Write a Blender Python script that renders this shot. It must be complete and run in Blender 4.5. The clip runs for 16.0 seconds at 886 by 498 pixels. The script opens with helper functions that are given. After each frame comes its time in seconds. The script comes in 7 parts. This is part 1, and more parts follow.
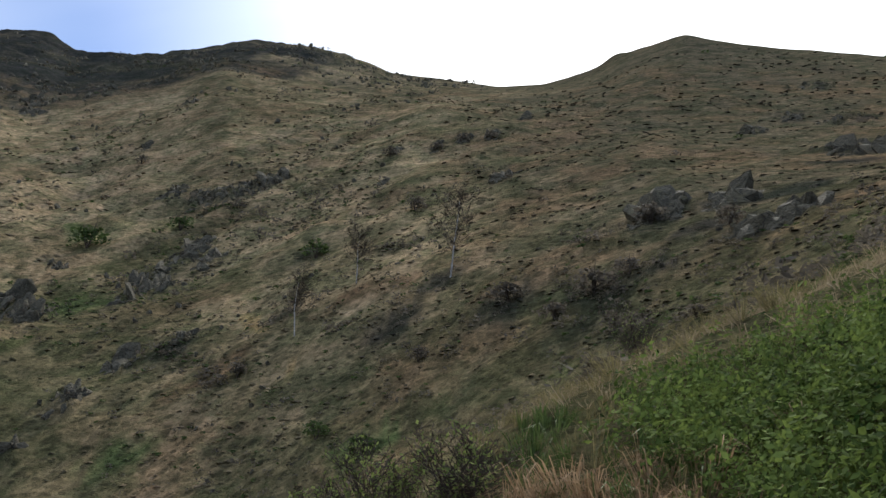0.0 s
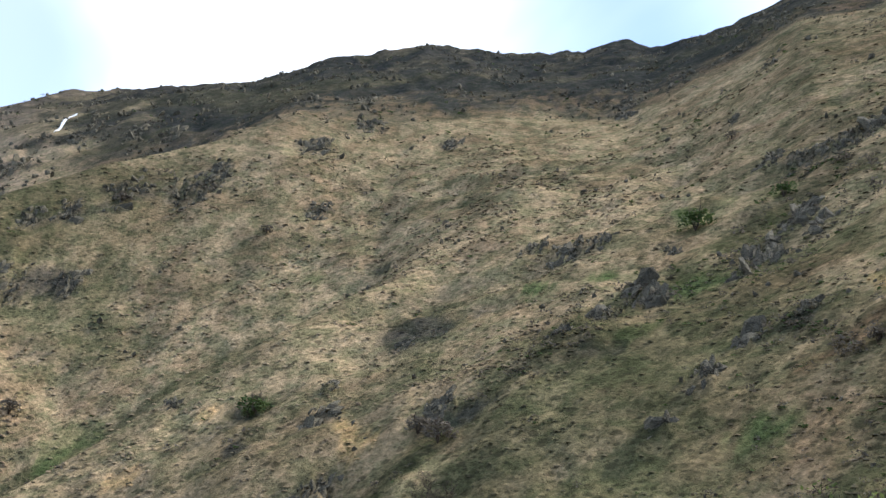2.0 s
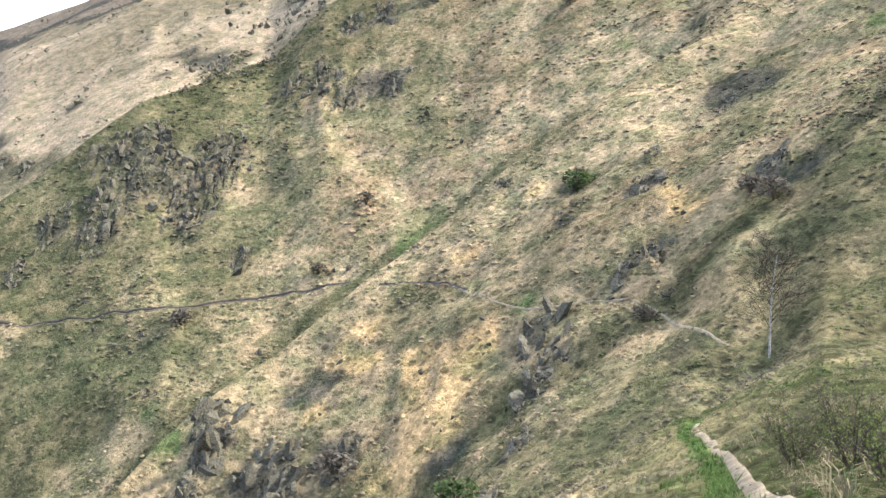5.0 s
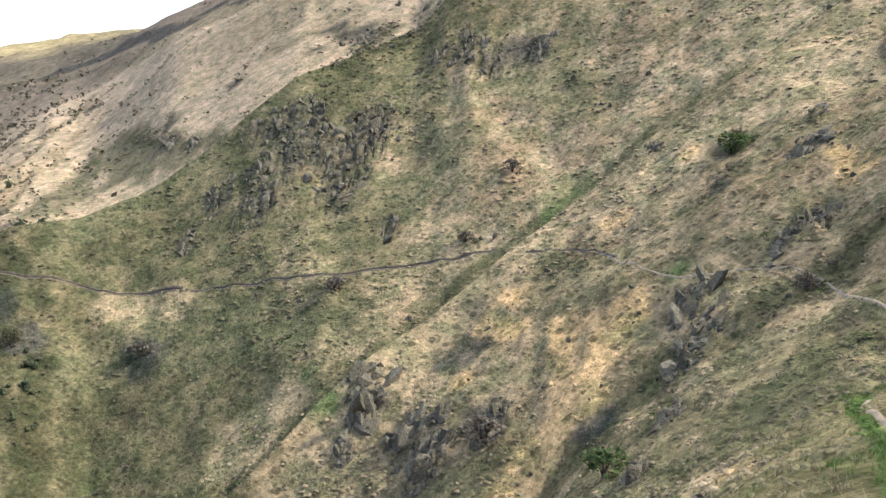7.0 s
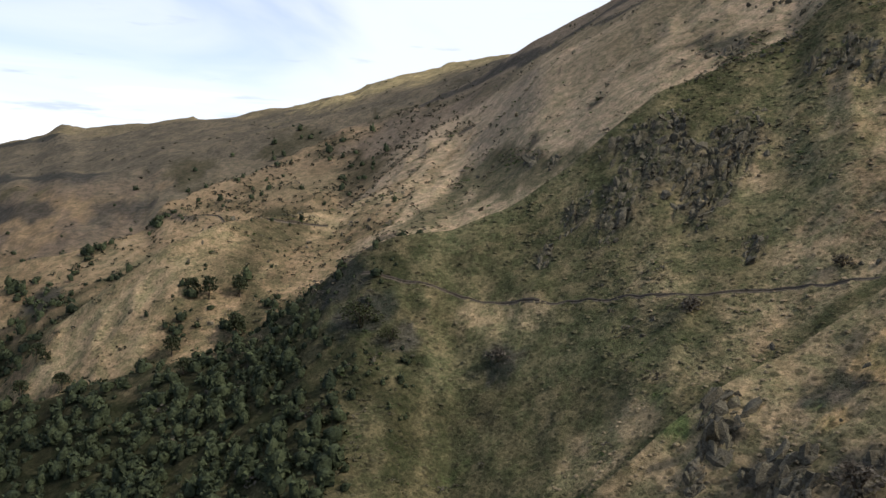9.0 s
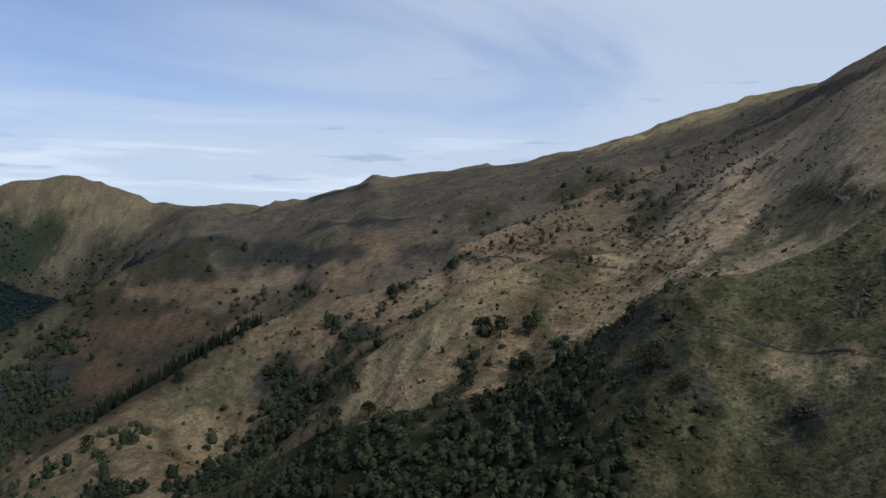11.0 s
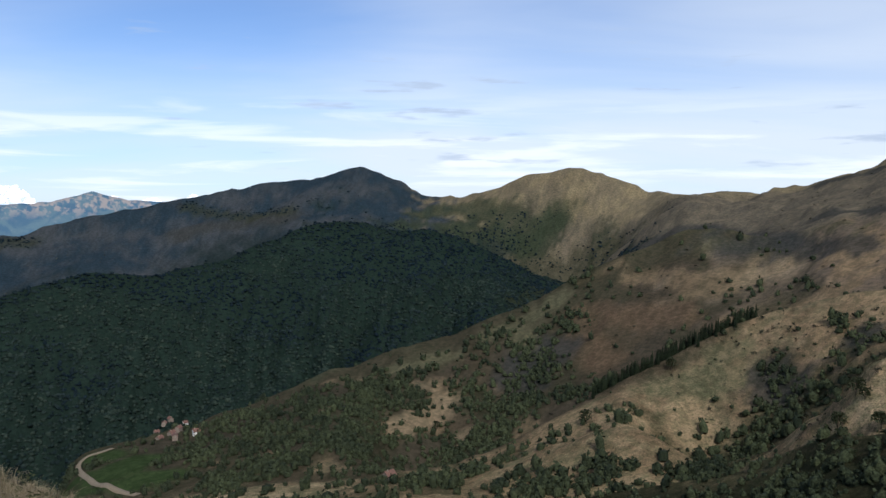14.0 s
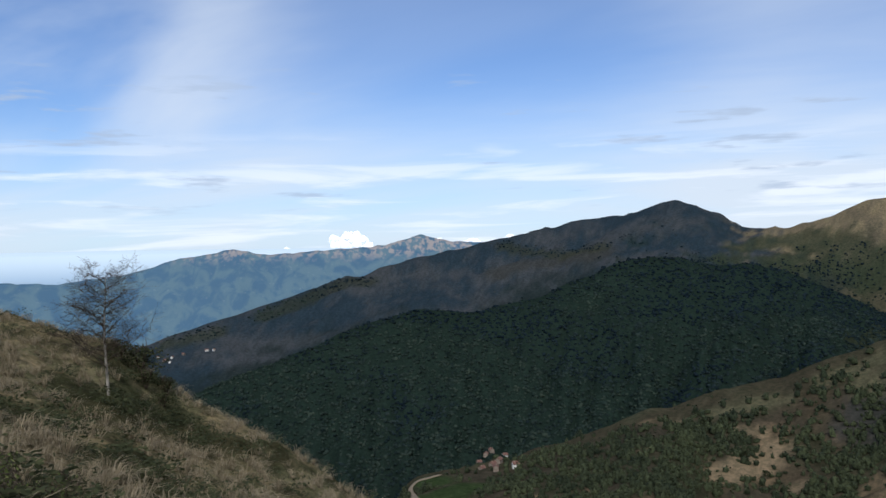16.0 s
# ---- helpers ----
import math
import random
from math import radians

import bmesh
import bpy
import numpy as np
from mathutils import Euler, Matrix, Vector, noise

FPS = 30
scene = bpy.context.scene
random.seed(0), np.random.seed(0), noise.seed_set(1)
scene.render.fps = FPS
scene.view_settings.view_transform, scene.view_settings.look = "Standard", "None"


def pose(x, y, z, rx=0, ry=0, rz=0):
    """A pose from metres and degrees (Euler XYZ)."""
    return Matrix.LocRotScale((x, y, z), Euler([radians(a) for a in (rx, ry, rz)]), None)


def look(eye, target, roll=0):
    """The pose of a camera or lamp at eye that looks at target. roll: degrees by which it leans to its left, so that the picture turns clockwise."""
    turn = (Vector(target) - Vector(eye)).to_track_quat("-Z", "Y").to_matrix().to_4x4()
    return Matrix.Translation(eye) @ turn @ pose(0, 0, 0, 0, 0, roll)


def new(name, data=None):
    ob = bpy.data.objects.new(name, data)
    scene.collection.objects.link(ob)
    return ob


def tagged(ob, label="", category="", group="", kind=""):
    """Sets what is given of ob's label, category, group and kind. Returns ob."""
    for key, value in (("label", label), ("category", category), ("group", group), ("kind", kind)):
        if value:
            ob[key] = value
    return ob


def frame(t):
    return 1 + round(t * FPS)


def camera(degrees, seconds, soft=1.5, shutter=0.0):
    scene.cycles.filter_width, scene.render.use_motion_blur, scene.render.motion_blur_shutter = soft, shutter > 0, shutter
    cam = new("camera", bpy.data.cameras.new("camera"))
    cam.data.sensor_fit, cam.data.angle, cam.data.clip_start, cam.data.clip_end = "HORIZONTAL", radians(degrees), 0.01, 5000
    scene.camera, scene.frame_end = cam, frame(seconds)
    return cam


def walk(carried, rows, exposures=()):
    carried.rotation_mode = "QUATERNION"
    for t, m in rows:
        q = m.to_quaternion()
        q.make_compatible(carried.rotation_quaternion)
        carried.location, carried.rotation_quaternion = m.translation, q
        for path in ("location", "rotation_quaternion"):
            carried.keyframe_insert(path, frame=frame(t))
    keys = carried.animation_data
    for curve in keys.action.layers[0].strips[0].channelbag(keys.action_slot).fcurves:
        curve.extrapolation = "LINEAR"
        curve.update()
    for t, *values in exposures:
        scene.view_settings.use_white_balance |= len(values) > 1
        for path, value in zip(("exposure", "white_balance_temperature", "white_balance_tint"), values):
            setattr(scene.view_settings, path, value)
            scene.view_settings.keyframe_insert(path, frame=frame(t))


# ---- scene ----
cam = camera(56.24, 16.0)
EYE = 1.6      # height of the lens over the ground
ARM = 0.42     # the lens is held this far in front of the body that turns
# seconds, tilt, lean, turn to the left (degrees)
TURNS = [
    (0.0, 110.93, -3.09, -1.18),
    (0.5, 108.86, -5.21, 12.88),
    (1.0, 103.57, -6.80, 23.33),
    (1.5, 103.94, -6.64, 33.82),
    (2.0, 105.56, -6.31, 40.19),
    (2.5, 104.70, -5.65, 44.08),
    (3.0, 98.90, -4.73, 52.66),
    (3.5, 94.17, -4.75, 54.28),
    (4.0, 91.83, -3.74, 58.95),
    (4.2, 91.83, -3.57, 61.01),
    (6.3, 82.78, -0.88, 62.94),
    (6.5, 84.30, -0.90, 65.93),
    (7.0, 85.47, -1.77, 72.39),
    (7.5, 85.63, -2.01, 78.00),
    (8.0, 85.96, -2.11, 84.56),
    (8.5, 86.21, -2.05, 90.88),
    (9.0, 85.79, -2.10, 96.61),
    (9.2, 86.03, -2.14, 98.49),
    (11.3, 88.30, -1.37, 119.16),
    (11.5, 88.42, -1.42, 121.13),
    (12.0, 88.13, -1.27, 128.45),
    (12.5, 86.67, -1.14, 133.89),
    (13.0, 86.94, -0.94, 138.16),
    (13.5, 87.00, -0.90, 144.24),
    (14.0, 86.63, -0.81, 149.51),
    (14.5, 87.50, 1.10, 155.25),
    (15.0, 88.23, 1.67, 161.25),
    (15.5, 88.29, 0.86, 167.45),
    (16.0, 89.20, 1.03, 170.84),
]
EXPOSURES = [(0.0, 0.70, 6200, 10), (0.5, 0.70, 6200, 10), (1.0, 1.68, 6000, 10), (1.5, 1.83, 5850, 10), (2.0, 1.34, 6100, 10), (2.5, 0.90, 6200, 10), (3.0, 0.90, 6050, 10), (3.5, 1.36, 6000, 10),
             (4.2, 1.94, 6050, 10), (6.3, 2.55, 6200, 12), (7.0, 1.90, 6200, 12), (7.5, 1.70, 6250, 12), (8.0, 1.34, 6300, 12), (9.0, 0.50, 6450, 12), (11.3, -0.25, 5650, 10.5), (11.5, -0.2, 5650, 10.5),
             (12.0, 0.06, 5900, 10.5), (12.5, 0.14, 6000, 10), (14.0, 0.16, 6000, 10), (15.0, 0.06, 5980, 10), (16.0, 0.02, 5950, 10)]


def held(tilt, lean, turn):
    a = radians(turn)
    return pose(-ARM * math.sin(a), ARM * math.cos(a), EYE, tilt, lean, turn)


walk(cam, [(t, held(a, b, c)) for t, a, b, c in TURNS], EXPOSURES)

# ---- sky and sun ----
SUN_BEARING, SUN_HEIGHT = -15.0, 45.0     # degrees to the left of north, degrees up


def node(tree, kind, ins=(), operation="", use_clamp=False, interpolation_type="", data_type="", blend_type="", attribute_name="", feature=""):
    """A shader node; ins maps an input's name or number to a value or to another node's output."""
    n = tree.nodes.new(kind)
    if operation:
        n.operation = operation
    if use_clamp:
        n.use_clamp = True
    if interpolation_type:
        n.interpolation_type = interpolation_type
    if data_type:
        n.data_type = data_type
    if blend_type:
        n.blend_type = blend_type
    if attribute_name:
        n.attribute_name = attribute_name
    if feature:
        n.feature = feature
    for key, value in dict(ins).items():
        if isinstance(value, bpy.types.NodeSocket):
            tree.links.new(value, n.inputs[key])
        else:
            n.inputs[key].default_value = value
    return n


def math_of(tree, op, a, b=0.0, clamp=False):
    return node(tree, "ShaderNodeMath", {0: a, 1: b}, operation=op, use_clamp=clamp).outputs[0]


def steps(tree, value, low, high):
    """0 below low, 1 above high, smooth between."""
    return node(tree, "ShaderNodeMapRange", {0: value, 1: low, 2: high, 3: 0.0, 4: 1.0}, interpolation_type="SMOOTHSTEP").outputs[0]


def mixed(tree, fac, a, b, blend="MIX"):
    n = node(tree, "ShaderNodeMix", {0: fac, 6: a, 7: b}, data_type="RGBA", blend_type=blend)
    return n.outputs[2]


def noise_of(tree, vector, scale, detail=4.0, rough=0.55, distort=0.0):
    return node(tree, "ShaderNodeTexNoise", {"Vector": vector, "Scale": scale, "Detail": detail, "Roughness": rough, "Distortion": distort}).outputs[0]


world = bpy.data.worlds.new("world")
scene.world = world
world.use_nodes = True
W = world.node_tree
W.nodes.clear()
sky = node(W, "ShaderNodeTexSky")
sky.sky_type = "NISHITA"
sky.sun_disc = False
sky.sun_elevation = radians(SUN_HEIGHT)
sky.sun_rotation = radians(-SUN_BEARING)
sky.altitude, sky.air_density, sky.dust_density, sky.ozone_density = 2500, 1.0, 0.4, 2.5
way = node(W, "ShaderNodeTexCoord").outputs["Generated"]
axes = node(W, "ShaderNodeSeparateXYZ", {0: way})
up = math_of(W, "MAXIMUM", axes.outputs[2], 0.0)
lift = math_of(W, "ADD", up, 0.22)
flat_x, flat_y = math_of(W, "DIVIDE", axes.outputs[0], lift), math_of(W, "DIVIDE", axes.outputs[1], lift)
# high thin cloud in long streaks
turned_x = math_of(W, "SUBTRACT", math_of(W, "MULTIPLY", flat_x, 0.85), math_of(W, "MULTIPLY", flat_y, 0.5))
turned_y = math_of(W, "ADD", math_of(W, "MULTIPLY", flat_y, 0.85), math_of(W, "MULTIPLY", flat_x, 0.5))
high = node(W, "ShaderNodeCombineXYZ", {0: math_of(W, "MULTIPLY", turned_x, 0.45), 1: turned_y, 2: 2.0}).outputs[0]
sunward = math_of(W, "ADD", math_of(W, "MULTIPLY", axes.outputs[1], 0.15), math_of(W, "MULTIPLY", axes.outputs[0], -0.12))
low_down = math_of(W, "MULTIPLY", math_of(W, "SUBTRACT", 1.0, steps(W, axes.outputs[2], 0.10, 0.40)), 0.12)
veil = steps(W, math_of(W, "ADD", math_of(W, "ADD", noise_of(W, high, 0.9, 6.0, 0.47, 0.9), sunward), low_down), 0.18, 0.67)
# breaks in it
break_way = node(W, "ShaderNodeVectorMath", {0: way, 1: (-0.336, 0.789, 0.515)}, operation="DOT_PRODUCT").outputs["Value"]
veil = math_of(W, "MULTIPLY", veil, math_of(W, "SUBTRACT", 1.0, math_of(W, "MULTIPLY", steps(W, math_of(W, "ADD", break_way, math_of(W, "MULTIPLY", noise_of(W, high, 1.1, 5.0), 0.09)), 0.985, 1.05), 0.7)))
break_low = node(W, "ShaderNodeVectorMath", {0: way, 1: (-0.906, 0.243, 0.342)}, operation="DOT_PRODUCT").outputs["Value"]
veil = math_of(W, "MULTIPLY", veil, math_of(W, "SUBTRACT", 1.0, math_of(W, "MULTIPLY", steps(W, math_of(W, "ADD", break_low, math_of(W, "MULTIPLY", noise_of(W, high, 1.4, 5.0), 0.08)), 1.01, 1.05), 0.6)))
break_south = node(W, "ShaderNodeVectorMath", {0: way, 1: (-0.198, -0.930, 0.309)}, operation="DOT_PRODUCT").outputs["Value"]
veil = math_of(W, "MULTIPLY", veil, math_of(W, "SUBTRACT", 1.0, math_of(W, "MULTIPLY", steps(W, math_of(W, "ADD", break_south, math_of(W, "MULTIPLY", noise_of(W, high, 1.1, 5.0), 0.10)), 0.98, 1.045), 0.75)))
# small lens-shaped clouds and bright banks low over the hills
round_it = math_of(W, "SQRT", math_of(W, "MAXIMUM", math_of(W, "SUBTRACT", 1.0, math_of(W, "POWER", axes.outputs[2], 2.0)), 0.01))
out_x, out_y = math_of(W, "DIVIDE", axes.outputs[0], round_it), math_of(W, "DIVIDE", axes.outputs[1], round_it)
low = node(W, "ShaderNodeCombineXYZ", {0: math_of(W, "MULTIPLY", out_x, 7.5), 1: math_of(W, "MULTIPLY", out_y, 7.5), 2: math_of(W, "MULTIPLY", axes.outputs[2], 60.0)}).outputs[0]
lens = steps(W, noise_of(W, low, 1.0, 4.0, 0.55), 0.59, 0.71)
band = math_of(W, "MULTIPLY", steps(W, axes.outputs[2], 0.015, 0.06), math_of(W, "SUBTRACT", 1.0, steps(W, axes.outputs[2], 0.15, 0.22)))
lens = math_of(W, "MULTIPLY", lens, band)
low2 = node(W, "ShaderNodeCombineXYZ", {0: math_of(W, "MULTIPLY", out_x, 4.0), 1: math_of(W, "MULTIPLY", out_y, 4.0), 2: math_of(W, "MULTIPLY", axes.outputs[2], 44.0)}).outputs[0]
bank = math_of(W, "MULTIPLY", steps(W, noise_of(W, low2, 1.0, 5.0, 0.55, 0.4), 0.50, 0.66), math_of(W, "SUBTRACT", 1.0, steps(W, axes.outputs[2], 0.05, 0.14)))
haze = math_of(W, "SUBTRACT", 1.0, steps(W, axes.outputs[2], -0.02, 0.22))
CLOUD_WHITE = (7.6, 8.0, 8.4, 1)
tone = mixed(W, math_of(W, "MULTIPLY", haze, 0.65), mixed(W, 1.0, sky.outputs[0], (0.74, 0.95, 1.16, 1), "MULTIPLY"), (6.3, 7.3, 8.4, 1))
tone = mixed(W, math_of(W, "MULTIPLY", veil, 0.85), tone, CLOUD_WHITE)
tone = mixed(W, math_of(W, "MULTIPLY", bank, 0.7), tone, (9.8, 10.0, 10.2, 1))
tone = mixed(W, math_of(W, "MULTIPLY", lens, 0.75), tone, (4.6, 5.4, 6.6, 1))
# the cloud round the hidden sun is bright all through
toward = node(W, "ShaderNodeVectorMath", {0: way, 1: (-math.sin(radians(SUN_BEARING)) * math.cos(radians(SUN_HEIGHT)),
              math.cos(radians(SUN_BEARING)) * math.cos(radians(SUN_HEIGHT)), math.sin(radians(SUN_HEIGHT)))}, operation="DOT_PRODUCT").outputs["Value"]
glare = math_of(W, "MULTIPLY", steps(W, toward, 0.80, 1.0), math_of(W, "ADD", math_of(W, "MULTIPLY", veil, 0.7), 0.3))
tone = mixed(W, glare, tone, (16.0, 15.8, 15.2, 1))
backing = node(W, "ShaderNodeBackground", {"Color": tone, "Strength": 0.1})
W.links.new(backing.outputs[0], node(W, "ShaderNodeOutputWorld").inputs["Surface"])

sun_data = bpy.data.lights.new("sun", "SUN")
sun_data.energy = 2.6
sun_data.angle = radians(1.5)
sun_data.color = (1.0, 0.93, 0.82)
sun = new("sun", sun_data)
sb, sh = radians(SUN_BEARING), radians(SUN_HEIGHT)
sun_way = Vector((-math.sin(sb) * math.cos(sh), math.cos(sb) * math.cos(sh), math.sin(sh)))
sun.matrix_world = look(sun_way * 300, (0, 0, 0))

# ---- materials ----
def surface(name, rough=0.9, spec=0.2):
    m = bpy.data.materials.new(name)
    m.use_nodes = True
    bsdf = m.node_tree.nodes["Principled BSDF"]
    bsdf.inputs["Roughness"].default_value = rough
    bsdf.inputs["Specular IOR Level"].default_value = spec
    return m, m.node_tree, bsdf


def where(tree):
    return node(tree, "ShaderNodeNewGeometry").outputs["Position"]


def ground_material():
    """Tussock grass: every tussock has its own tone, with dark gaps and bare specks between them."""
    m, t, bsdf = surface("mountain_grass", 1.0, 0.0)
    at = node(t, "ShaderNodeAttribute", attribute_name="lie").outputs["Vector"]
    cover = node(t, "ShaderNodeAttribute", attribute_name="cover").outputs["Color"]
    coarse = node(t, "ShaderNodeAttribute", attribute_name="coarse").outputs["Fac"]
    clump = noise_of(t, at, 0.8, 9.0, 0.72)
    patch = noise_of(t, at, 0.16, 8.0, 0.70)
    blade = noise_of(t, at, 7.0, 5.0, 0.7)
    shaken = node(t, "ShaderNodeVectorMath", {0: at, 1: node(t, "ShaderNodeVectorMath", {0: node(t, "ShaderNodeTexNoise", {"Vector": at, "Scale": 2.2, "Detail": 3.0}).outputs["Color"], "Scale": 0.3}, operation="SCALE").outputs[0]}, operation="ADD").outputs[0]
    tone = mixed(t, steps(t, patch, 0.42, 0.58), mixed(t, 1.0, cover, (0.72, 0.80, 0.70, 1), "MULTIPLY"), mixed(t, 1.0, cover, (1.16, 1.10, 1.04, 1), "MULTIPLY"))
    tone = mixed(t, 1.0, tone, mixed(t, steps(t, clump, 0.40, 0.60), (0.78, 0.80, 0.78, 1), (1.19, 1.18, 1.16, 1)), "MULTIPLY")
    tone = mixed(t, 1.0, tone, mixed(t, steps(t, blade, 0.3, 0.7), (0.84, 0.85, 0.85, 1), (1.15, 1.14, 1.13, 1)), "MULTIPLY")
    hollow = None
    for size, low, high, depth in ((0.55, 0.64, 0.74, 0.58), (1.15, 0.60, 0.72, 0.50), (2.6, 0.58, 0.74, 0.3)):
        cell = node(t, "ShaderNodeTexVoronoi", {"Vector": shaken, "Scale": size, "Randomness": 1.0})
        own = node(t, "ShaderNodeSeparateColor", {0: cell.outputs["Color"]})
        tone = mixed(t, 1.0, tone, mixed(t, own.outputs[1], (0.82, 0.84, 0.82, 1), (1.17, 1.15, 1.13, 1)), "MULTIPLY")
        # some cells are dark dwarf shrubs or bare soil, round in the middle of the cell
        core = math_of(t, "SUBTRACT", 1.0, steps(t, math_of(t, "MULTIPLY", cell.outputs["Distance"], 1.0), 0.26, 0.46))
        pick = math_of(t, "MULTIPLY", steps(t, math_of(t, "ADD", own.outputs[0], math_of(t, "MULTIPLY", math_of(t, "SUBTRACT", 0.5, patch), 1.6)), low, high), core)
        hollow = pick if hollow is None else math_of(t, "MAXIMUM", hollow, pick)
        tone = mixed(t, math_of(t, "MULTIPLY", pick, depth), tone, (0.029, 0.028, 0.018, 1))
    tone = mixed(t, coarse, mixed(t, steps(t, patch, 0.35, 0.65), mixed(t, 1.0, cover, (0.62, 0.64, 0.64, 1), "MULTIPLY"), mixed(t, 1.0, cover, (0.98, 0.96, 0.95, 1), "MULTIPLY")), tone)
    t.links.new(tone, bsdf.inputs["Base Color"])
    height = math_of(t, "ADD", math_of(t, "ADD", math_of(t, "MULTIPLY", clump, 1.0), math_of(t, "MULTIPLY", blade, 0.25)), math_of(t, "MULTIPLY", hollow, 0.3))
    bump = node(t, "ShaderNodeBump", {"Strength": 0.9, "Distance": 0.42, "Height": height})
    t.links.new(bump.outputs[0], bsdf.inputs["Normal"])
    return m


def leaf_material(name, dark, light, scale=0.6, rough=0.85, spread=0.5, sheer=0.35, relief=0.0):
    """Foliage and twigs: every piece has its own tone between dark and light; some light passes through."""
    m, t, bsdf = surface(name, rough, 0.08)
    own = node(t, "ShaderNodeNewGeometry").outputs["Random Per Island"]
    at = where(t)
    broad = noise_of(t, at, scale, 3.0)
    fac = math_of(t, "ADD", math_of(t, "MULTIPLY", own, spread), math_of(t, "MULTIPLY", steps(t, broad, 0.35, 0.65), 1 - spread))
    tone = mixed(t, fac, (*dark, 1), (*light, 1))
    if relief:
        leaf = noise_of(t, at, 0.9 / relief, 4.0, 0.65)
        tone = mixed(t, 1.0, tone, mixed(t, steps(t, leaf, 0.36, 0.64), (0.55, 0.58, 0.56, 1), (1.3, 1.28, 1.22, 1)), "MULTIPLY")
        bump = node(t, "ShaderNodeBump", {"Strength": 1.0, "Distance": relief, "Height": leaf})
        t.links.new(bump.outputs[0], bsdf.inputs["Normal"])
    t.links.new(tone, bsdf.inputs["Base Color"])
    if sheer:
        glow = node(t, "ShaderNodeBsdfTranslucent", {"Color": tone})
        both = node(t, "ShaderNodeMixShader", {0: sheer, 1: bsdf.outputs[0], 2: glow.outputs[0]})
        t.links.new(both.outputs[0], t.nodes["Material Output"].inputs["Surface"])
    return m


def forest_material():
    """A mixed wood far off: dark fir stands, greener broadleaf crowns; haze and cloud shade painted in."""
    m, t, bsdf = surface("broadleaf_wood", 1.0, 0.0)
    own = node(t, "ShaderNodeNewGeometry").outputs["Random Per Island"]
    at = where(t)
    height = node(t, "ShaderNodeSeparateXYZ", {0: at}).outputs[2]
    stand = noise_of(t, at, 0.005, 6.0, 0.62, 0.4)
    # higher ground is turned bluer and darker in the colour itself
    hazy_firs = steps(t, math_of(t, "ADD", stand, math_of(t, "MULTIPLY", steps(t, height, -260.0, -70.0), 0.22)), 0.50, 0.68)
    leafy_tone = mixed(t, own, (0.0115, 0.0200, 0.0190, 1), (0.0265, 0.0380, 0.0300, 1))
    tone = mixed(t, hazy_firs, leafy_tone, mixed(t, own, (0.0060, 0.0120, 0.0175, 1), (0.0125, 0.0205, 0.0255, 1)))
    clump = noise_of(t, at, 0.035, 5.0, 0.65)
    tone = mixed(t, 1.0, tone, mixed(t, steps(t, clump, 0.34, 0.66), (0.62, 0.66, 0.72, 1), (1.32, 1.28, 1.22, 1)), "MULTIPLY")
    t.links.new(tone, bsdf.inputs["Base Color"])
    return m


def tussock_material():
    """Grass cushions in the tone of the sward round them, some bleached, some brown."""
    m, t, bsdf = surface("tussock_grass", 1.0, 0.0)
    cover = node(t, "ShaderNodeAttribute", attribute_name="cover").outputs["Color"]
    own = node(t, "ShaderNodeNewGeometry").outputs["Random Per Island"]
    tone = mixed(t, 1.0, cover, mixed(t, own, (0.60, 0.62, 0.60, 1), (1.10, 1.07, 1.04, 1)), "MULTIPLY")
    tuft_noise = noise_of(t, where(t), 6.0, 4.0, 0.65)
    tone = mixed(t, 1.0, tone, mixed(t, steps(t, tuft_noise, 0.34, 0.66), (0.76, 0.78, 0.76, 1), (1.17, 1.15, 1.13, 1)), "MULTIPLY")
    t.links.new(tone, bsdf.inputs["Base Color"])
    bump = node(t, "ShaderNodeBump", {"Strength": 0.8, "Distance": 0.12, "Height": tuft_noise})
    t.links.new(bump.outputs[0], bsdf.inputs["Normal"])
    return m


def rock_material(name, dark, light):
    m, t, bsdf = surface(name, 0.92, 0.1)
    at = where(t)
    own = node(t, "ShaderNodeNewGeometry").outputs["Random Per Island"]
    grain = noise_of(t, at, 3.0, 8.0, 0.65, 0.5)
    crack = node(t, "ShaderNodeTexVoronoi", {"Vector": node(t, "ShaderNodeMapping", {"Vector": at, "Scale": (0.9, 0.9, 2.2)}).outputs[0], "Scale": 1.4}, feature="DISTANCE_TO_EDGE").outputs["Distance"]
    lichen = noise_of(t, at, 0.9, 5.0, 0.6)
    tone = mixed(t, math_of(t, "ADD", math_of(t, "MULTIPLY", own, 0.4), math_of(t, "MULTIPLY", steps(t, grain, 0.3, 0.7), 0.6)), (*dark, 1), (*light, 1))
    tone = mixed(t, math_of(t, "MULTIPLY", steps(t, lichen, 0.55, 0.7), 0.5), tone, (0.17, 0.155, 0.09, 1))
    tone = mixed(t, math_of(t, "SUBTRACT", 1.0, steps(t, crack, 0.0, 0.05)), tone, (0.035, 0.033, 0.03, 1))
    t.links.new(tone, bsdf.inputs["Base Color"])
    bump = node(t, "ShaderNodeBump", {"Strength": 0.8, "Distance": 0.3, "Height": math_of(t, "ADD", grain, math_of(t, "MINIMUM", crack, 0.12))})
    t.links.new(bump.outputs[0], bsdf.inputs["Normal"])
    return m


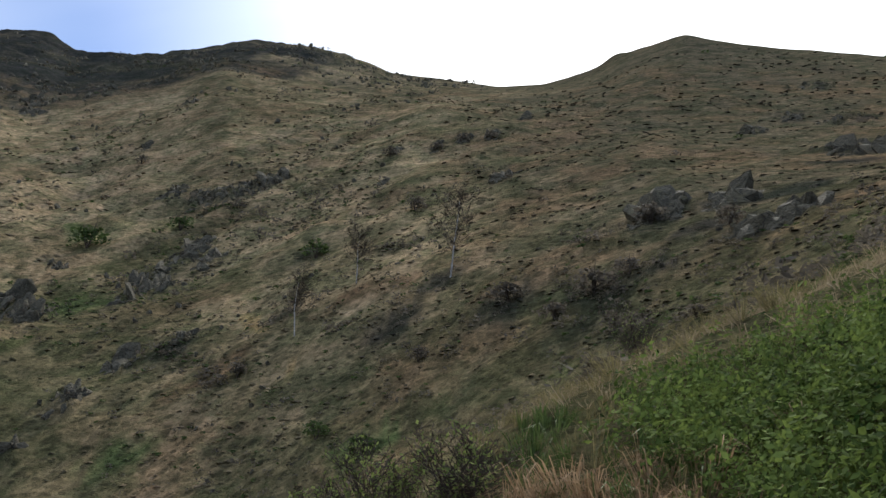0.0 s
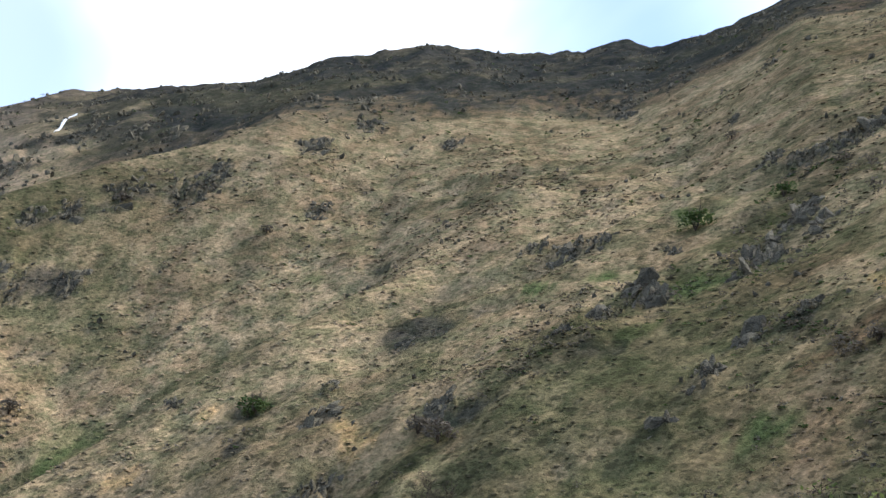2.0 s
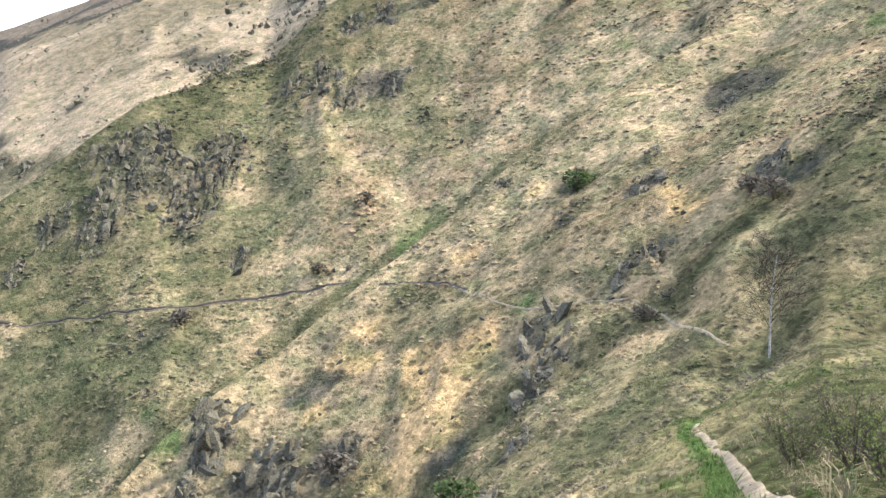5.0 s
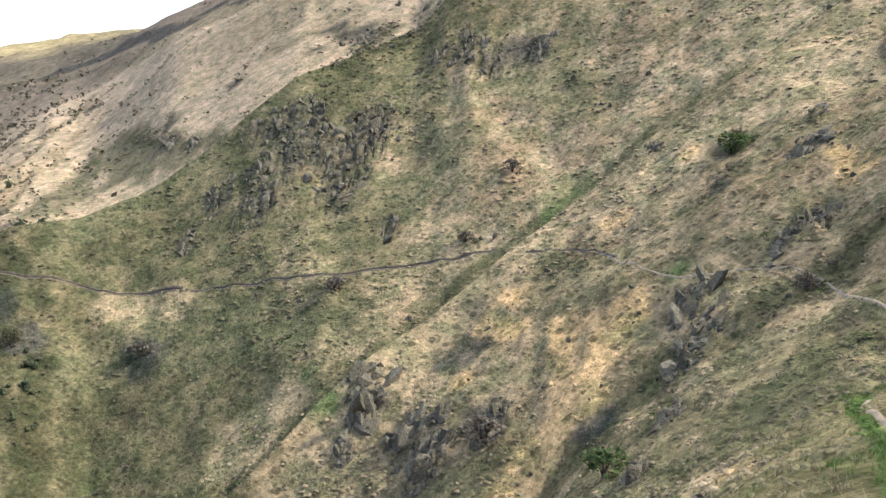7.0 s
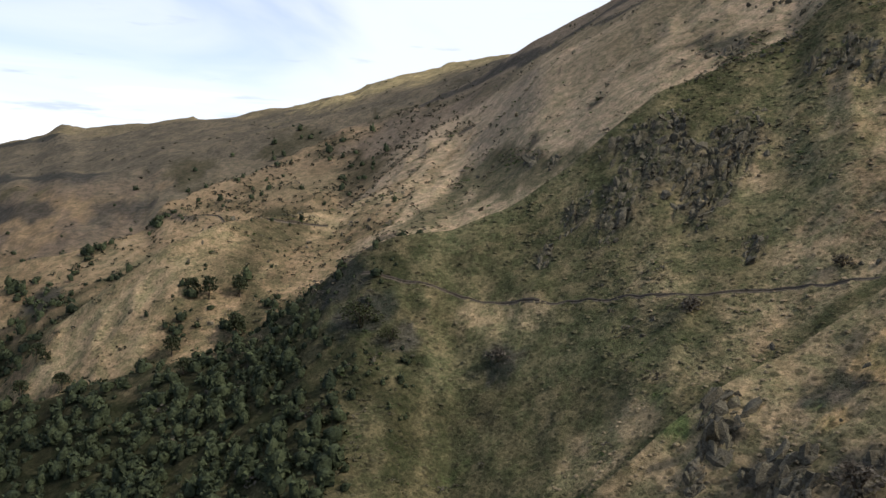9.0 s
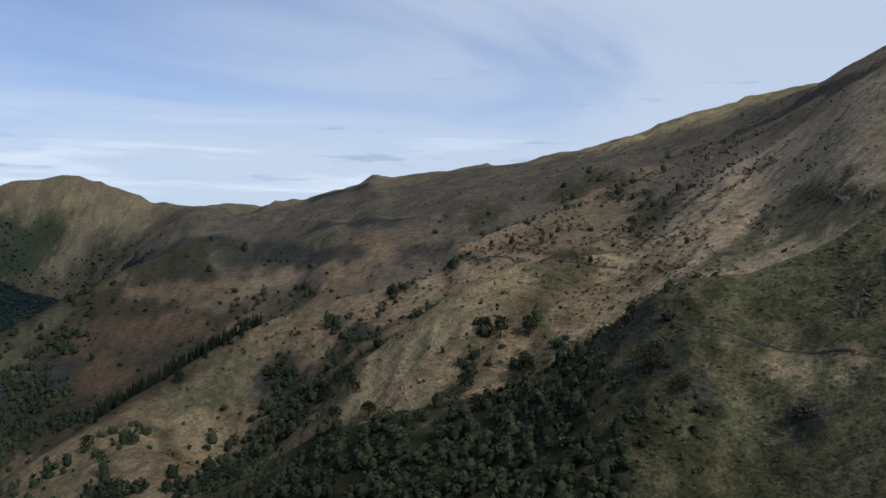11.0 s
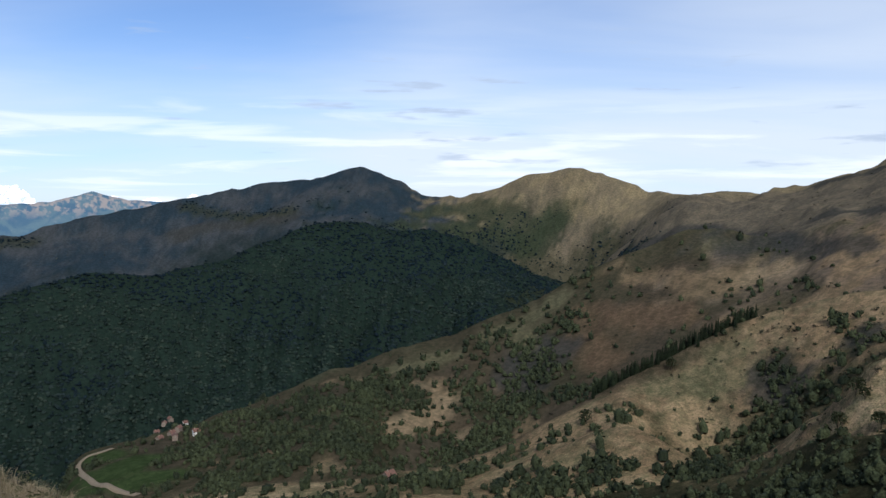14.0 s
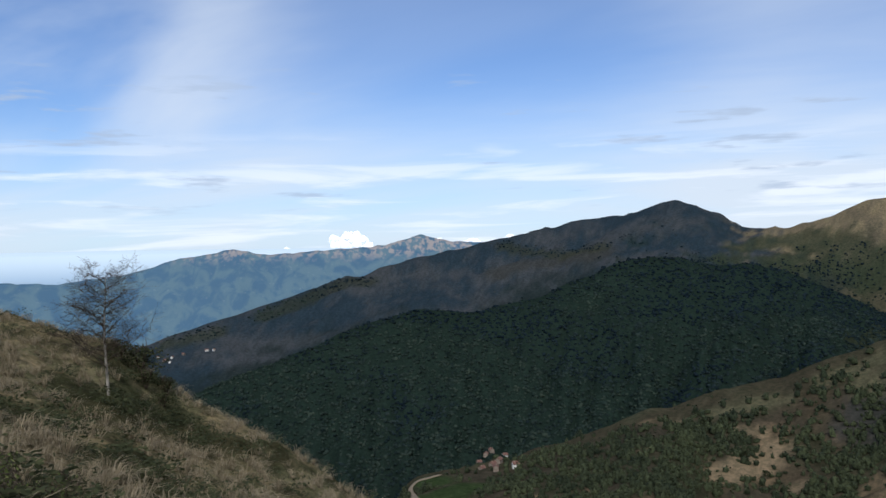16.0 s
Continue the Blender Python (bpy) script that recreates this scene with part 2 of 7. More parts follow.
def plain_material(name, low, high, scale, rough=0.85, detail=6.0, relief=0.0):
    """A surface with two tones of stain and grain."""
    m, t, bsdf = surface(name, rough, 0.25)
    at = where(t)
    a, b = noise_of(t, at, scale, detail, 0.6), noise_of(t, at, scale * 7, 4.0)
    fac = math_of(t, "ADD", math_of(t, "MULTIPLY", steps(t, a, 0.35, 0.65), 0.65), math_of(t, "MULTIPLY", b, 0.35))
    t.links.new(mixed(t, fac, (*low, 1), (*high, 1)), bsdf.inputs["Base Color"])
    if relief:
        bump = node(t, "ShaderNodeBump", {"Strength": 0.6, "Distance": relief, "Height": b})
        t.links.new(bump.outputs[0], bsdf.inputs["Normal"])
    return m


GROUND_MAT = ground_material()
SHRUB_MAT = leaf_material("heath_shrub", (0.05, 0.046, 0.032), (0.15, 0.13, 0.09), 0.2)
GREY_SHRUB_MAT = leaf_material("bare_twigs", (0.055, 0.049, 0.040), (0.16, 0.140, 0.112), 0.3)
BUSH_MAT = leaf_material("green_bush", (0.03, 0.05, 0.018), (0.085, 0.118, 0.042), 0.3)
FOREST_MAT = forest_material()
HILL_MAT = leaf_material("hill_scrub", (0.02, 0.022, 0.016), (0.06, 0.058, 0.038), 0.01, 0.9, 0.5, 0.0)
GROVE_MAT = leaf_material("valley_wood", (0.015, 0.022, 0.015), (0.060, 0.072, 0.038), 0.02, 0.9, 0.6, 0.0, 0.7)
CROWN_MAT = leaf_material("tree_leaves", (0.018, 0.024, 0.014), (0.07, 0.08, 0.042), 0.3, 0.85, 0.6)
JUNIPER_MAT = leaf_material("dark_juniper", (0.022, 0.028, 0.014), (0.075, 0.080, 0.038), 0.8, 0.85, 0.6)
CONIFER_MAT = leaf_material("conifer", (0.010, 0.016, 0.010), (0.03, 0.042, 0.022), 0.05)
TUSSOCK_MAT = tussock_material()
BLADE_MAT = leaf_material("slope_grass", (0.085, 0.078, 0.045), (0.28, 0.23, 0.145), 0.12, 0.95, 0.55, 0.25)
ROCK_MAT = rock_material("slate_rock", (0.043, 0.038, 0.027), (0.150, 0.134, 0.096))
BARK_MAT = plain_material("birch_bark", (0.14, 0.125, 0.11), (0.50, 0.47, 0.43), 5.0)
TWIG_MAT = leaf_material("birch_twigs", (0.045, 0.035, 0.028), (0.125, 0.10, 0.08), 1.0)
PATH_MAT = plain_material("trodden_earth", (0.098, 0.078, 0.052), (0.245, 0.196, 0.138), 3.0, 0.95, relief=0.06)
WORN_MAT = plain_material("dark_path_earth", (0.05, 0.042, 0.03), (0.13, 0.105, 0.075), 1.5, 0.95, relief=0.05)
# bare earth, its tone sunk further to give the cut bank's shadow line
CUT_MAT = plain_material("earth_bank", (0.022, 0.019, 0.015), (0.07, 0.056, 0.04), 1.2, 0.95, relief=0.1)

# ---- the lie of the land ----
# Ridge and valley lines round the standing place: bearing (degrees to the left of north),
# distance, height over the standing place, depth of the hollow behind the line (metres).
OWN = [
    (-60.0, 40, 23.8, 0), (-35.0, 38, 18.5, 0), (-27.7, 34, 13.6, 0), (-16.6, 36, 10.5, 0), (-1.3, 44, 6.2, 0),
    (13.0, 54, 0.7, 0), (25.0, 58, -3.5, 0), (37.5, 56, -4.6, 2), (41.1, 50, -6.3, 4), (43.3, 45, -7.2, 6), (46.7,
    40, -7.5, 6), (51.3, 33, -8.2, 5), (57.0, 29, -9.5, 4), (62.0, 28, -12.6, 2), (78.0, 28, -15.0, 0), (90.0, 30, -17.0, 0), (120.0, 34, -20.0, 0), (150.0, 34, -15.4, 6), (176.8, 30, -7.8, 15), (182.1, 36, -7.0, 25), (185.8, 40, -6.5, 30), (189.3,
    44, -5.9, 35), (192.4, 46, -3.5, 35), (194.3, 46, -3.2, 35), (197.2, 46, -2.4, 35)]
OWN += [
    (199.1, 46, -1.9, 35), (206.0, 50, -0.6, 35), (225.0, 50, 8.6, 20), (250.0, 45, 19.8, 0), (275.0, 42, 24.9, 0)]
GULLY = [
    (-60.0, 110, 65.1, 0), (-40.0, 140, 76.0, 0), (-30.8, 115, 56.1, 0), (-15.2, 120, 62.6, 0), (-4.7, 140, 72.8,
    0), (4.0, 160, 80.1, 0), (9.7, 170, 78.0, 0), (18.2, 158, 57.7, 0), (26.2, 130, 34.6, 0), (31.7, 116, 24.3,
    0), (36.4, 106, 14.5, 0), (41.7, 94, 3.6, 0), (43.2, 92, 1.3, 0), (46.7, 88, -6.2, 0), (53.5, 86, -13.4, 0),
    (59.1, 84, -20.5, 0), (62.2, 80, -24.2, 0), (65.7, 76, -29.8, 0), (78.0, 84, -41.2, 0), (90.0, 92, -49.4, 0),
    (120.0, 100, -56.1, 0), (150.0, 110, -56.9, 0), (177.0, 120, -56.9, 0), (200.0, 120, -46.9, 0)]
GULLY += [
    (225.0, 110, -4.2, 0), (250.0, 90, 30.8, 0), (275.0, 90, 51.5, 0)]
SPUR1 = [
    (-60.0, 170, 103.7, 0), (-40.0, 215, 125.7, 0), (-31.1, 175, 92.9, 0), (-15.4, 190, 110.1, 0), (0.4, 240,
    143.6, 0), (16.9, 260, 136.2, 0), (25.6, 260, 107.5, 0), (37.1, 215, 71.1, 1), (41.6, 190, 51.8, 2), (48.5, 162, 33.2, 5), (52.1, 154, 24.3, 7), (58.9, 144, 9.4, 9), (61.4, 138, 3.1, 10), (63.2, 136, -0.7, 10), (67.6,
    128, -8.5, 12), (73.0, 120, -17.9, 14), (76.9, 114, -22.3, 14), (80.7, 108, -27.5, 14), (84.4, 104, -33.8,
    12), (87.3, 100, -37.4, 10), (95.0, 118, -54.7, 4), (106.0, 145, -72.3, 0), (120.0, 180, -90.1, 0), (150.0,
    200, -100.3, 0)]
SPUR1 += [
    (177.0, 220, -101.0, 0), (200.0, 220, -78.5, 0), (225.0, 180, -14.1, 0), (250.0, 140, 39.1, 0), (275.0, 140,
    79.2, 0)]
SPUR2 = [
    (-60.0, 230, 142.5, 0), (-40.0, 270, 167.1, 0), (-31.5, 240, 138.5, 0), (-15.5, 260, 165.9, 0), (-4.1, 350,
    214.6, 0), (17.6, 390, 234.1, 0), (29.5, 370, 174.1, 0), (41.7, 370, 168.7, 0), (54.1, 350, 145.8, 0), (60.5,
    335, 119.7, 4), (65.8, 325, 101.2, 8), (67.2, 318, 93.5, 10), (70.9, 308, 77.7, 14), (74.4, 298, 55.2, 16),
    (77.8, 288, 45.8, 18), (82.5, 278, 34.7, 18), (85.5, 272, 21.8, 18), (88.3, 268, 9.1, 16), (92.0, 262, -3.4, 14), (95.9, 256, -11.3, 8), (99.8, 252, -13.8, 8), (101.7, 250, -17.4, 10), (104.3, 252, -26.5, 12), (107.3,
    262, -40.3, 14)]
SPUR2 += [
    (111.0, 275, -53.5, 16), (118.2, 300, -67.3, 18), (122.8, 320, -78.8, 20), (123.2, 325, -77.8, 18), (127.0,
    360, -99.8, 15), (130.9, 370, -115.5, 10), (140.8, 390, -140.2, 5), (150.0, 420, -155.4, 0), (160.0, 480,
    -177.9, 0), (177.0, 480, -192.3, 0), (200.0, 400, -120.7, 0), (225.0, 300, -29.9, 0), (250.0, 200, 51.5, 0),
    (275.0, 190, 109.1, 0)]
SPUR3 = [
    (97.6, 560, 13.7, 0), (103.7, 500, -13.8, 4), (107.5, 450, -16.3, 8), (111.2, 420, -18.6, 16), (114.8, 405,
    -29.0, 20), (117.2, 405, -42.2, 24), (117.8, 410, -45.8, 25), (121.4, 425, -69.6, 25), (121.5, 420, -67.4,
    25), (124.7, 430, -99.4, 25), (125.1, 435, -100.5, 20), (127.4, 445, -122.4, 15), (130.9, 470, -142.1, 8),]
SPUR5 = [
    (133.2, 1250, -40.1, 10), (137.1, 1200, -68.6, 30), (139.0, 1180, -92.2, 60), (141.0, 1160, -114.8, 80),
    (144.0, 1130, -146.5, 90), (148.2, 1080, -173.7, 110), (148.5, 1100, -182.3, 100), (152.1, 1080, -191.3, 110),
    (152.3, 1060, -189.5, 110), (155.6, 1060, -217.1, 110), (157.0, 1020, -206.9, 110), (158.9, 1040, -225.4,
    110), (159.6, 1000, -224.2, 110), (164.6, 970, -244.0, 110), (166.2, 945, -250.5, 100), (168.2, 925, -251.6,
    90), (169.9, 905, -248.6, 80), (171.3, 890, -248.3, 70), (173.0, 872, -248.5, 60), (173.7, 862, -253.3, 50),
    (174.3, 852, -266.8, 40), (174.8, 846, -282.4, 30), (182.0, 820, -280.7, 20), (192.0, 800, -289.6, 0)]
SPUR5 += [
    (204.0, 780, -282.3, 0)]
WOODS = [
    (141.0, 2000, -200.0, 20), (144.0, 1950, -166.0, 30), (148.5, 1900, -86.0, 40), (154.5, 1850, -49.4, 50),
    (158.9, 1800, -60.5, 60), (160.6, 1750, -85.6, 80), (164.5, 1720, -120.1, 90), (168.4, 1700, -149.8, 90),
    (173.1, 1650, -145.0, 90), (177.4, 1600, -178.0, 90), (182.7, 1550, -222.1, 90), (186.4, 1500, -249.2, 80),
    (189.3, 1450, -271.6, 60),]
RIDGE = [
    (-60.0, 300, 189.1, 20), (-40.0, 300, 196.4, 20), (-31.7, 330, 202.2, 20), (-27.3, 340, 219.5, 20), (-25.0,
    345, 226.9, 20), (-18.2, 360, 252.4, 20), (-13.0, 400, 271.8, 20), (-11.6, 430, 283.7, 20), (-7.2, 520, 329.1,
    20), (-4.0, 600, 377.6, 20), (0.5, 640, 407.3, 20), (5.1, 640, 410.0, 20), (7.4, 620, 404.1, 20), (12.0, 590,
    394.6, 20), (15.9, 580, 381.9, 20), (17.7, 580, 373.8, 20), (20.3, 590, 368.8, 20), (22.4, 600, 361.5, 20),
    (26.3, 610, 356.1, 20), (26.4, 630, 366.0, 20), (28.0, 620, 356.5, 20), (29.6, 640, 374.1, 20), (30.8, 630,
    365.2, 20), (32.9, 650, 368.7, 20)]
RIDGE += [
    (37.9, 660, 368.0, 20), (40.9, 660, 372.3, 20), (44.8, 660, 369.5, 20), (48.9, 680, 357.4, 20), (52.3, 690,
    350.6, 20), (56.9, 720, 329.6, 20), (60.1, 740, 327.5, 20), (66.0, 780, 311.0, 20), (69.4, 810, 303.9, 20),
    (72.6, 840, 287.8, 20), (75.4, 880, 287.5, 20), (85.6, 860, 194.8, 30), (92.0, 900, 146.6, 30), (95.7, 930, 113.4, 30), (100.1, 980, 84.9, 30), (103.8, 900, 56.5, 30), (109.4, 820, 12.8, 20), (113.0, 760, -12.2, 15),
    (115.1, 710, -24.5, 10), (116.2, 620, -34.6, 10), (119.7, 630, -49.3, 20), (125.4, 650, -67.4, 30), (129.2,
    640, -84.4, 40), (133.1, 620, -104.3, 45)]
RIDGE += [
    (137.7, 590, -127.3, 45), (140.8, 570, -142.7, 40), (144.7, 560, -162.5, 30), (148.4, 560, -179.2, 15),
    (155.0, 560, -185.8, 0), (177.0, 650, -235.0, 0), (200.0, 550, -166.6, 0), (225.0, 400, -33.4, 0), (250.0,
    300, 59.9, 0), (275.0, 290, 175.8, 0)]
TOP = [
    (-60.0, 1200, 106.6, 0), (0.0, 1200, 106.6, 0), (60.0, 1300, 138.2, 0), (84.0, 1400, 198.4, 0), (92.5, 1500, 236.2, 60), (96.3, 1550, 223.8, 60), (100.1, 1600, 203.6, 60), (103.9, 1650, 168.8, 60), (107.6, 1700, 139.0, 60), (111.3, 1750, 125.6, 60), (115.6, 1800, 115.6, 60), (118.3, 1850, 100.6, 60), (119.9, 1880, 90.8, 60),
    (121.2, 1900, 94.9, 60), (122.8, 1950, 68.1, 60), (123.3, 2000, 72.5, 60), (125.6, 2200, 45.9, 60), (127.1,
    2300, 39.1, 60), (130.2, 2400, 25.4, 60), (131.7, 2450, 34.5, 60), (135.6, 2500, 31.8, 60), (137.2, 2500,
    62.6, 60), (139.1, 2500, 90.0, 60), (141.1, 2500, 92.0, 60)]
TOP += [
    (144.1, 2550, 70.4, 60), (148.5, 2700, 12.3, 60), (151.4, 2800, 22.3, 60), (151.8, 2800, 36.7, 60), (153.6,
    2800, 75.1, 60), (155.2, 2800, 102.8, 60), (157.2, 2800, 87.1, 60), (159.4, 2780, 63.3, 60), (162.5, 2750,
    26.9, 60), (165.5, 2700, -1.9, 60), (168.3, 2650, -32.0, 60), (174.2, 2550, -88.5, 60), (178.1, 2480, -131.2,
    60), (183.8, 2380, -190.6, 60), (189.2, 2280, -246.1, 60), (190.6, 2250, -261.4, 60), (200.0, 2100, -312.2,
    60), (225.0, 1500, -209.2, 0), (275.0, 1200, 106.6, 0)]
FAR = [
    (-60.0, 4000, -631.9, 0), (275.0, 4000, -631.9, 0),]



STEP = 0.2
BEARINGS = np.concatenate([np.arange(-36, 207, STEP), np.arange(207, 324, 1.5)])


def hash01(ix, iy, seed):
    h = (ix.astype(np.int64) * 374761393 + iy.astype(np.int64) * 668265263 + seed * 974711) & 0x7FFFFFFF
    h = ((h ^ (h >> 13)) * 1274126177) & 0x7FFFFFFF
    return ((h ^ (h >> 16)) & 0xFFFFFF) / float(0xFFFFFF)


def vnoise(x, y, seed):
    """Smooth value noise, -1 to 1."""
    ix, iy = np.floor(x), np.floor(y)
    fx, fy = x - ix, y - iy
    fx, fy = fx * fx * (3 - 2 * fx), fy * fy * (3 - 2 * fy)
    a, b = hash01(ix, iy, seed), hash01(ix + 1, iy, seed)
    c, d = hash01(ix, iy + 1, seed), hash01(ix + 1, iy + 1, seed)
    return 2 * ((a * (1 - fx) + b * fx) * (1 - fy) + (c * (1 - fx) + d * fx) * fy) - 1


def fbm(x, y, size, octaves, seed, gain=0.5):
    total, amp, norm = 0.0, 1.0, 0.0
    for k in range(octaves):
        total = total + amp * vnoise(x / size + 13.7 * k, y / size - 7.3 * k, seed + k)
        norm += amp
        amp, size = amp * gain, size * 0.5
    return total / norm


def soften(v, sigma):
    """Smooth a closed round of values; sigma in degrees."""
    even = np.arange(-36, 324, 0.2)
    w = np.interp(even, BEARINGS, v)
    k = np.exp(-0.5 * (np.arange(-int(15 * sigma), int(15 * sigma) + 1) * 0.2 / sigma) ** 2)
    k /= k.sum()
    h = len(k) // 2
    w = np.convolve(np.concatenate([w[-h:], w, w[:h]]), k, "valid")
    return np.interp(BEARINGS, even, w)


def settled(r, slope, hollow):
    r = soften(r, 2.5)
    return [r, EYE + r * soften(slope, 0.22), soften(hollow, 1.5)]


def line_at(line, az):
    """Distance, height and hollow of a line at the bearings az, all the way round."""
    a = np.array(line, float)
    a[:, 2] = (a[:, 2] - EYE) / a[:, 1]
    a = np.vstack([a[-1] - (360, 0, 0, 0), a, a[0] + (360, 0, 0, 0)])
    return settled(*[np.interp(az, a[:, 0], a[:, k]) for k in (1, 2, 3)])


def part_line(line, az, before, after, share):
    """A line that runs over a part of the round; elsewhere it lies on the slope between its neighbours."""
    a = np.array(line, float)
    a[:, 2] = (a[:, 2] - EYE) / a[:, 1]
    inside = np.clip(np.minimum(az - a[0, 0], a[-1, 0] - az) / 8.0 + 1.0, 0, 1)
    inside = inside * inside * (3 - 2 * inside)
    plain = [before[k] * (1 - share) + after[k] * share for k in (0, 1)]
    plain = [plain[0], (plain[1] - EYE) / plain[0], 0 * az]
    own = [np.interp(az, a[:, 0], a[:, k]) for k in (1, 2, 3)]
    return settled(*[p * (1 - inside) + o * inside for p, o in zip(plain, own)])


UPHILL, GRADE = radians(-61.5), 0.6
FINE = 1.0    # rows of the ground in each span, against the plain count


def profile(az):
    """Distances and heights of the cross-section at each bearing, and the pieces of each span."""
    own, gully, spur1, spur2 = (line_at(l, az) for l in (OWN, GULLY, SPUR1, SPUR2))
    ridge, top, far = (line_at(l, az) for l in (RIDGE, TOP, FAR))
    spur3 = part_line(SPUR3, az, spur2, ridge, 0.5)
    spur5 = part_line(SPUR5, az, ridge, top, 0.33)
    woods = part_line(WOODS, az, spur5, top, 0.5)
    bank = GRADE * np.cos(np.radians(az) - UPHILL)
    rs, zs, counts = [0 * az + 0.02, 0 * az + 1.2, 0 * az + 9], [0 * az, bank * 0.5, bank * 9], [0, 5, 22]
    chain = ((own, 34), (gully, 46), (spur1, 52), (spur2, 72), (spur3, 32), (ridge, 54), (spur5, 36), (woods, 28), (top, 34), (far, 8))
    prev = None
    for here, count in chain:
        if prev is not None:
            r = prev[0] + (here[0] - prev[0]) * 0.3
            hidden = np.clip(prev[2] / 4.0, 0, 1)
            floor = EYE + r * ((prev[1] - EYE) / prev[0] - np.minimum(0.003 * prev[2], 0.035))
            z = (prev[1] + (here[1] - prev[1]) * 0.3) * (1 - hidden) + floor * hidden
            rs.append(r), zs.append(z), counts.append(int(count * 0.3 * FINE))
        here[0] = np.maximum(here[0], rs[-1] * 1.02)
        rs.append(here[0]), zs.append(here[1]), counts.append(int(count * 0.7 * FINE))
        prev = here
    rs.append(0 * az + 4700), zs.append(far[1] - 150), counts.append(3)
    return np.array(rs), np.array(zs), counts



def relief(x, y, r):
    """Fine unevenness of the ground."""
    total = 0 * x
    for k, size in enumerate((90.0, 42.0, 20.0, 9.0, 4.2, 2.0, 0.9)):
        amp = np.minimum((0.055 if size > 5 else 0.16) * size, 0.0045 * r) * np.clip((size / (0.006 * r + 0.01) - 1.0) * 0.5, 0, 1)
        total = total + amp * vnoise(x / size + 3.1 * k, y / size + 9.2 * k, 40 + k)
    # ribs and shallow gullies that run down to the valley, and crags
    along, across = -0.80 * x - 0.60 * y, 0.60 * x - 0.80 * y
    for size, amp in ((26.0, 0.0075), (11.0, 0.0042)):
        rib = vnoise(across / size + 1.5 * vnoise(along / (4 * size), across / (4 * size), 60), along / (5.5 * size), 61)
        total = total + np.minimum(amp * r, 0.10 * size) * (1 - 2 * np.abs(rib)) * np.clip(r / 60.0 - 0.6, 0, 1) * np.clip(size / (0.04 * r), 0, 1) * np.clip(1.6 - r / 260.0, 0.1, 1)
    crag = 1 - 2 * np.abs(vnoise(x / 13.0 + 5, y / 13.0, 64))
    where_crags = np.clip(fbm(x, y, 70.0, 3, 66) / 0.3, 0, 1) * np.clip(r / 150.0 - 0.5, 0, 1) * np.clip(1 - x / 60.0, 0.2, 1)
    total = total + where_crags * crag * np.minimum(0.006 * r, 2.2)
    # the crest is broken by crags
    high = np.clip(r / 120.0 - 3.4, 0, 1) * np.clip(-x / 150.0 - 0.4, 0, 1) * np.clip(y / 150.0 - 0.3, 0, 1) * np.clip(7.5 - r / 120.0, 0, 1)
    total = total + high * (2.2 * (1 - 2 * np.abs(vnoise(x / 21.0, y / 21.0, 76))) + 1.3 * (1 - 2 * np.abs(vnoise(x / 9.0, y / 9.0, 77))))
    big = 1 - 2 * np.abs(vnoise(across / 120.0, along / 420.0, 67))
    fine = 1 - 2 * np.abs(vnoise(across / 46.0 + 0.8 * vnoise(x / 90.0, y / 90.0, 73), along / 210.0, 74))
    total = total + np.clip(r / 600.0 - 1.2, 0, 1) * (big * 0.004 + fine * 0.0022) * r
    return total * np.where(r > 40, np.clip(1 - x / 140.0, 0.4, 1), 1) * np.clip((r - 1.0) / 6.0, 0, 1)


def build_grid(az):
    rs, zs, counts = profile(az)
    R, Z, levels = [rs[0]], [zs[0]], [0.0]
    marks = [0, 1, 2, 3] + [v for k in range(3, 12) for v in (k + 0.3, k + 1)] + [13]
    for k in range(1, len(counts)):
        for i in range(1, counts[k] + 1):
            f = i / counts[k]
            if k < 3:
                R.append(rs[k - 1] * (1 - f) + rs[k] * f)
                Z.append(zs[k - 1] * (1 - f) + zs[k] * f)
            else:               # slopes steepen as they rise, as hillsides do
                R.append(rs[k - 1] ** (1 - f) * rs[k] ** f)
                f = f + (k == 13) * 0.16 * math.sin(math.pi * f) * np.clip((26 - az) / 14.0, 0, 1)     # the north crest rounds off
                rise = (zs[k - 1] - EYE) / rs[k - 1] * (1 - f) + (zs[k] - EYE) / rs[k] * f
                Z.append(EYE + rise * R[-1])
            levels.append(marks[k - 1] * (1 - i / counts[k]) + marks[k] * i / counts[k])
    R, Z = np.array(R), np.array(Z)
    crests = np.cumsum(counts)[[7, 9, 11, 13, 15, 17, 19]]
    sharp = Z[crests]
    for _ in range(3):          # round the creases a little
        Z[2:-2] = 0.25 * Z[1:-3] + 0.5 * Z[2:-2] + 0.25 * Z[3:-1]
    Z[crests] = sharp
    for c in crests:
        slope = 0.5 * (Z[c] - EYE) / R[c] + 0.5 * (Z[c - 2] - EYE) / R[c - 2]
        Z[c - 1] = EYE + R[c - 1] * slope
    a = np.radians(az)[None, :]
    X, Y = -np.sin(a) * R, np.cos(a) * R
    # the spurs' own edges run clean
    edge = np.max([np.exp(-((np.array(levels) - c) / 0.07) ** 2) for c in (5.0, 6.0, 7.0)], axis=0)
    Z = Z + relief(X, Y, R) * (1 - 0.8 * edge)[:, None]
    return R, X, Y, Z, np.array(levels)


GR, GX, GY, GZ, LEVELS = build_grid(BEARINGS)


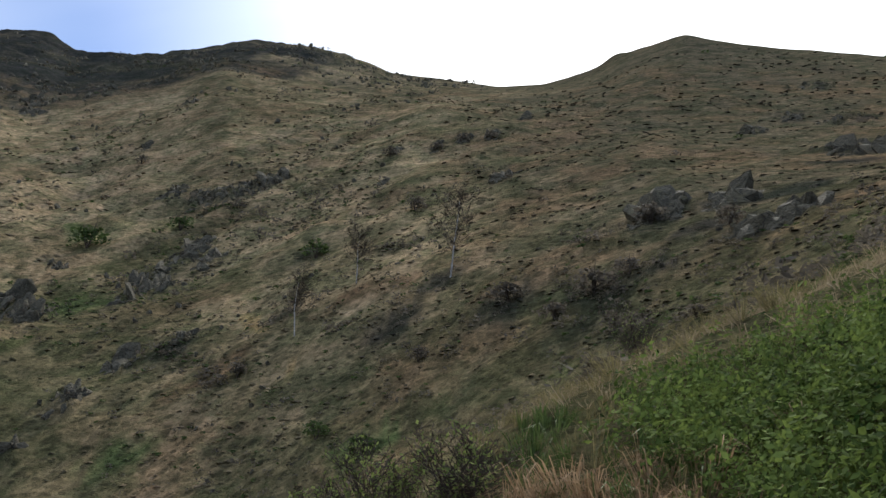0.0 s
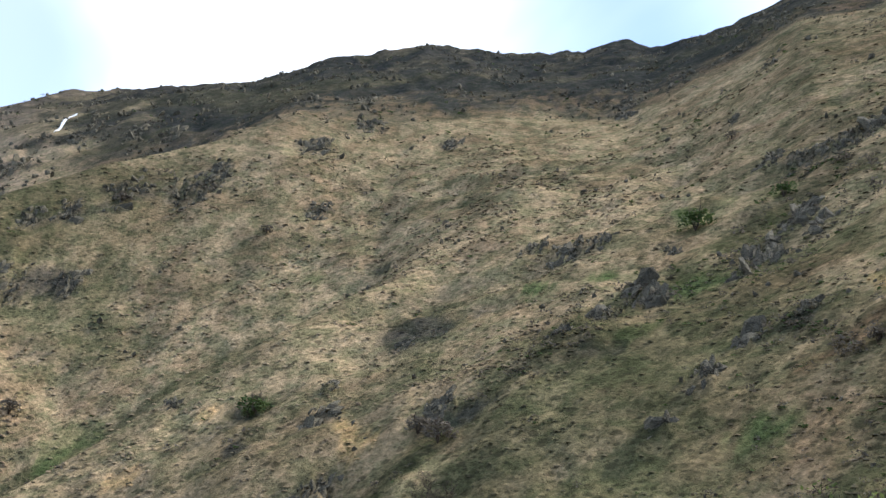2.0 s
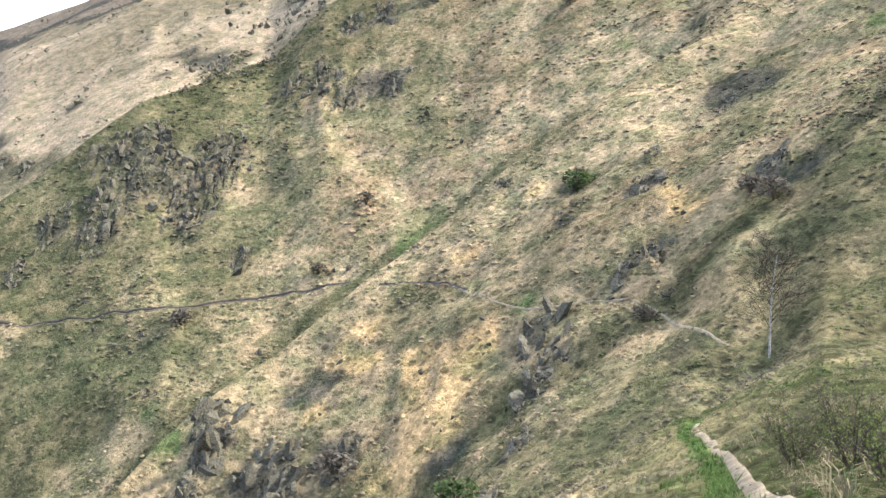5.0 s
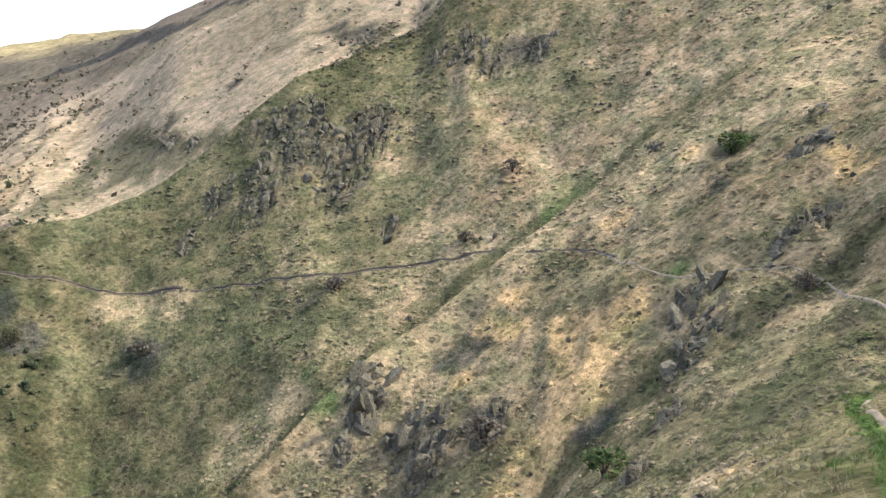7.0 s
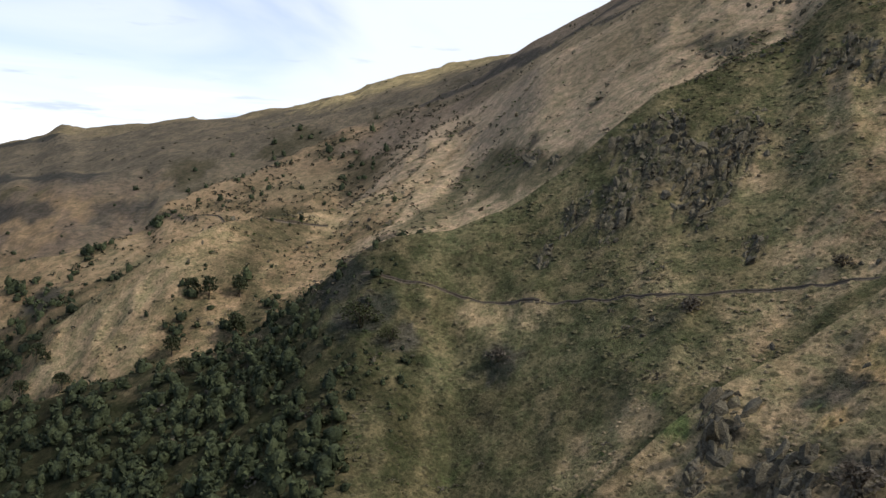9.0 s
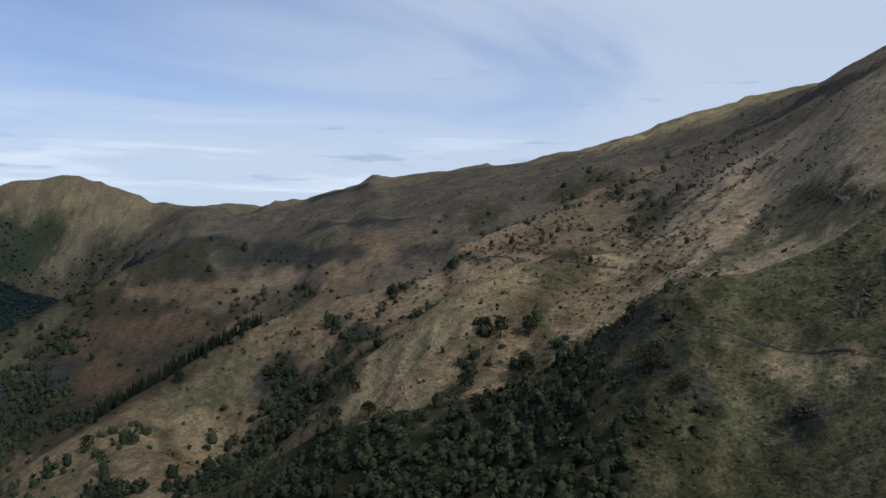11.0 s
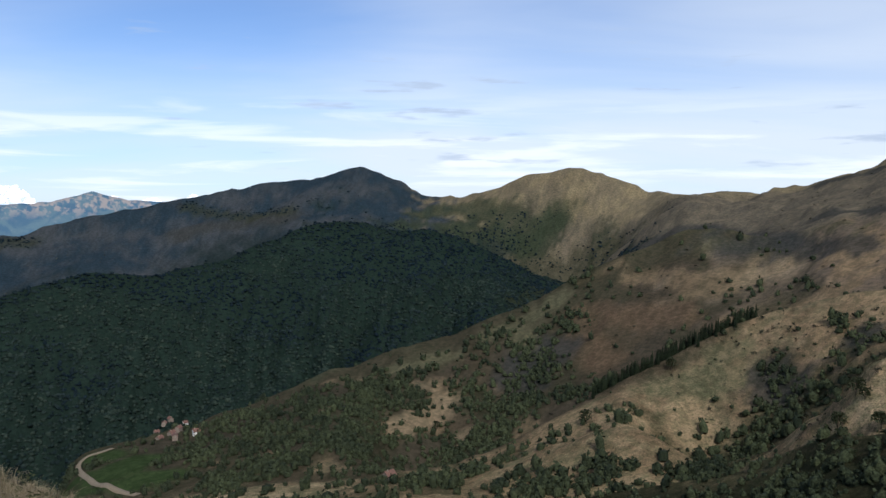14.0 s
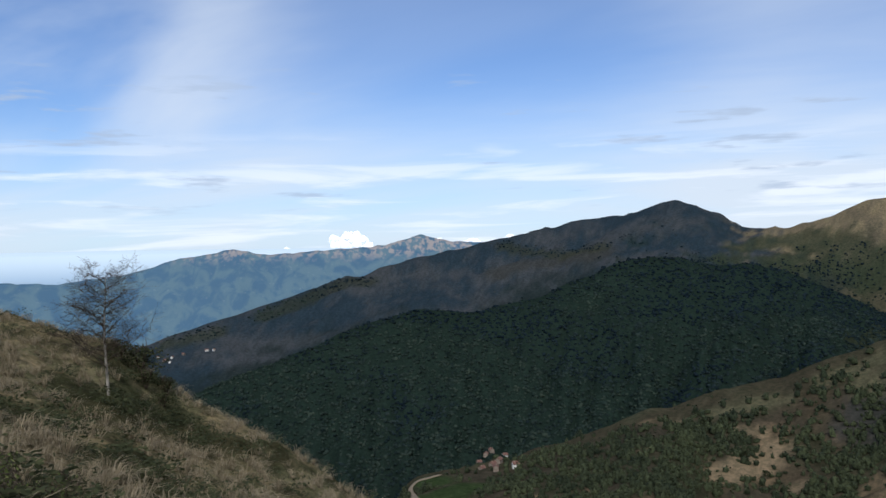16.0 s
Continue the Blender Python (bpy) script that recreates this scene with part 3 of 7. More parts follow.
def ground_z(x, y):
    """Height of the ground at one place."""
    r, az = math.hypot(x, y), math.degrees(math.atan2(-x, y))
    if az < -36:
        az += 360
    j = int(np.searchsorted(BEARINGS, az)) - 1
    j2 = (j + 1) % len(BEARINGS)
    b2 = BEARINGS[j2] + (360 if j2 == 0 else 0)
    f = (az - BEARINGS[j]) / (b2 - BEARINGS[j])
    return float(np.interp(r, GR[:, j], GZ[:, j]) * (1 - f) + np.interp(r, GR[:, j2], GZ[:, j2]) * f)


def sheet(name, X, Y, Z, material):
    """A closed round of quads over the grid of bearings and distances."""
    n, m = X.shape
    co = np.stack([X, Y, Z], -1).reshape(-1, 3)
    i = np.arange(n - 1)[:, None] * m
    j = np.arange(m)[None, :]
    jn = (j + 1) % m
    quads = np.stack([i + j, i + jn, i + m + jn, i + m + j], -1).reshape(-1, 4)[:, ::-1]
    me = bpy.data.meshes.new(name)
    me.vertices.add(len(co))
    me.vertices.foreach_set("co", co.ravel())
    me.loops.add(quads.size)
    me.loops.foreach_set("vertex_index", quads.ravel())
    me.polygons.add(len(quads))
    me.polygons.foreach_set("loop_start", np.arange(0, quads.size, 4))
    me.polygons.foreach_set("use_smooth", np.ones(len(quads), bool))
    me.update(calc_edges=True)
    me.validate()
    me.materials.append(material)
    return new(name, me)



# ---- what grows where ----
NEAR_PATH = [(-2.4, 2.0), (-3.0, 3.2), (-3.6, 4.3), (-4.0, 5.0), (-4.2, 5.3), (-4.6, 5.8), (-5.4, 6.7), (-7.5, 8.7), (-9.2, 10.4), (-12.0, 13.3), (-14.9, 16.0), (-20.4, 21.1), (-23.2,
    23.3), (-27.8, 27.9), (-28.1, 28.8), (-27.6, 29.2)]

# centre and radius of patches, in metres
GREEN = [
    (-69, 152, 4.6), (-66, 160, 3.1), (-83, 118, 2.6), (-72, 122, 2.9), (-51, 115, 5.2), (-26, 71, 3.1), (-186,
    94, 4.3), (-188, 154, 3.3), (-186, 93, 5.1), (-184, 87, 4.2), (-24, 31, 2.1), (-104, 78, 1.4), (-85, 56, 1.7),
    (-186, 94, 3.1), (-182, 85, 3.0), (-175, 27, 1.9), (-104, 78, 2.1), (-103, 34, 1.3), (-29,
    28, 1.4), (-14, 14, 0.7), (-174, 27, 2.4), (-107, 18,
    2.2), (-73, 155, 3.5), (-53, 155, 3.3), (-4, 54, 2.6), (1, 8, 0.3), (7, 44, 1.2)]
DARK = [
    (-96, 104, 6.3), (-105, 77, 2.3), (-54, 91, 2.9), (-63, 78, 2.7), (-246, 105, 7.3), (-171, 165, 3.2), (-96,
    69, 2.1), (-89, 34, 2.9), (-72, 40, 2.8), (-215, -36, 6.0), (-208, -8, 5.7), (-454, 82, 7.5), (-427, 66, 5.3),
    (-454, 29, 8.1), (-468, -5, 7.7), (-568, 4, 7.0), (-658, -58, 8.1), (-222, -47, 9.3), (-211, -9, 3.2), (-240,
    -58, 8.4), (-384, -69, 8.0), (-104, 37, 3.8), (-575, -768, 52.3), (-461, -349, 23.7), (-487, -307, 19.6),
    (-833, -443, 32.2), (-1148, -1139, 99.2), (-902, -738, 63.6), (5, 63, 3.0), (11, 54, 3.0), (0, 77, 2.6), (-4,
    72, 2.5)]
DARK += [
    (8, 50, 2.1), (-19, 117, 2.9), (-30, 92, 3.0), (-18, 91, 2.5), (14, 52, 2.2), (20, 58, 3.4), (30, 66, 3.5),
    (49, 90, 5.6)]
ROCK = [(-448.2, 157.1, 7.8), (-453.7, 140.3, 7.1), (-197.2, 351.3, 6.6), (-340.6, 254.0, 6.4), (-460.3, 192.9, 6.1), (-273.6, 135.2, 5.8), (-262.9,
    155.2, 5.8), (-246.6, 30.2, 5.7), (-245.1, 41.7, 5.7), (-423.0, 90.4, 5.3), (-430.8, 208.4, 5.2), (-320.2, 280.0, 5.2), (-260.4, 35.1, 5.0),
    (-402.6, 215.2, 5.0), (-237.9, 45.3, 4.9), (-251.0, 57.5, 4.9), (-259.0, 202.5, 4.9), (109.5, 212.0, 4.9), (-266.2, 236.8, 4.8), (-250.6, 93.2,
    4.7), (-261.0, 26.6, 4.6), (-236.6, 20.2, 4.5), (-248.9, 36.9, 4.4), (-242.6, 54.1, 4.4), (60.3, 106.2, 4.2), (86.9, 157.9, 4.2), (-187.2, 331.4,
    4.1), (-261.6, 88.4, 3.8), (-246.0, 52.6, 3.8), (-246.0, 23.9, 3.7)]
ROCK += [(-274.2, 116.0, 3.6), (-227.6, 44.0, 3.5), (-247.7, 10.9, 3.4), (-268.4, 165.8, 3.4), (-48.5, 172.4, 3.4), (-242.5, 108.1, 3.2), (-257.3,
    39.8, 3.2), (-226.0, 249.7, 3.2), (-55.2, 173.6, 3.2), (-220.9, 178.6, 3.1), (-63.7, 179.3, 3.1), (-111.0, 312.2, 2.9), (-43.6, 174.4, 2.9),
    (-429.0, -3.2, 2.9), (-276.7, 105.6, 2.8), (-89.9, 137.1, 2.5), (-437.4, -5.5, 2.4), (-210.7, 52.6, 2.4), (-46.6, 177.1, 2.4), (20.2, 70.7, 2.3),
    (-408.7, 7.4, 2.2), (-263.0, 80.3, 2.2), (-104.6, 146.7, 2.2), (-44.4, 141.7, 2.2), (-40.2, 178.2, 2.2), (-51.4, 173.7, 2.1), (62.5, 150.8, 2.0),
    (25.6, 68.9, 2.0), (-47.2, 127.3, 2.0), (-237.9, 2.9, 1.9)]
ROCK += [(-103.6, 23.5, 1.9), (-44.5, 136.1, 1.9), (9.4, 126.8, 1.9), (-39.1, 132.1, 1.9), (-89.3, 27.3, 1.9), (-71.8, 51.7, 1.8), (-89.0, 77.1, 1.8),
    (-56.3, 109.2, 1.8), (-95.1, 26.3, 1.7), (-92.8, 28.4, 1.7), (-60.1, 112.9, 1.7), (78.4, 166.2, 1.7), (21.2, 50.8, 1.7), (-107.4, 23.5, 1.6),
    (-86.4, 34.2, 1.6), (-84.7, 141.4, 1.6), (-65.4, 184.7, 1.6), (-60.8, 102.8, 1.6), (20.5, 198.8, 1.6), (-78.2, 53.7, 1.5), (-87.2, 26.0, 1.5),
    (-45.7, 117.8, 1.5), (3.4, 178.3, 1.5), (10.2, 178.4, 1.5), (-100.3, 247.5, 1.5), (-74.5, 66.6, 1.4), (-68.1, 78.8, 1.4), (-69.6, 47.5, 1.4),
    (-45.3, 124.4, 1.4), (-43.9, 123.7, 1.4)]
ROCK += [(-95.7, 99.4, 1.3), (-12.6, 175.8, 1.3), (-3.3, 175.9, 1.3), (24.4, 52.4, 1.3), (-34.6, 90.6, 1.3), (-54.8, 110.0, 1.2), (-12.7, 152.6, 1.2),
    (-100.0, 19.8, 1.1), (-74.8, 62.7, 1.1), (-59.2, 39.4, 1.1), (-69.2, 78.9, 1.1), (-35.5, 81.3, 1.1), (-119.4, 73.4, 1.0), (-61.0, 93.1, 1.0),
    (-36.8, 73.8, 1.0), (-95.0, 84.0, 0.9), (-64.9, 134.2, 0.9), (-52.2, 31.9, 0.8), (-36.7, 83.9, 0.8), (-29.4, 94.6, 0.8), (-105.1, 22.3, 0.7)]
GROVES = [
    (-498, -674, 20.6), (-522, -659, 20.6), (-539, -635, 17.0), (-560, -634, 13.8), (-467, -352, 12.0), (-451,
    -336, 13.8), (-430, -331, 14.8), (-413, -338, 18.2), (-331, -291, 15.0), (-439, -667, 27.2), (-259, -424,
    20.3), (-273, -357, 18.4), (-294, -336, 15.2), (-260, -599, 22.2), (-208, -585, 21.2), (-176, -591, 25.2),
    (-386, -813, 16.0), (-422, -788, 24.4), (-351, -130, 10.2), (-344, -140, 10.1), (-343, -112, 8.9), (-329,
    -151, 9.9), (-321, -119, 8.4), (-526, -303, 16.6), (-590, -272, 15.9), (-501, -323, 16.2)]
MEADOW = [
    (-119, -831, 22.9), (-128, -761, 31.5), (-150, -784, 27.2), (-111, -731, 30.2), (-125, -681, 28.3), (-89,
    -768, 21.1), (-89, -694, 19.1), (-147, -680, 19.0)]
STRAW = [
    (-109, 94, 8.8), (-361, -158, 24.2), (-330, -177, 23.0), (-695, -209, 44.5), (-387, -743, 19.4), (-437, -766,
    26.4), (-473, -787, 16.3), (-460, -831, 16.8), (-444, -703, 13.6), (-407, -897, 16.1), (-388, -791, 12.0),
    (-406, -755, 21.0), (-231, -554, 14.7), (-285, -331, 11.9), (-325, -405, 14.2), (-331, -193, 20.9), (-413,
    -369, 22.7), (-353, -378, 21.2), (-291, -310, 17.4), (-840, -650, 43.5)]

# lines of ground: half their width, and the places that they run through
SHADY_LINES = [(1.1, [(-61.6, 87.2), (-61.4, 80.1), (-65.3, 78.4), (-66.4, 74.3), (-63.2, 68.0), (-63.9, 64.3), (-64.6, 61.2)]), (0.7, [(-102.2,
    76.9), (-96.0, 70.0), (-87.7, 62.6), (-84.5, 58.4)]), (0.8, [(-75.6, 48.6), (-70.9, 47.1), (-63.4, 41.2)]), (2.0, [(-285.4, 79.8), (-279.2, 61.9),
    (-277.5, 49.5)]), (1.3, [(-67.9, 37.9)]), (0.6, [(-95.9, 68.2), (-88.8, 62.5), (-85.8, 58.8)]), (0.6, [(-63.7, 67.7), (-63.6, 63.3), (-64.2,
    60.4)]), (1.5, [(-409.3, -76.7), (-562.4, -64.3), (-612.0, -45.8), (-576.7, -12.8), (-632.9, 10.6)]), (1.5, [(-424.6, -108.6), (-529.7, -89.1),
    (-712.3, -63.3)]), (2.3, [(-780.2, -254.3), (-866.5, -200.2)]), (2.7, [(-616.4, -293.8), (-608.1, -252.1)]), (2.1, [(-590.8, -228.6), (-432.0,
    -134.4), (-446.8, -114.4)])]
SHADY_LINES += [(1.6, [(-414.3, -94.5), (-247.2, -44.5)]), (1.5, [(-61.6, 171.1), (-50.7, 164.7), (-42.6, 161.0)]), (0.8, [(32.4, 61.9), (31.8,
    56.7)]), (0.5, [(16.2, 63.9), (17.7, 55.3), (18.5, 46.9)]), (0.7, [(-30.8, 92.2), (-23.6, 83.7), (-19.7, 76.6)]), (0.7, [(-35.8, 89.4), (-32.0,
    90.7)]), (0.7, [(-10.7, 103.3), (-4.6, 98.7)]), (0.6, [(-12.0, 80.1), (-7.1, 74.6)]), (0.7, [(9.3, 61.8), (10.9, 50.5), (10.2, 40.9)]), (0.8,
    [(11.8, 74.7), (14.6, 61.1)]), (0.5, [(-2.9, 60.4), (1.1, 58.8)]), (0.5, [(-26.5, 76.4), (-23.1, 76.5), (-20.3, 76.9)]), (1.1, [(4.2, 146.3),
    (11.7, 111.1)]), (2.8, [(-522.2, -32.3), (-457.9, -11.0), (-409.7, 6.1)]), (4.6, [(-424.1, 105.3), (-408.7, 87.6), (-278.0, 52.2)])]
SHADY_LINES += [(1.2, [(-71.5, 39.9)]), (2.3, [(-229.4, -47.1), (-233.3, -40.3), (-247.1, -34.8)]), (3.0, [(-209.2, -40.0), (-224.3, -50.4)]), (2.4,
    [(-475.4, -17.2), (-427.0, -2.3), (-407.7, 8.3)]), (2.0, [(-246.1, -62.8), (-246.1, -56.1), (-372.5, -73.5)]), (4.2, [(-484.6, -48.3), (-532.7,
    -44.4)]), (2.2, [(-579.4, -97.7), (-603.5, -81.5), (-686.0, -65.3), (-699.9, -48.0)])]
STRAW_LINES = [(4.2, [(-112.3, 92.1), (-115.5, 106.4), (-113.3, 116.9)]), (3.4, [(-114.2, 80.8), (-108.3, 87.9), (-101.6, 96.5)]), (2.4, [(-113.5,
    73.9), (-112.2, 79.5)]), (1.8, [(-113.2, 60.9), (-112.8, 68.4)]), (3.9, [(-134.0, 159.2), (-133.3, 145.6)]), (3.0, [(-167.3, 16.4), (-167.5,
    9.0)]), (2.0, [(-106.1, 40.5)]), (2.0, [(-109.2, 74.3)]), (2.7, [(-94.6, 91.6), (-97.1, 85.6)]), (2.6, [(-414.1, -84.6), (-553.0, -70.7), (-641.6,
    -52.4)]), (2.5, [(-526.7, -269.2), (-582.5, -241.4), (-603.4, -208.6)]), (1.7, [(-365.6, -126.0), (-411.1, -113.6), (-437.3, -91.0)]), (3.5,
    [(-173.7, 10.9), (-172.4, 22.4)]), (3.6, [(-226.3, -18.4), (-219.6, 0.2)]), (3.4, [(-101.2, 128.0), (-108.6, 124.8)]), (4.3, [(-115.7, 107.9),
    (-121.3, 128.2)])]
STRAW_LINES += [(3.5, [(-111.2, 90.4), (-112.7, 84.1)]), (1.8, [(-64.3, 90.2), (-62.6, 84.7)]), (4.9, [(-291.3, 156.3), (-293.6, 144.2)]), (1.8,
    [(-19.5, 93.5), (-28.2, 105.4)]), (0.4, [(-13.0, 75.2), (-15.0, 75.8), (-17.3, 75.0)]), (2.4, [(-55.9, 124.8)]), (5.2, [(-101.9, 188.7)]), (2.4,
    [(-16.3, 132.2), (-2.1, 106.2)]), (3.2, [(-105.8, 83.7), (-107.7, 94.5)]), (3.3, [(-114.5, 114.4), (-108.9, 124.1)]), (2.2, [(-77.3, 105.1),
    (-74.1, 94.6)]), (1.6, [(-78.2, 72.6), (-80.9, 68.5)]), (2.2, [(-108.5, 58.4), (-107.5, 63.0)]), (1.3, [(-56.3, 128.9), (-49.5, 127.5)]), (1.2,
    [(-36.6, 80.6), (-33.7, 82.1)]), (1.1, [(-32.4, 107.3), (-22.7, 93.6)]), (0.7, [(-10.5, 72.4), (-6.7, 72.1)])]
STRAW_LINES += [(19.1, [(-785.4, -812.7), (-781.6, -725.7), (-821.3, -685.1), (-853.2, -639.6)]), (9.5, [(-787.9, -861.3), (-743.4, -882.1)]), (15.4,
    [(-749.9, -695.7), (-804.2, -652.7)]), (17.2, [(-374.7, -734.0), (-422.6, -752.4)]), (13.7, [(-441.2, -761.5), (-490.6, -821.7)]), (10.1,
    [(-522.3, -764.5)]), (9.2, [(-378.0, -892.4)]), (7.2, [(-313.4, -746.4)]), (5.7, [(-184.5, -674.8)]), (5.9, [(-236.6, -568.4)]), (9.3, [(-222.9,
    -646.0)]), (13.5, [(-327.0, -407.9), (-474.1, -644.4)]), (7.1, [(-356.2, -392.2), (-346.7, -371.2)]), (13.4, [(-414.2, -371.4), (-395.3,
    -368.8)]), (9.4, [(-447.0, -360.3)]), (8.6, [(-500.3, -394.5), (-730.7, -517.8), (-534.1, -344.4), (-542.5, -326.8)]), (9.7, [(-510.4, -351.6),
    (-483.4, -306.5)]), (11.8, [(-340.2, -209.1), (-341.5, -193.3), (-350.9, -183.1)]), (8.5, [(-329.4, -207.7)])]
STRAW_LINES += [(9.8, [(-354.5, -165.2), (-375.6, -160.8)]), (8.6, [(-624.2, -284.8), (-667.4, -279.0)]), (0.7, [(-42.1, 33.7), (-42.8, 30.8), (-23.8,
    15.7)])]
OLIVE_LINES = [(3.3, [(-98.2, 108.1), (-90.0, 96.5), (-84.2, 88.3)]), (6.7, [(-208.4, 108.0), (-225.7, 105.1), (-236.9, 95.2)]), (7.5, [(-257.8,
    70.0), (-225.6, 68.9), (-220.7, 61.8)]), (2.3, [(-109.1, 50.4), (-96.0, 52.6)]), (6.1, [(-204.6, 1.9), (-200.8, 14.0), (-190.4, 34.0)]), (2.0,
    [(-62.6, 49.6), (-49.3, 41.9)]), (10.7, [(-416.8, -13.3), (-504.3, -37.0)]), (7.9, [(-465.9, -46.5), (-420.6, -56.0)]), (4.0, [(-265.9, 5.9)]),
    (5.7, [(-210.3, -22.5), (-215.2, -5.5), (-202.1, 14.3)]), (5.0, [(-242.2, -30.2)]), (4.1, [(-184.8, 141.7)]), (7.1, [(-237.2, 118.0), (-233.0,
    101.9)]), (1.1, [(6.2, 61.5), (9.2, 58.4)]), (0.8, [(11.8, 58.4), (10.0, 49.8)]), (3.0, [(-52.6, 82.1), (-48.4, 88.5)]), (2.3, [(-49.3, 69.6),
    (-42.9, 73.5)])]
OLIVE_LINES += [(2.0, [(-36.8, 70.2), (-29.2, 60.6)]), (0.8, [(-9.7, 68.1), (-6.3, 68.8)]), (2.1, [(-25.6, 124.2), (-13.8, 114.8)]), (2.9, [(-9.3,
    137.9), (3.1, 147.1), (17.4, 145.7)]), (16.3, [(-591.3, -879.6), (-638.0, -870.2), (-698.5, -875.8)]), (18.0, [(-525.6, -880.9), (-470.1,
    -892.5)]), (15.0, [(-616.4, -840.5), (-583.6, -772.6)]), (14.4, [(-421.8, -400.1), (-451.3, -384.4)]), (11.7, [(-466.0, -397.4)]), (5.8, [(-360.5,
    -196.4), (-528.6, -261.6), (-372.6, -169.3)]), (10.4, [(-402.2, -58.8), (-433.1, -39.9), (-427.5, -16.4)]), (9.2, [(-507.6, -37.1), (-437.0,
    -14.0), (-404.4, 3.5)]), (4.9, [(-264.8, -1.1), (-258.5, -13.1), (-249.7, -32.9)]), (5.5, [(-403.6, 14.1)])]
SOIL_LINES = [(1.3, [(-94.6, 46.3), (-86.3, 42.6), (-79.6, 40.3)]), (1.2, [(-87.8, 49.7), (-82.8, 45.0), (-76.6, 41.4)]), (1.0, [(-83.7, 77.2),
    (-75.4, 71.7)]), (1.4, [(-107.8, 45.5)]), (1.4, [(-107.3, 40.7)]), (1.3, [(-98.2, 34.2)]), (1.5, [(-110.9, 74.4)]), (1.8, [(-107.3, 60.6)]), (1.8,
    [(-91.2, 46.9)]), (1.4, [(-86.7, 49.2)]), (1.5, [(-81.0, 41.1)]), (1.9, [(-78.0, 35.1)]), (1.4, [(-75.0, 73.2)]), (0.6, [(-24.1, 18.6)]), (0.4,
    [(-13.2, 75.1), (-16.2, 74.7), (-19.0, 73.9)]), (0.5, [(-18.8, 88.2), (-24.0, 98.3)]), (2.4, [(-86.1, 50.0), (-82.0, 45.5), (-78.9, 39.4), (-76.7,
    35.1), (-74.0, 30.9)]), (1.4, [(-106.1, 40.5), (-99.4, 42.7)])]
HEATH_LINES = [(11.0, [(-713.6, 48.4), (-633.7, 92.4), (-562.0, 126.7), (-534.8, 156.2)]), (11.5, [(-935.3, -134.3), (-885.2, -67.9), (-826.0, -19.6),
    (-775.8, 22.6), (-785.0, 63.8)]), (9.1, [(-434.7, 90.0)]), (12.8, [(-349.1, 299.9), (-331.9, 339.1), (-289.4, 365.2), (-250.8, 393.8), (-222.2,
    440.2), (-173.0, 418.9)]), (8.5, [(-485.2, 175.8), (-448.2, 202.8), (-423.8, 240.5), (-358.5, 245.8)]), (17.8, [(-1073.6, -745.1), (-1005.9,
    -643.8), (-932.7, -535.3)]), (15.1, [(-1204.5, -1077.3), (-1149.3, -935.5), (-904.3, -669.7), (-834.3, -532.6)]), (16.7, [(-1619.0, -1141.2),
    (-1531.4, -944.2)]), (43.1, [(-547.9, -2343.6), (-679.4, -2359.9), (-813.4, -2305.7)]), (5.4, [(-609.3, -294.1), (-590.1, -253.5)]), (11.2,
    [(-887.8, -51.9), (-828.0, -21.6), (-747.4, 5.4)])]
GREEN_LINES = [(1.1, [(-183.5, -18.9), (-186.3, -14.1)]), (1.2, [(-185.1, 92.5), (-181.7, 83.3)]), (1.7, [(-71.8, 155.2)]), (1.6, [(-67.2, 164.3)]),
    (1.3, [(-52.4, 152.5)]), (1.1, [(-70.9, 122.7)]), (1.1, [(-82.6, 117.8)]), (1.5, [(-190.8, 156.8)]), (1.1, [(-63.5, 122.8)]), (1.6, [(-73.7,
    156.3)]), (1.2, [(-66.9, 146.2)]), (1.2, [(-52.4, 94.5), (-50.7, 99.3)]), (0.6, [(-1.8, 55.7), (1.1, 52.9)])]
BRACKEN_LINES = [(1.3, [(4.9, 56.2), (1.9, 59.3)]), (0.6, [(8.0, 46.5)]), (1.1, [(-3.3, 65.5)]), (1.7, [(-25.3, 79.4), (-20.2, 83.1)]), (1.3, [(-9.8,
    86.6), (-3.6, 81.9)]), (23.2, [(-678.3, -803.8), (-685.6, -727.6), (-696.9, -663.4)]), (18.1, [(-635.4, -773.5), (-599.3, -670.6)])]
WOOD_LINES = [(48.3, [(-873.6, -1512.5), (-943.2, -1447.2), (-1083.3, -1501.3)])]
COPSE_LINES = [(45.9, [(-1335.3, -1825.1), (-1395.1, -1750.9), (-1485.9, -1693.5)]), (23.1, [(-963.9, -1334.7), (-1120.2, -1445.2), (-748.9,
    -888.7)]), (12.1, [(-412.7, -849.7), (-348.0, -728.3), (-274.9, -615.8)]), (15.6, [(-498.3, -785.4), (-485.9, -710.6), (-510.2, -694.1)]), (12.9,
    [(-241.2, -757.5), (-290.5, -723.7)]), (11.7, [(-581.4, -792.2), (-564.6, -736.5)]), (15.1, [(-442.7, -676.3), (-401.5, -671.3)]), (8.5, [(-471.7,
    -360.9), (-447.8, -328.4), (-434.1, -335.5)]), (10.6, [(-479.9, -308.3), (-472.7, -283.7), (-483.8, -263.8)]), (6.7, [(-461.2, -316.5), (-442.6,
    -311.5)]), (7.4, [(-414.8, -342.4), (-278.5, -239.0)]), (5.9, [(-548.7, -296.0), (-538.5, -307.0)]), (5.8, [(-339.9, -148.9), (-322.9, -145.0),
    (-311.8, -150.4)]), (3.8, [(-222.6, -45.6), (-211.0, -47.3), (-197.6, -38.9)])]
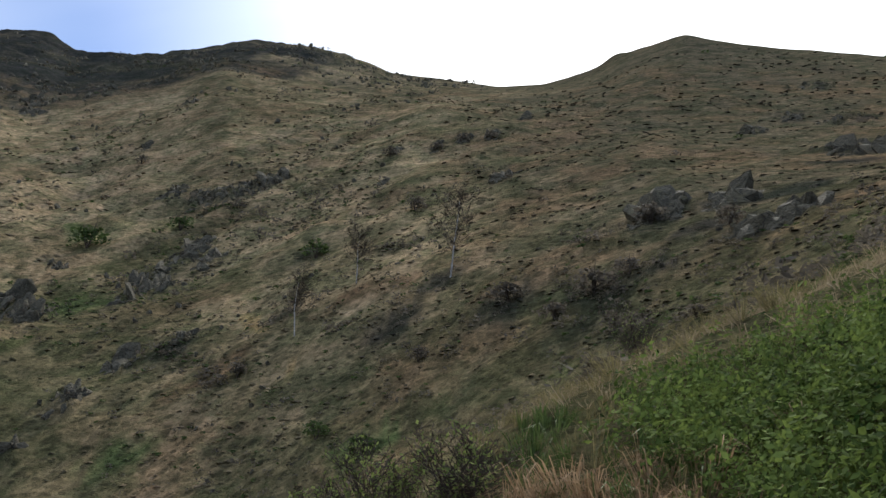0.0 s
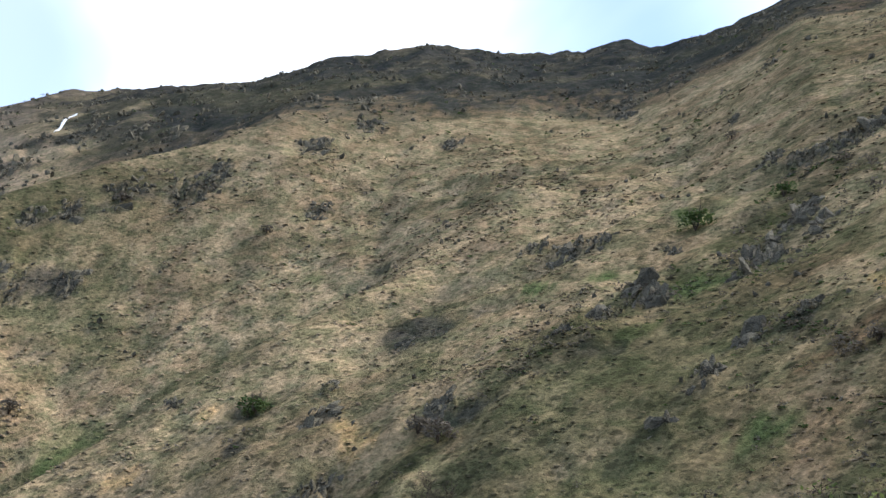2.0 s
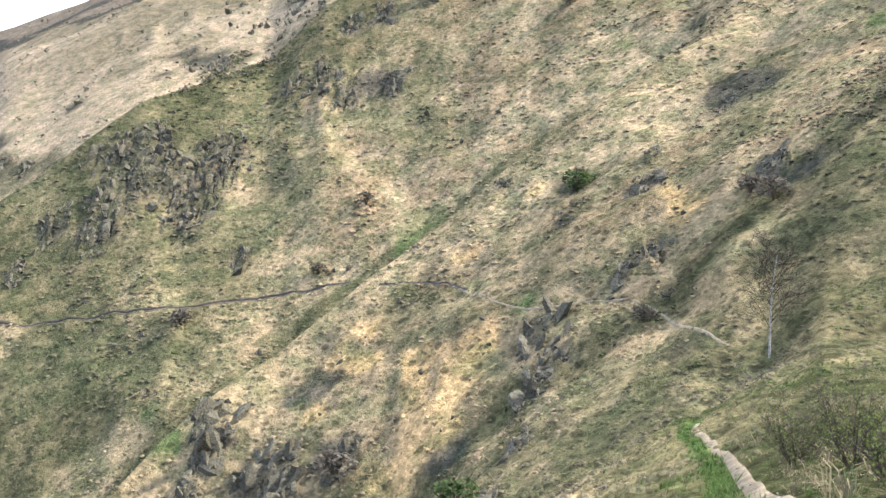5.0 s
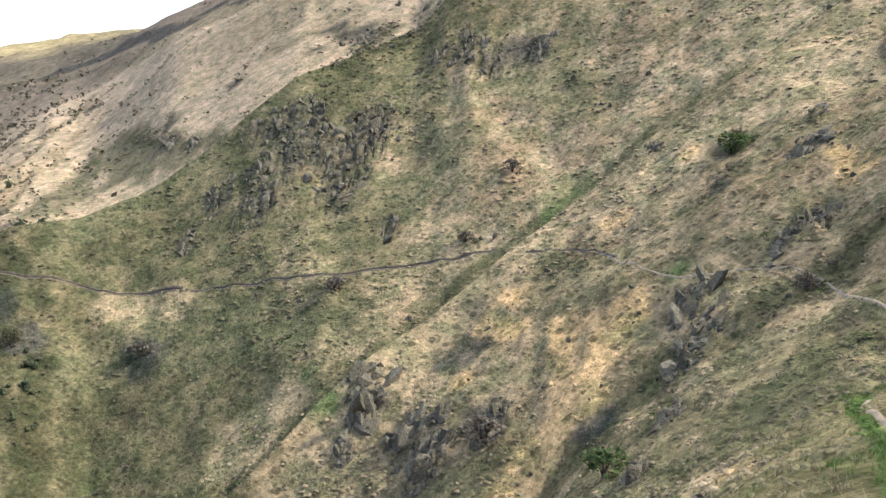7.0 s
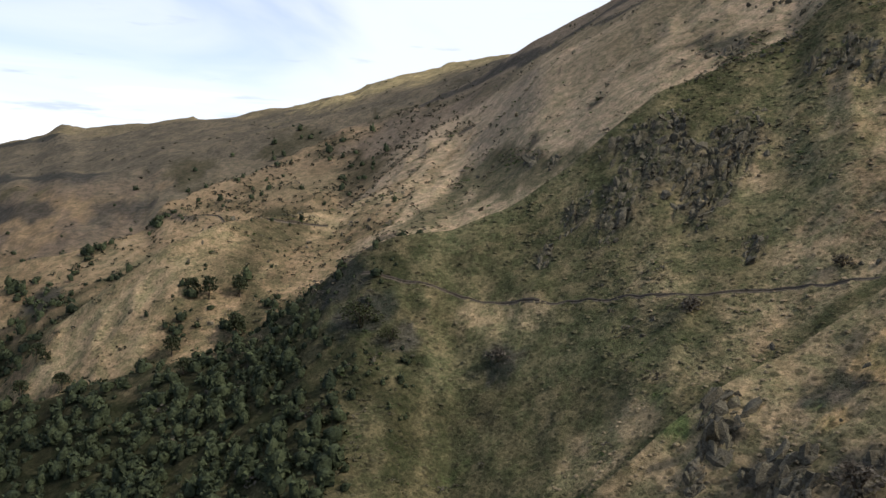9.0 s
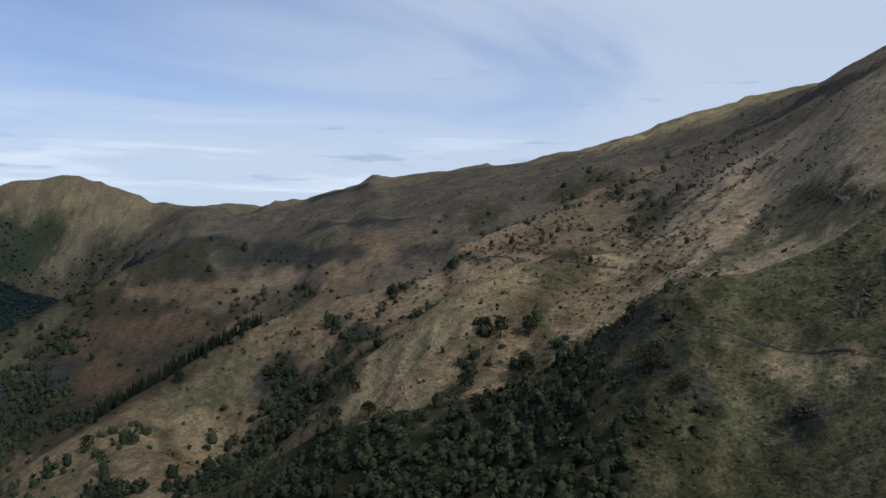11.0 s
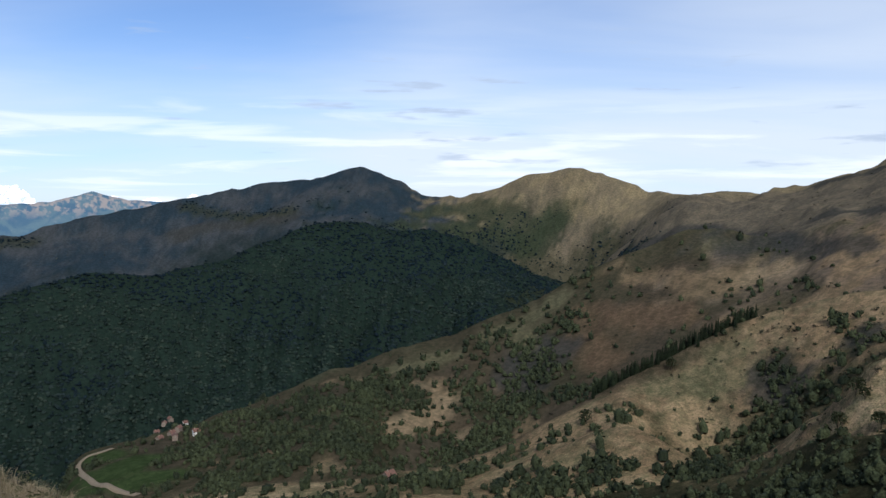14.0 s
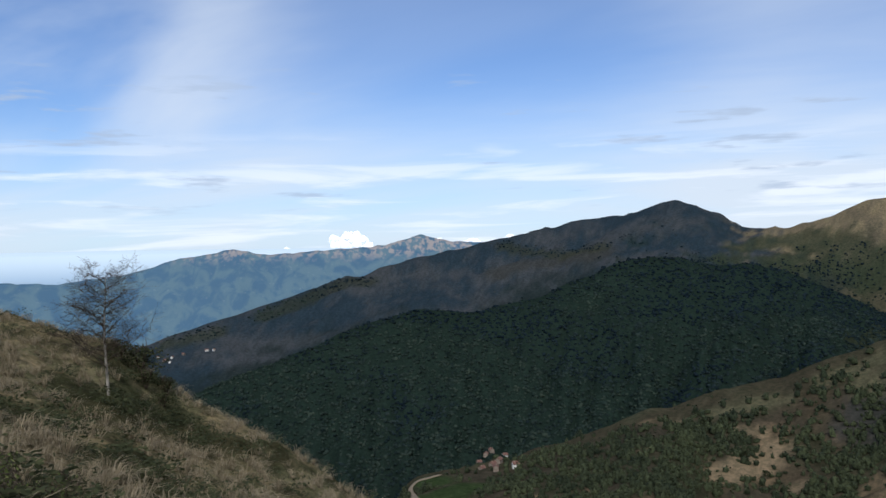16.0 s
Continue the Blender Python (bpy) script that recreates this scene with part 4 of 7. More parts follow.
COPSE_LINES += [(3.6, [(-237.7, -48.9), (-236.3, -57.7), (-238.2, -41.3)]), (2.7, [(-210.3, -30.4), (-192.9, -30.2), (-177.3, -27.6)]), (39.0,
    [(122.2, -2311.2), (-17.0, -2404.7), (-149.3, -2443.5)]), (27.4, [(248.5, -2226.7), (358.3, -2201.5)]), (27.5, [(-610.6, -2510.9), (-724.5,
    -2407.4), (-840.3, -2333.9)])]
PINE_LINES = [(47.8, [(-1233.7, -2204.9), (-1376.2, -2179.2), (-1407.2, -1982.3)]), (38.7, [(-1225.0, -2058.6), (-1322.8, -1973.5), (-1382.5,
    -1891.2)]), (32.5, [(-1456.4, -1883.5), (-1509.1, -1872.2)]), (25.3, [(-1403.2, -1865.5), (-1368.0, -1870.9)]), (21.3, [(-1083.5, -2094.5),
    (-1198.6, -2141.9)])]


def between(v, a, b, soft):
    lo, hi = np.clip((v - a) / soft + 0.5, 0, 1), np.clip((b - v) / soft + 0.5, 0, 1)
    return lo * lo * (3 - 2 * lo) * hi * hi * (3 - 2 * hi)


AZ = np.broadcast_to(BEARINGS[None, :], GX.shape)
LV = np.broadcast_to(LEVELS[:, None], GX.shape)
WARP = fbm(GX, GY, 30.0, 4, 300)
AZW, LVW = AZ + 7.0 * WARP, LV + 0.18 * fbm(GX, GY, 45.0, 4, 320)


def spots(places, ragged=1.0):
    """1 inside the patches, with ragged edges."""
    total = np.zeros(GX.shape)
    for x, y, size in places:
        az = math.degrees(math.atan2(-x, y))
        az = az + 360 if az < -36 else az
        wide = math.degrees(1.8 * size / math.hypot(x, y)) + 1
        cols = np.nonzero(np.abs(BEARINGS - az) < wide)[0]
        if not len(cols):
            continue
        z = ground_z(x, y)
        sx, sy, sz = GX[:, cols], GY[:, cols], GZ[:, cols]
        d = np.sqrt((sx - x) ** 2 + (sy - y) ** 2 + (sz - z) ** 2) / size
        d = d + ragged * fbm(sx, sy, size * 0.8, 5, 77, 0.65)
        total[:, cols] = np.maximum(total[:, cols], np.clip((1.25 - d) / 0.5, 0, 1))
    return total


def ways(lines, ragged=0.8):
    """1 along the lines, with ragged edges; a line of one place is a round patch."""
    total = np.zeros(GX.shape)
    for wide, places in lines:
        wide *= 1.25
        p = np.array(places if len(places) > 1 else places * 2, float)
        az = np.degrees(np.arctan2(-p[:, 0], p[:, 1]))
        az = np.where(az < -36, az + 360, az)
        more = math.degrees(2.5 * wide / np.hypot(*p.T).min()) + 0.5
        cols = np.nonzero((BEARINGS > az.min() - more) & (BEARINGS < az.max() + more))[0]
        if not len(cols):
            continue
        sx, sy = GX[:, cols], GY[:, cols]
        best = np.full(sx.shape, 1e9)
        for (ax, ay), (bx, by) in zip(p[:-1], p[1:]):
            ex, ey = bx - ax, by - ay
            f = np.clip(((sx - ax) * ex + (sy - ay) * ey) / (ex * ex + ey * ey + 1e-9), 0, 1)
            best = np.minimum(best, np.hypot(sx - ax - f * ex, sy - ay - f * ey))
        d = best / wide + ragged * fbm(sx, sy, max(wide * 1.2, 2.0), 5, 79, 0.65)
        total[:, cols] = np.maximum(total[:, cols], np.clip((1.2 - d) / 0.5, 0, 1))
    return total


def blend(a, b, w):
    return a * (1 - w[..., None]) + np.array(b) * w[..., None]


TAN, STRAWC, SANDC = (0.282, 0.220, 0.148), (0.320, 0.248, 0.165), (0.40, 0.275, 0.15)
OLIVE, TURF, HEATH = (0.122, 0.108, 0.068), (0.095, 0.122, 0.056), (0.041, 0.042, 0.042)
GREYBROWN, PINKTAN, SUNLIT_GOLD = (0.138, 0.114, 0.085), (0.315, 0.240, 0.175), (0.20, 0.16, 0.10)

verge = [(0.22, [(px - 0.40, py - 0.16) for px, py in NEAR_PATH])]      # on the downhill side
green_at, dark_at, rock_at = np.maximum(spots(GREEN), ways(verge, 0.35)), spots(DARK), spots([(px, py, 1.35 * wide) for px, py, wide in ROCK], 1.1)
straw_at, grove_at = spots(STRAW), spots(GROVES)
sand_at = ways(SOIL_LINES, 1.0)
mottle = 0.6 * fbm(GX, GY, 24.0, 4, 400, 0.65) + 0.55 * fbm(GX, GY, 5.0, 3, 420, 0.7)
# how much dry grass there is against olive turf
dry = 0.05 + 0 * GX
dry += -0.04 * between(AZW, -60, 18, 24) * between(LVW, 1, 8.3, 0.6)
dry += -0.22 * between(AZW, 12, 60, 8) * between(LVW, 1, 4.0, 0.2)
dry += 0.42 * between(AZW, 14, 62, 14) * between(LVW, 4.06, 5.02, 0.15) + 0.14 * between(AZW, 10, 62, 22) * between(LVW, 5.1, 7.0, 0.5)
dry += 0.42 * between(AZW, 40, 95, 6) * between(LVW, 3.9, 5.05, 0.2)
dry += -0.26 * between(AZW, 60, 104, 6) * between(LV + 0.04 * WARP, 5.05, 6.08, 0.1)
dry += -0.30 * between(AZW, 86, 112, 8) * between(LVW, 5.0, 5.75, 0.2)
dry += 0.5 * between(AZ + 2 * WARP, 68, 116, 4) * between(LV, 6.08, 8.2, 0.08)
# extra dryness here, partly to pale the slope as haze would
dry += 0.36 * between(AZW, 46, 76, 6) * between(LVW, 5.0, 6.9, 0.3)
dry += -0.22 * between(AZW, -60, -4, 18) * between(LVW, 2.5, 9, 0.6)
dry += 0.14 * between(AZW, 116, 160, 6) * between(LVW, 6.1, 8.2, 0.2)
dry += 0.3 * between(AZW, 160, 300, 8) * between(LVW, 1, 3.3, 0.4)
dry_w = np.clip((mottle + dry) / 0.5 + 0.5, 0, 1)
colour = blend(np.broadcast_to(np.array(OLIVE), GX.shape + (3,)), TAN, dry_w)
colour = blend(colour, PINKTAN, between(AZ + 2 * WARP, 70, 118, 4) * between(LV, 6.08, 8.2, 0.08) * dry_w)
colour = blend(colour, (0.142, 0.104, 0.069), between(AZW, 120, 160, 6) * between(LVW, 6.1, 8.2, 0.15) * dry_w)
colour = blend(colour, (0.222, 0.160, 0.104), 0.85 * between(AZW, 101, 122, 5) * between(LVW, 6.1, 8.2, 0.15) * dry_w)
heathy = np.clip((fbm(GX, GY, 40.0, 6, 500, 0.75) + 0.10) / 0.4 + 0.5, 0, 1)
# dark upper slopes under the rocky crest
colour = blend(colour, HEATH, np.clip(0.72 + 0.3 * heathy, 0, 0.98) * between(AZW, 12, 67, 5) * between(LVW, 6.12, 9, 0.3))
# paler here, lightened as haze would lighten this crest
colour = blend(colour, (0.058, 0.053, 0.050), 0.6 * between(AZW, 62, 104, 5) * between(LVW + np.clip((88 - AZ) / 40.0, 0, 0.4), 7.55, 8.6, 0.25))
colour = blend(colour, HEATH, 0.3 * heathy * between(AZW, -60, 14, 8) * between(LVW, 5.4, 9, 0.8))
colour = blend(colour, (0.110, 0.094, 0.070), (0.65 + 0.2 * heathy) * between(AZW, -60, -4, 14) * between(LVW, 3.0, 9, 0.6))
# brown hills behind the tan slope, their tops painted gold for sunlit grass
behind = between(AZW, 80, 230, 6) * between(LVW, 8.15, 11.5, 0.2)
colour = blend(colour, GREYBROWN, behind)
colour = blend(colour, HEATH, behind * 0.42 * heathy)
colour = blend(colour, SUNLIT_GOLD, between(AZW, 84, 150, 5) * between(LVW, 10.7, 11.5, 0.5) * np.clip(0.95 - 0.55 * heathy, 0, 1))
colour = blend(colour, (0.038, 0.043, 0.030), between(AZW, 137, 153, 3) * between(LVW, 10.1, 10.75, 0.2) * np.clip(fbm(GX, GY, 110.0, 6, 510, 0.7) / 0.15 + 0.55, 0, 0.9))
# the round peak and its low wood: blue haze is mixed into these tones
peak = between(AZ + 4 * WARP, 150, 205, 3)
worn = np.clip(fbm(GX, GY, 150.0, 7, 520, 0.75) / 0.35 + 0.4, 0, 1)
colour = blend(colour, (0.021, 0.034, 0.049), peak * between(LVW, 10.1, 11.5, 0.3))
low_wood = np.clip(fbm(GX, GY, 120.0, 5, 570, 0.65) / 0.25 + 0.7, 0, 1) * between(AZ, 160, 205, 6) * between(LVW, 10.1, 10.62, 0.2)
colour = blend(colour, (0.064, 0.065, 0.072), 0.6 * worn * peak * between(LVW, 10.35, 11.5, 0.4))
# brightest gold, for the tops that catch the sun
colour = blend(colour, (0.34, 0.27, 0.15), between(AZW, 80, 105, 5) * between(LVW, 9.6, 11.5, 0.8) * np.clip(1.0 - 0.5 * heathy, 0, 1))
# brown slope behind the tan spurs, with a drier field across it
brown = between(AZW, 118, 150, 5) * between(LVW, 8.25, 8.95, 0.2)
colour = blend(colour, (0.150, 0.113, 0.086), 0.8 * brown)
colour = blend(colour, (0.21, 0.15, 0.095), brown * between(LVW, 8.5, 8.9, 0.14) * np.clip(fbm(GX, GY, 70.0, 6, 540, 0.68) / 0.25 + 0.5, 0, 0.9))
colour = blend(colour, (0.085, 0.082, 0.044), 0.8 * between(AZW, 126, 178, 5) * between(LV + 0.05 * WARP, 8.88, 9.04, 0.06))
# bare brown soil showing between the dry grass
bare = np.clip(fbm(GX, GY, 9.0, 6, 580, 0.7) / 0.22 + 0.15, 0, 1) * between(AZW, 16, 74, 10) * between(LVW, 3.9, 6.6, 0.5)
colour = blend(colour, (0.180, 0.128, 0.085), 0.6 * bare)
# dead bracken on the slope near by
bracken = np.clip(fbm(GX, GY, 11.0, 5, 560, 0.65) / 0.3 + 0.1, 0, 1) * between(AZW, -60, 22, 20) * between(LVW, 2.4, 6.5, 0.5)
colour = blend(colour, (0.19, 0.130, 0.086), 0.55 * bracken)
colour = blend(colour, (0.013, 0.021, 0.022), 0.8 * low_wood)
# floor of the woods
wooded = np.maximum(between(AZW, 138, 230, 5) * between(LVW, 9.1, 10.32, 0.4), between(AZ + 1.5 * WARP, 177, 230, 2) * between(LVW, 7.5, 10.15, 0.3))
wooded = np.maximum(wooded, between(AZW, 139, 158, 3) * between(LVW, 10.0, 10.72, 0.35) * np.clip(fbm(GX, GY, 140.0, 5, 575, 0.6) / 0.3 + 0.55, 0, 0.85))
wooded = np.maximum(wooded, ways(WOOD_LINES))
copse_at, pine_at = ways(COPSE_LINES), ways(PINE_LINES, 1.2)
grove = between(AZW, 103, 300, 6) * between(LVW, 3.2, 6.05, 0.3)
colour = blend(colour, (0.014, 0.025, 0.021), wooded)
colour = blend(colour, (0.024, 0.025, 0.016), grove)
colour = blend(colour, (0.040, 0.035, 0.026), between(AZW, 131, 178, 4) * between(LVW, 7.9, 9.05, 0.2) * 0.85)
# pale dry edges along the spurs, dark green growth and painted shade in the gullies
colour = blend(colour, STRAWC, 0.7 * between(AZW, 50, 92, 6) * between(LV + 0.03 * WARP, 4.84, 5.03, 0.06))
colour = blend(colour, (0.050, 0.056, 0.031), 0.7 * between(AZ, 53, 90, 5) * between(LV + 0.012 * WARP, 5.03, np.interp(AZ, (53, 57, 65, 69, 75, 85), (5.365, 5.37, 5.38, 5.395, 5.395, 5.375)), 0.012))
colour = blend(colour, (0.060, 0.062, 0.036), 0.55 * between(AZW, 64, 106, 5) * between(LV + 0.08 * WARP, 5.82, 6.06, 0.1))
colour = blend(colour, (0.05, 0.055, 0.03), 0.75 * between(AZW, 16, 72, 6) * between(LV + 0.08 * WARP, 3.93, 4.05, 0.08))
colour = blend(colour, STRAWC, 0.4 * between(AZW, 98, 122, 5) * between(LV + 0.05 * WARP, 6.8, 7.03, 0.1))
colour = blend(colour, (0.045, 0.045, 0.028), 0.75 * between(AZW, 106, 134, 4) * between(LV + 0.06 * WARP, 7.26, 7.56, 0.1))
# darker folds that run down between the spurs, put in by colour alone
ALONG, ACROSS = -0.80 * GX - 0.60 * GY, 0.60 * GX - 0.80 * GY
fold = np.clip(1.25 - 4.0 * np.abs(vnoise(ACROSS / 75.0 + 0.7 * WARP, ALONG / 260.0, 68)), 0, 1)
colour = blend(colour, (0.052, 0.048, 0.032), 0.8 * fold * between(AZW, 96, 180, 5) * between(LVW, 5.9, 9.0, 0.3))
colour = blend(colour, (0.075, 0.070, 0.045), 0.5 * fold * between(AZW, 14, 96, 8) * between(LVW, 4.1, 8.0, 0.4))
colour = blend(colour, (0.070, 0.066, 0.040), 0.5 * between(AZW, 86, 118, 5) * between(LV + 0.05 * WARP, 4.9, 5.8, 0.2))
# lines and patches
shady_at, bracken_at = ways(SHADY_LINES, 0.5), ways(BRACKEN_LINES)
pale_at = ways(STRAW_LINES)
olive_at = ways(OLIVE_LINES)
colour = blend(colour, (0.110, 0.106, 0.066), np.where((GR > 380) & (AZ < 106), 0, 0.6) * olive_at)
colour = blend(colour, (0.092, 0.086, 0.058), np.where((GR > 380) & (AZ < 106), 0.85, 0) * olive_at)
colour = blend(colour, (0.315, 0.245, 0.165), np.where(GR > 400, 0, 0.55) * pale_at)
colour = blend(colour, (0.225, 0.162, 0.104), np.where(GR > 400, 0.6, 0) * pale_at * np.clip(0.75 + 0.8 * fbm(GX, GY, 14.0, 4, 590, 0.7), 0, 1))
colour = blend(colour, HEATH, 0.8 * ways(HEATH_LINES))
colour = blend(colour, (0.17, 0.108, 0.070), np.where(GR > 400, 0.35, 0.6) * bracken_at)
colour = blend(colour, (0.030, 0.034, 0.020), 0.6 * copse_at)
colour = blend(colour, (0.032, 0.042, 0.026), 0.75 * pine_at)
colour = blend(colour, (0.058, 0.080, 0.034), np.where(GR > 150, 0.4, 0.75) * ways(GREEN_LINES))
# gully floors and ground below crags: dark scrub tone with shade painted in
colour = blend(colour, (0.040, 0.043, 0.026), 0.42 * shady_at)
colour = blend(colour, STRAWC, straw_at * np.where((GR > 400) | (AZ > 100), 0.3, 0.7))
colour = blend(colour, SANDC, 0.8 * sand_at)
colour = blend(colour, TURF, green_at * np.where(GR > 150, 0.48, 0.88))
colour = blend(colour, (0.050, 0.088, 0.026), 0.85 * ways(verge, 0.35))
meadow = spots(MEADOW, 0.15)
colour = blend(colour, (0.034, 0.052, 0.022), meadow)
meadow = np.clip(2.2 * meadow, 0, 1)
colour = blend(colour, HEATH, dark_at * 0.8)
colour = blend(colour, (0.062, 0.057, 0.050), np.clip(rock_at * (0.35 + 1.3 * np.clip(fbm(GX, GY, 3.0, 3, 640, 0.7) + 0.3, 0, 1)), 0, 0.85))
# the slope at the feet: straw tufts, heather and bilberry
near = between(AZW, 160, 300, 6) * between(LV, -1, 3.3, 0.3)
colour = blend(colour, (0.042, 0.044, 0.024), near * 0.9)
wild = np.clip(fbm(GX, GY, 3.0, 4, 870, 0.6) / 0.4 + 0.5, 0, 1)
colour = blend(colour, (0.25, 0.205, 0.135), near * 0.7 * wild ** 2.5)
colour = blend(colour, (0.105, 0.100, 0.062), 0.7 * between(AZW, -60, -3, 6) * between(LV, 1.4, 3.15, 0.3))
colour = blend(colour, (0.078, 0.080, 0.042), 0.65 * between(AZW, 22, 52, 6) * between(GR, 7, 46, 8) * (1 - np.clip(ways(verge, 0.35), 0, 1)))
colour = blend(colour, (0.082, 0.078, 0.046), 0.35 * between(AZW, 18, 38, 5) * between(LVW, 2.4, 4.0, 0.3))
beside_path = between(AZ + 2 * WARP, 8, 41, 4) * between(GR, 6, 40, 5)
colour = blend(colour, (0.052, 0.058, 0.029), 0.62 * beside_path)
colour = colour * (1 + 0.25 * fbm(GX, GY, 9.0, 4, 600))[..., None]


def paint(ob, name, values):
    """Land cover as an attribute of the ground's points."""
    layer = ob.data.color_attributes.new(name, "FLOAT_COLOR", "POINT")
    rgba = np.ones((values.size // 3, 4), np.float32)
    rgba[:, :3] = values.reshape(-1, 3)
    layer.data.foreach_set("color", rgba.ravel())


# ravines run down the wooded valley side
ravine = np.abs(vnoise(AZ / 2.6 + 1.1 * LV + 0.5 * WARP, LV * 1.3, 91)) + 0.5 * np.abs(vnoise(AZ / 1.1 + 1.6 * LV, LV * 2.0, 92))
GZ = GZ + 46.0 * (ravine - 0.45) * between(AZ, 141, 189, 4) * np.clip(np.sin(math.pi * np.clip((LV - 9.1) / 0.86, 0, 1)), 0, 1)
# rock breaks through the turf
jag = 1 - 2 * np.abs(vnoise(GX / 3.1, GY / 3.1 + 0.4 * GZ, 71)) + 0.6 * (1 - 2 * np.abs(vnoise(GX / 1.4, GY / 1.4, 72)))
GZ = GZ + np.clip(rock_at * 1.4, 0, 1) * jag * np.minimum(0.006 * GR, 1.3)
ground = sheet("ground", GX, GY, GZ, GROUND_MAT)
tagged(ground, "steep mountain grassland with tan grass, green turf and heath", "ground", kind="structure")
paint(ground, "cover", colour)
# long tussocks near by, short even turf on the far hills
layer = ground.data.attributes.new("coarse", "FLOAT", "POINT")
layer.data.foreach_set("value", np.clip(1.35 - GR / 800.0, 0.35, 1.0).astype(np.float32).ravel())
# tussocks stand in little level terraces
lift_by = 0.35 * np.clip((GR - 12) / 40.0, 0, 1) * GZ
lie = ground.data.attributes.new("lie", "FLOAT_VECTOR", "POINT")
fine = 1 + 1.6 * np.exp(-GR / 22.0)       # shorter growth round the standing place
lie.data.foreach_set("vector", (np.stack([GX, GY, GZ + lift_by], -1) * fine[..., None]).astype(np.float32).ravel())

# ---- helpers for things ----
def part(name, mesh, material, parent=None, label=""):
    """One mesh object, under a thing or under a part."""
    if isinstance(mesh, bmesh.types.BMesh):
        me = bpy.data.meshes.new(name)
        mesh.to_mesh(me)
        mesh.free()
    else:
        me = mesh
    if material and not me.materials:
        me.materials.append(material)
    ob = new(name, me)
    if parent:
        ob.parent = parent
    if label:
        ob["label"] = label
    return ob


def mesh_of(name, verts, faces, material=None, smooth=False):
    """A mesh from arrays of points and of triangles or quads."""
    verts, faces = np.asarray(verts, float), np.asarray(faces, int)
    me = bpy.data.meshes.new(name)
    me.vertices.add(len(verts))
    me.vertices.foreach_set("co", verts.ravel())
    me.loops.add(faces.size)
    me.loops.foreach_set("vertex_index", faces.ravel())
    me.polygons.add(len(faces))
    me.polygons.foreach_set("loop_start", np.arange(0, faces.size, faces.shape[1]))
    me.polygons.foreach_set("use_smooth", np.full(len(faces), smooth))
    me.update(calc_edges=True)
    if material:
        me.materials.append(material)
    return me


RNG = np.random.default_rng(7)


def sample(weight, count, power=1.0):
    """Places on the ground, as many in the grid's cells as weight says; power thins them out with distance."""
    ax, ay = GX[1:, :-1] - GX[:-1, :-1], GY[1:, :-1] - GY[:-1, :-1]
    bx, by = GX[:-1, 1:] - GX[:-1, :-1], GY[:-1, 1:] - GY[:-1, :-1]
    area = np.abs(ax * by - ay * bx)
    p = np.clip(weight[:-1, :-1], 0, None) * area / GR[:-1, :-1] ** power
    p = p.ravel()
    total = np.cumsum(p)
    pick = np.searchsorted(total, RNG.random(count) * total[-1])
    i, j = np.unravel_index(np.minimum(pick, p.size - 1), area.shape)
    u, v = RNG.random(count), RNG.random(count)

    def at(g):
        return (g[i, j] * (1 - u) + g[i + 1, j] * u) * (1 - v) + (g[i, j + 1] * (1 - u) + g[i + 1, j + 1] * u) * v
    return at(GX), at(GY), at(GZ)


def stamp(name, shapes, x, y, z, size, material, stretch=(1.0, 1.0), tilt=0.0, smooth=False):
    """Many alike pieces as one mesh: shapes are (points, faces), set down at x, y, z with their own size and turn."""
    verts, faces, start = [], [], 0
    which = RNG.integers(0, len(shapes), len(x))
    for k, (bv, bf) in enumerate(shapes):
        sel = np.nonzero(which == k)[0]
        n = len(sel)
        if not n:
            continue
        a = RNG.random(n) * 2 * np.pi
        c, s = np.cos(a)[:, None], np.sin(a)[:, None]
        tall = (stretch[0] + (stretch[1] - stretch[0]) * RNG.random(n))[:, None]
        px, py, pz = bv[None, :, 0], bv[None, :, 1], bv[None, :, 2] * tall
        lx, ly = RNG.normal(0, tilt, n)[:, None], RNG.normal(0, tilt, n)[:, None]
        qx, qy = px * c - py * s + lx * pz, px * s + py * c + ly * pz
        sz = size[sel][:, None]
        v = np.stack([qx * sz + x[sel][:, None], qy * sz + y[sel][:, None], pz * sz + z[sel][:, None]], -1)
        verts.append(v.reshape(-1, 3))
        f = bf[None] + (np.arange(n) * len(bv))[:, None, None] + start
        faces.append(f.reshape(-1, bf.shape[1]))
        start += n * len(bv)
    return part(name, mesh_of(name, np.concatenate(verts), np.concatenate(faces), material, smooth), None)


def leafy(count, leaf, seed, flat=1.0, hollow=0.45, base=0.0):
    """A crown of radius 1: small leaf clumps set unevenly through an ellipsoid with a lumpy outline."""
    r = np.random.default_rng(seed)
    lumps = r.normal(0, 1, (5, 3))
    lumps /= np.linalg.norm(lumps, axis=1)[:, None]
    d = r.normal(0, 1, (count, 3))
    d /= np.linalg.norm(d, axis=1)[:, None]
    d[:, 2] = np.where(d[:, 2] < -0.55, -d[:, 2], d[:, 2])
    reach = 0.72 + 0.34 * np.clip((d @ lumps.T).max(1), 0, 1) ** 3
    c = d * (reach * (hollow + (1 - hollow) * r.random(count) ** 0.5))[:, None]
    u = r.normal(0, 1, (count, 3))
    u /= np.linalg.norm(u, axis=1)[:, None]
    w = np.cross(u, r.normal(0, 1, (count, 3)))
    w /= np.linalg.norm(w, axis=1)[:, None]
    s = leaf * (0.6 + 0.8 * r.random(count))[:, None]
    quad = np.stack([c - u * s, c + w * s * 0.6, c + u * s, c - w * s * 0.6], 1)
    quad[..., 2] = quad[..., 2] * flat + base
    return quad.reshape(-1, 3), np.arange(count * 4).reshape(-1, 4)


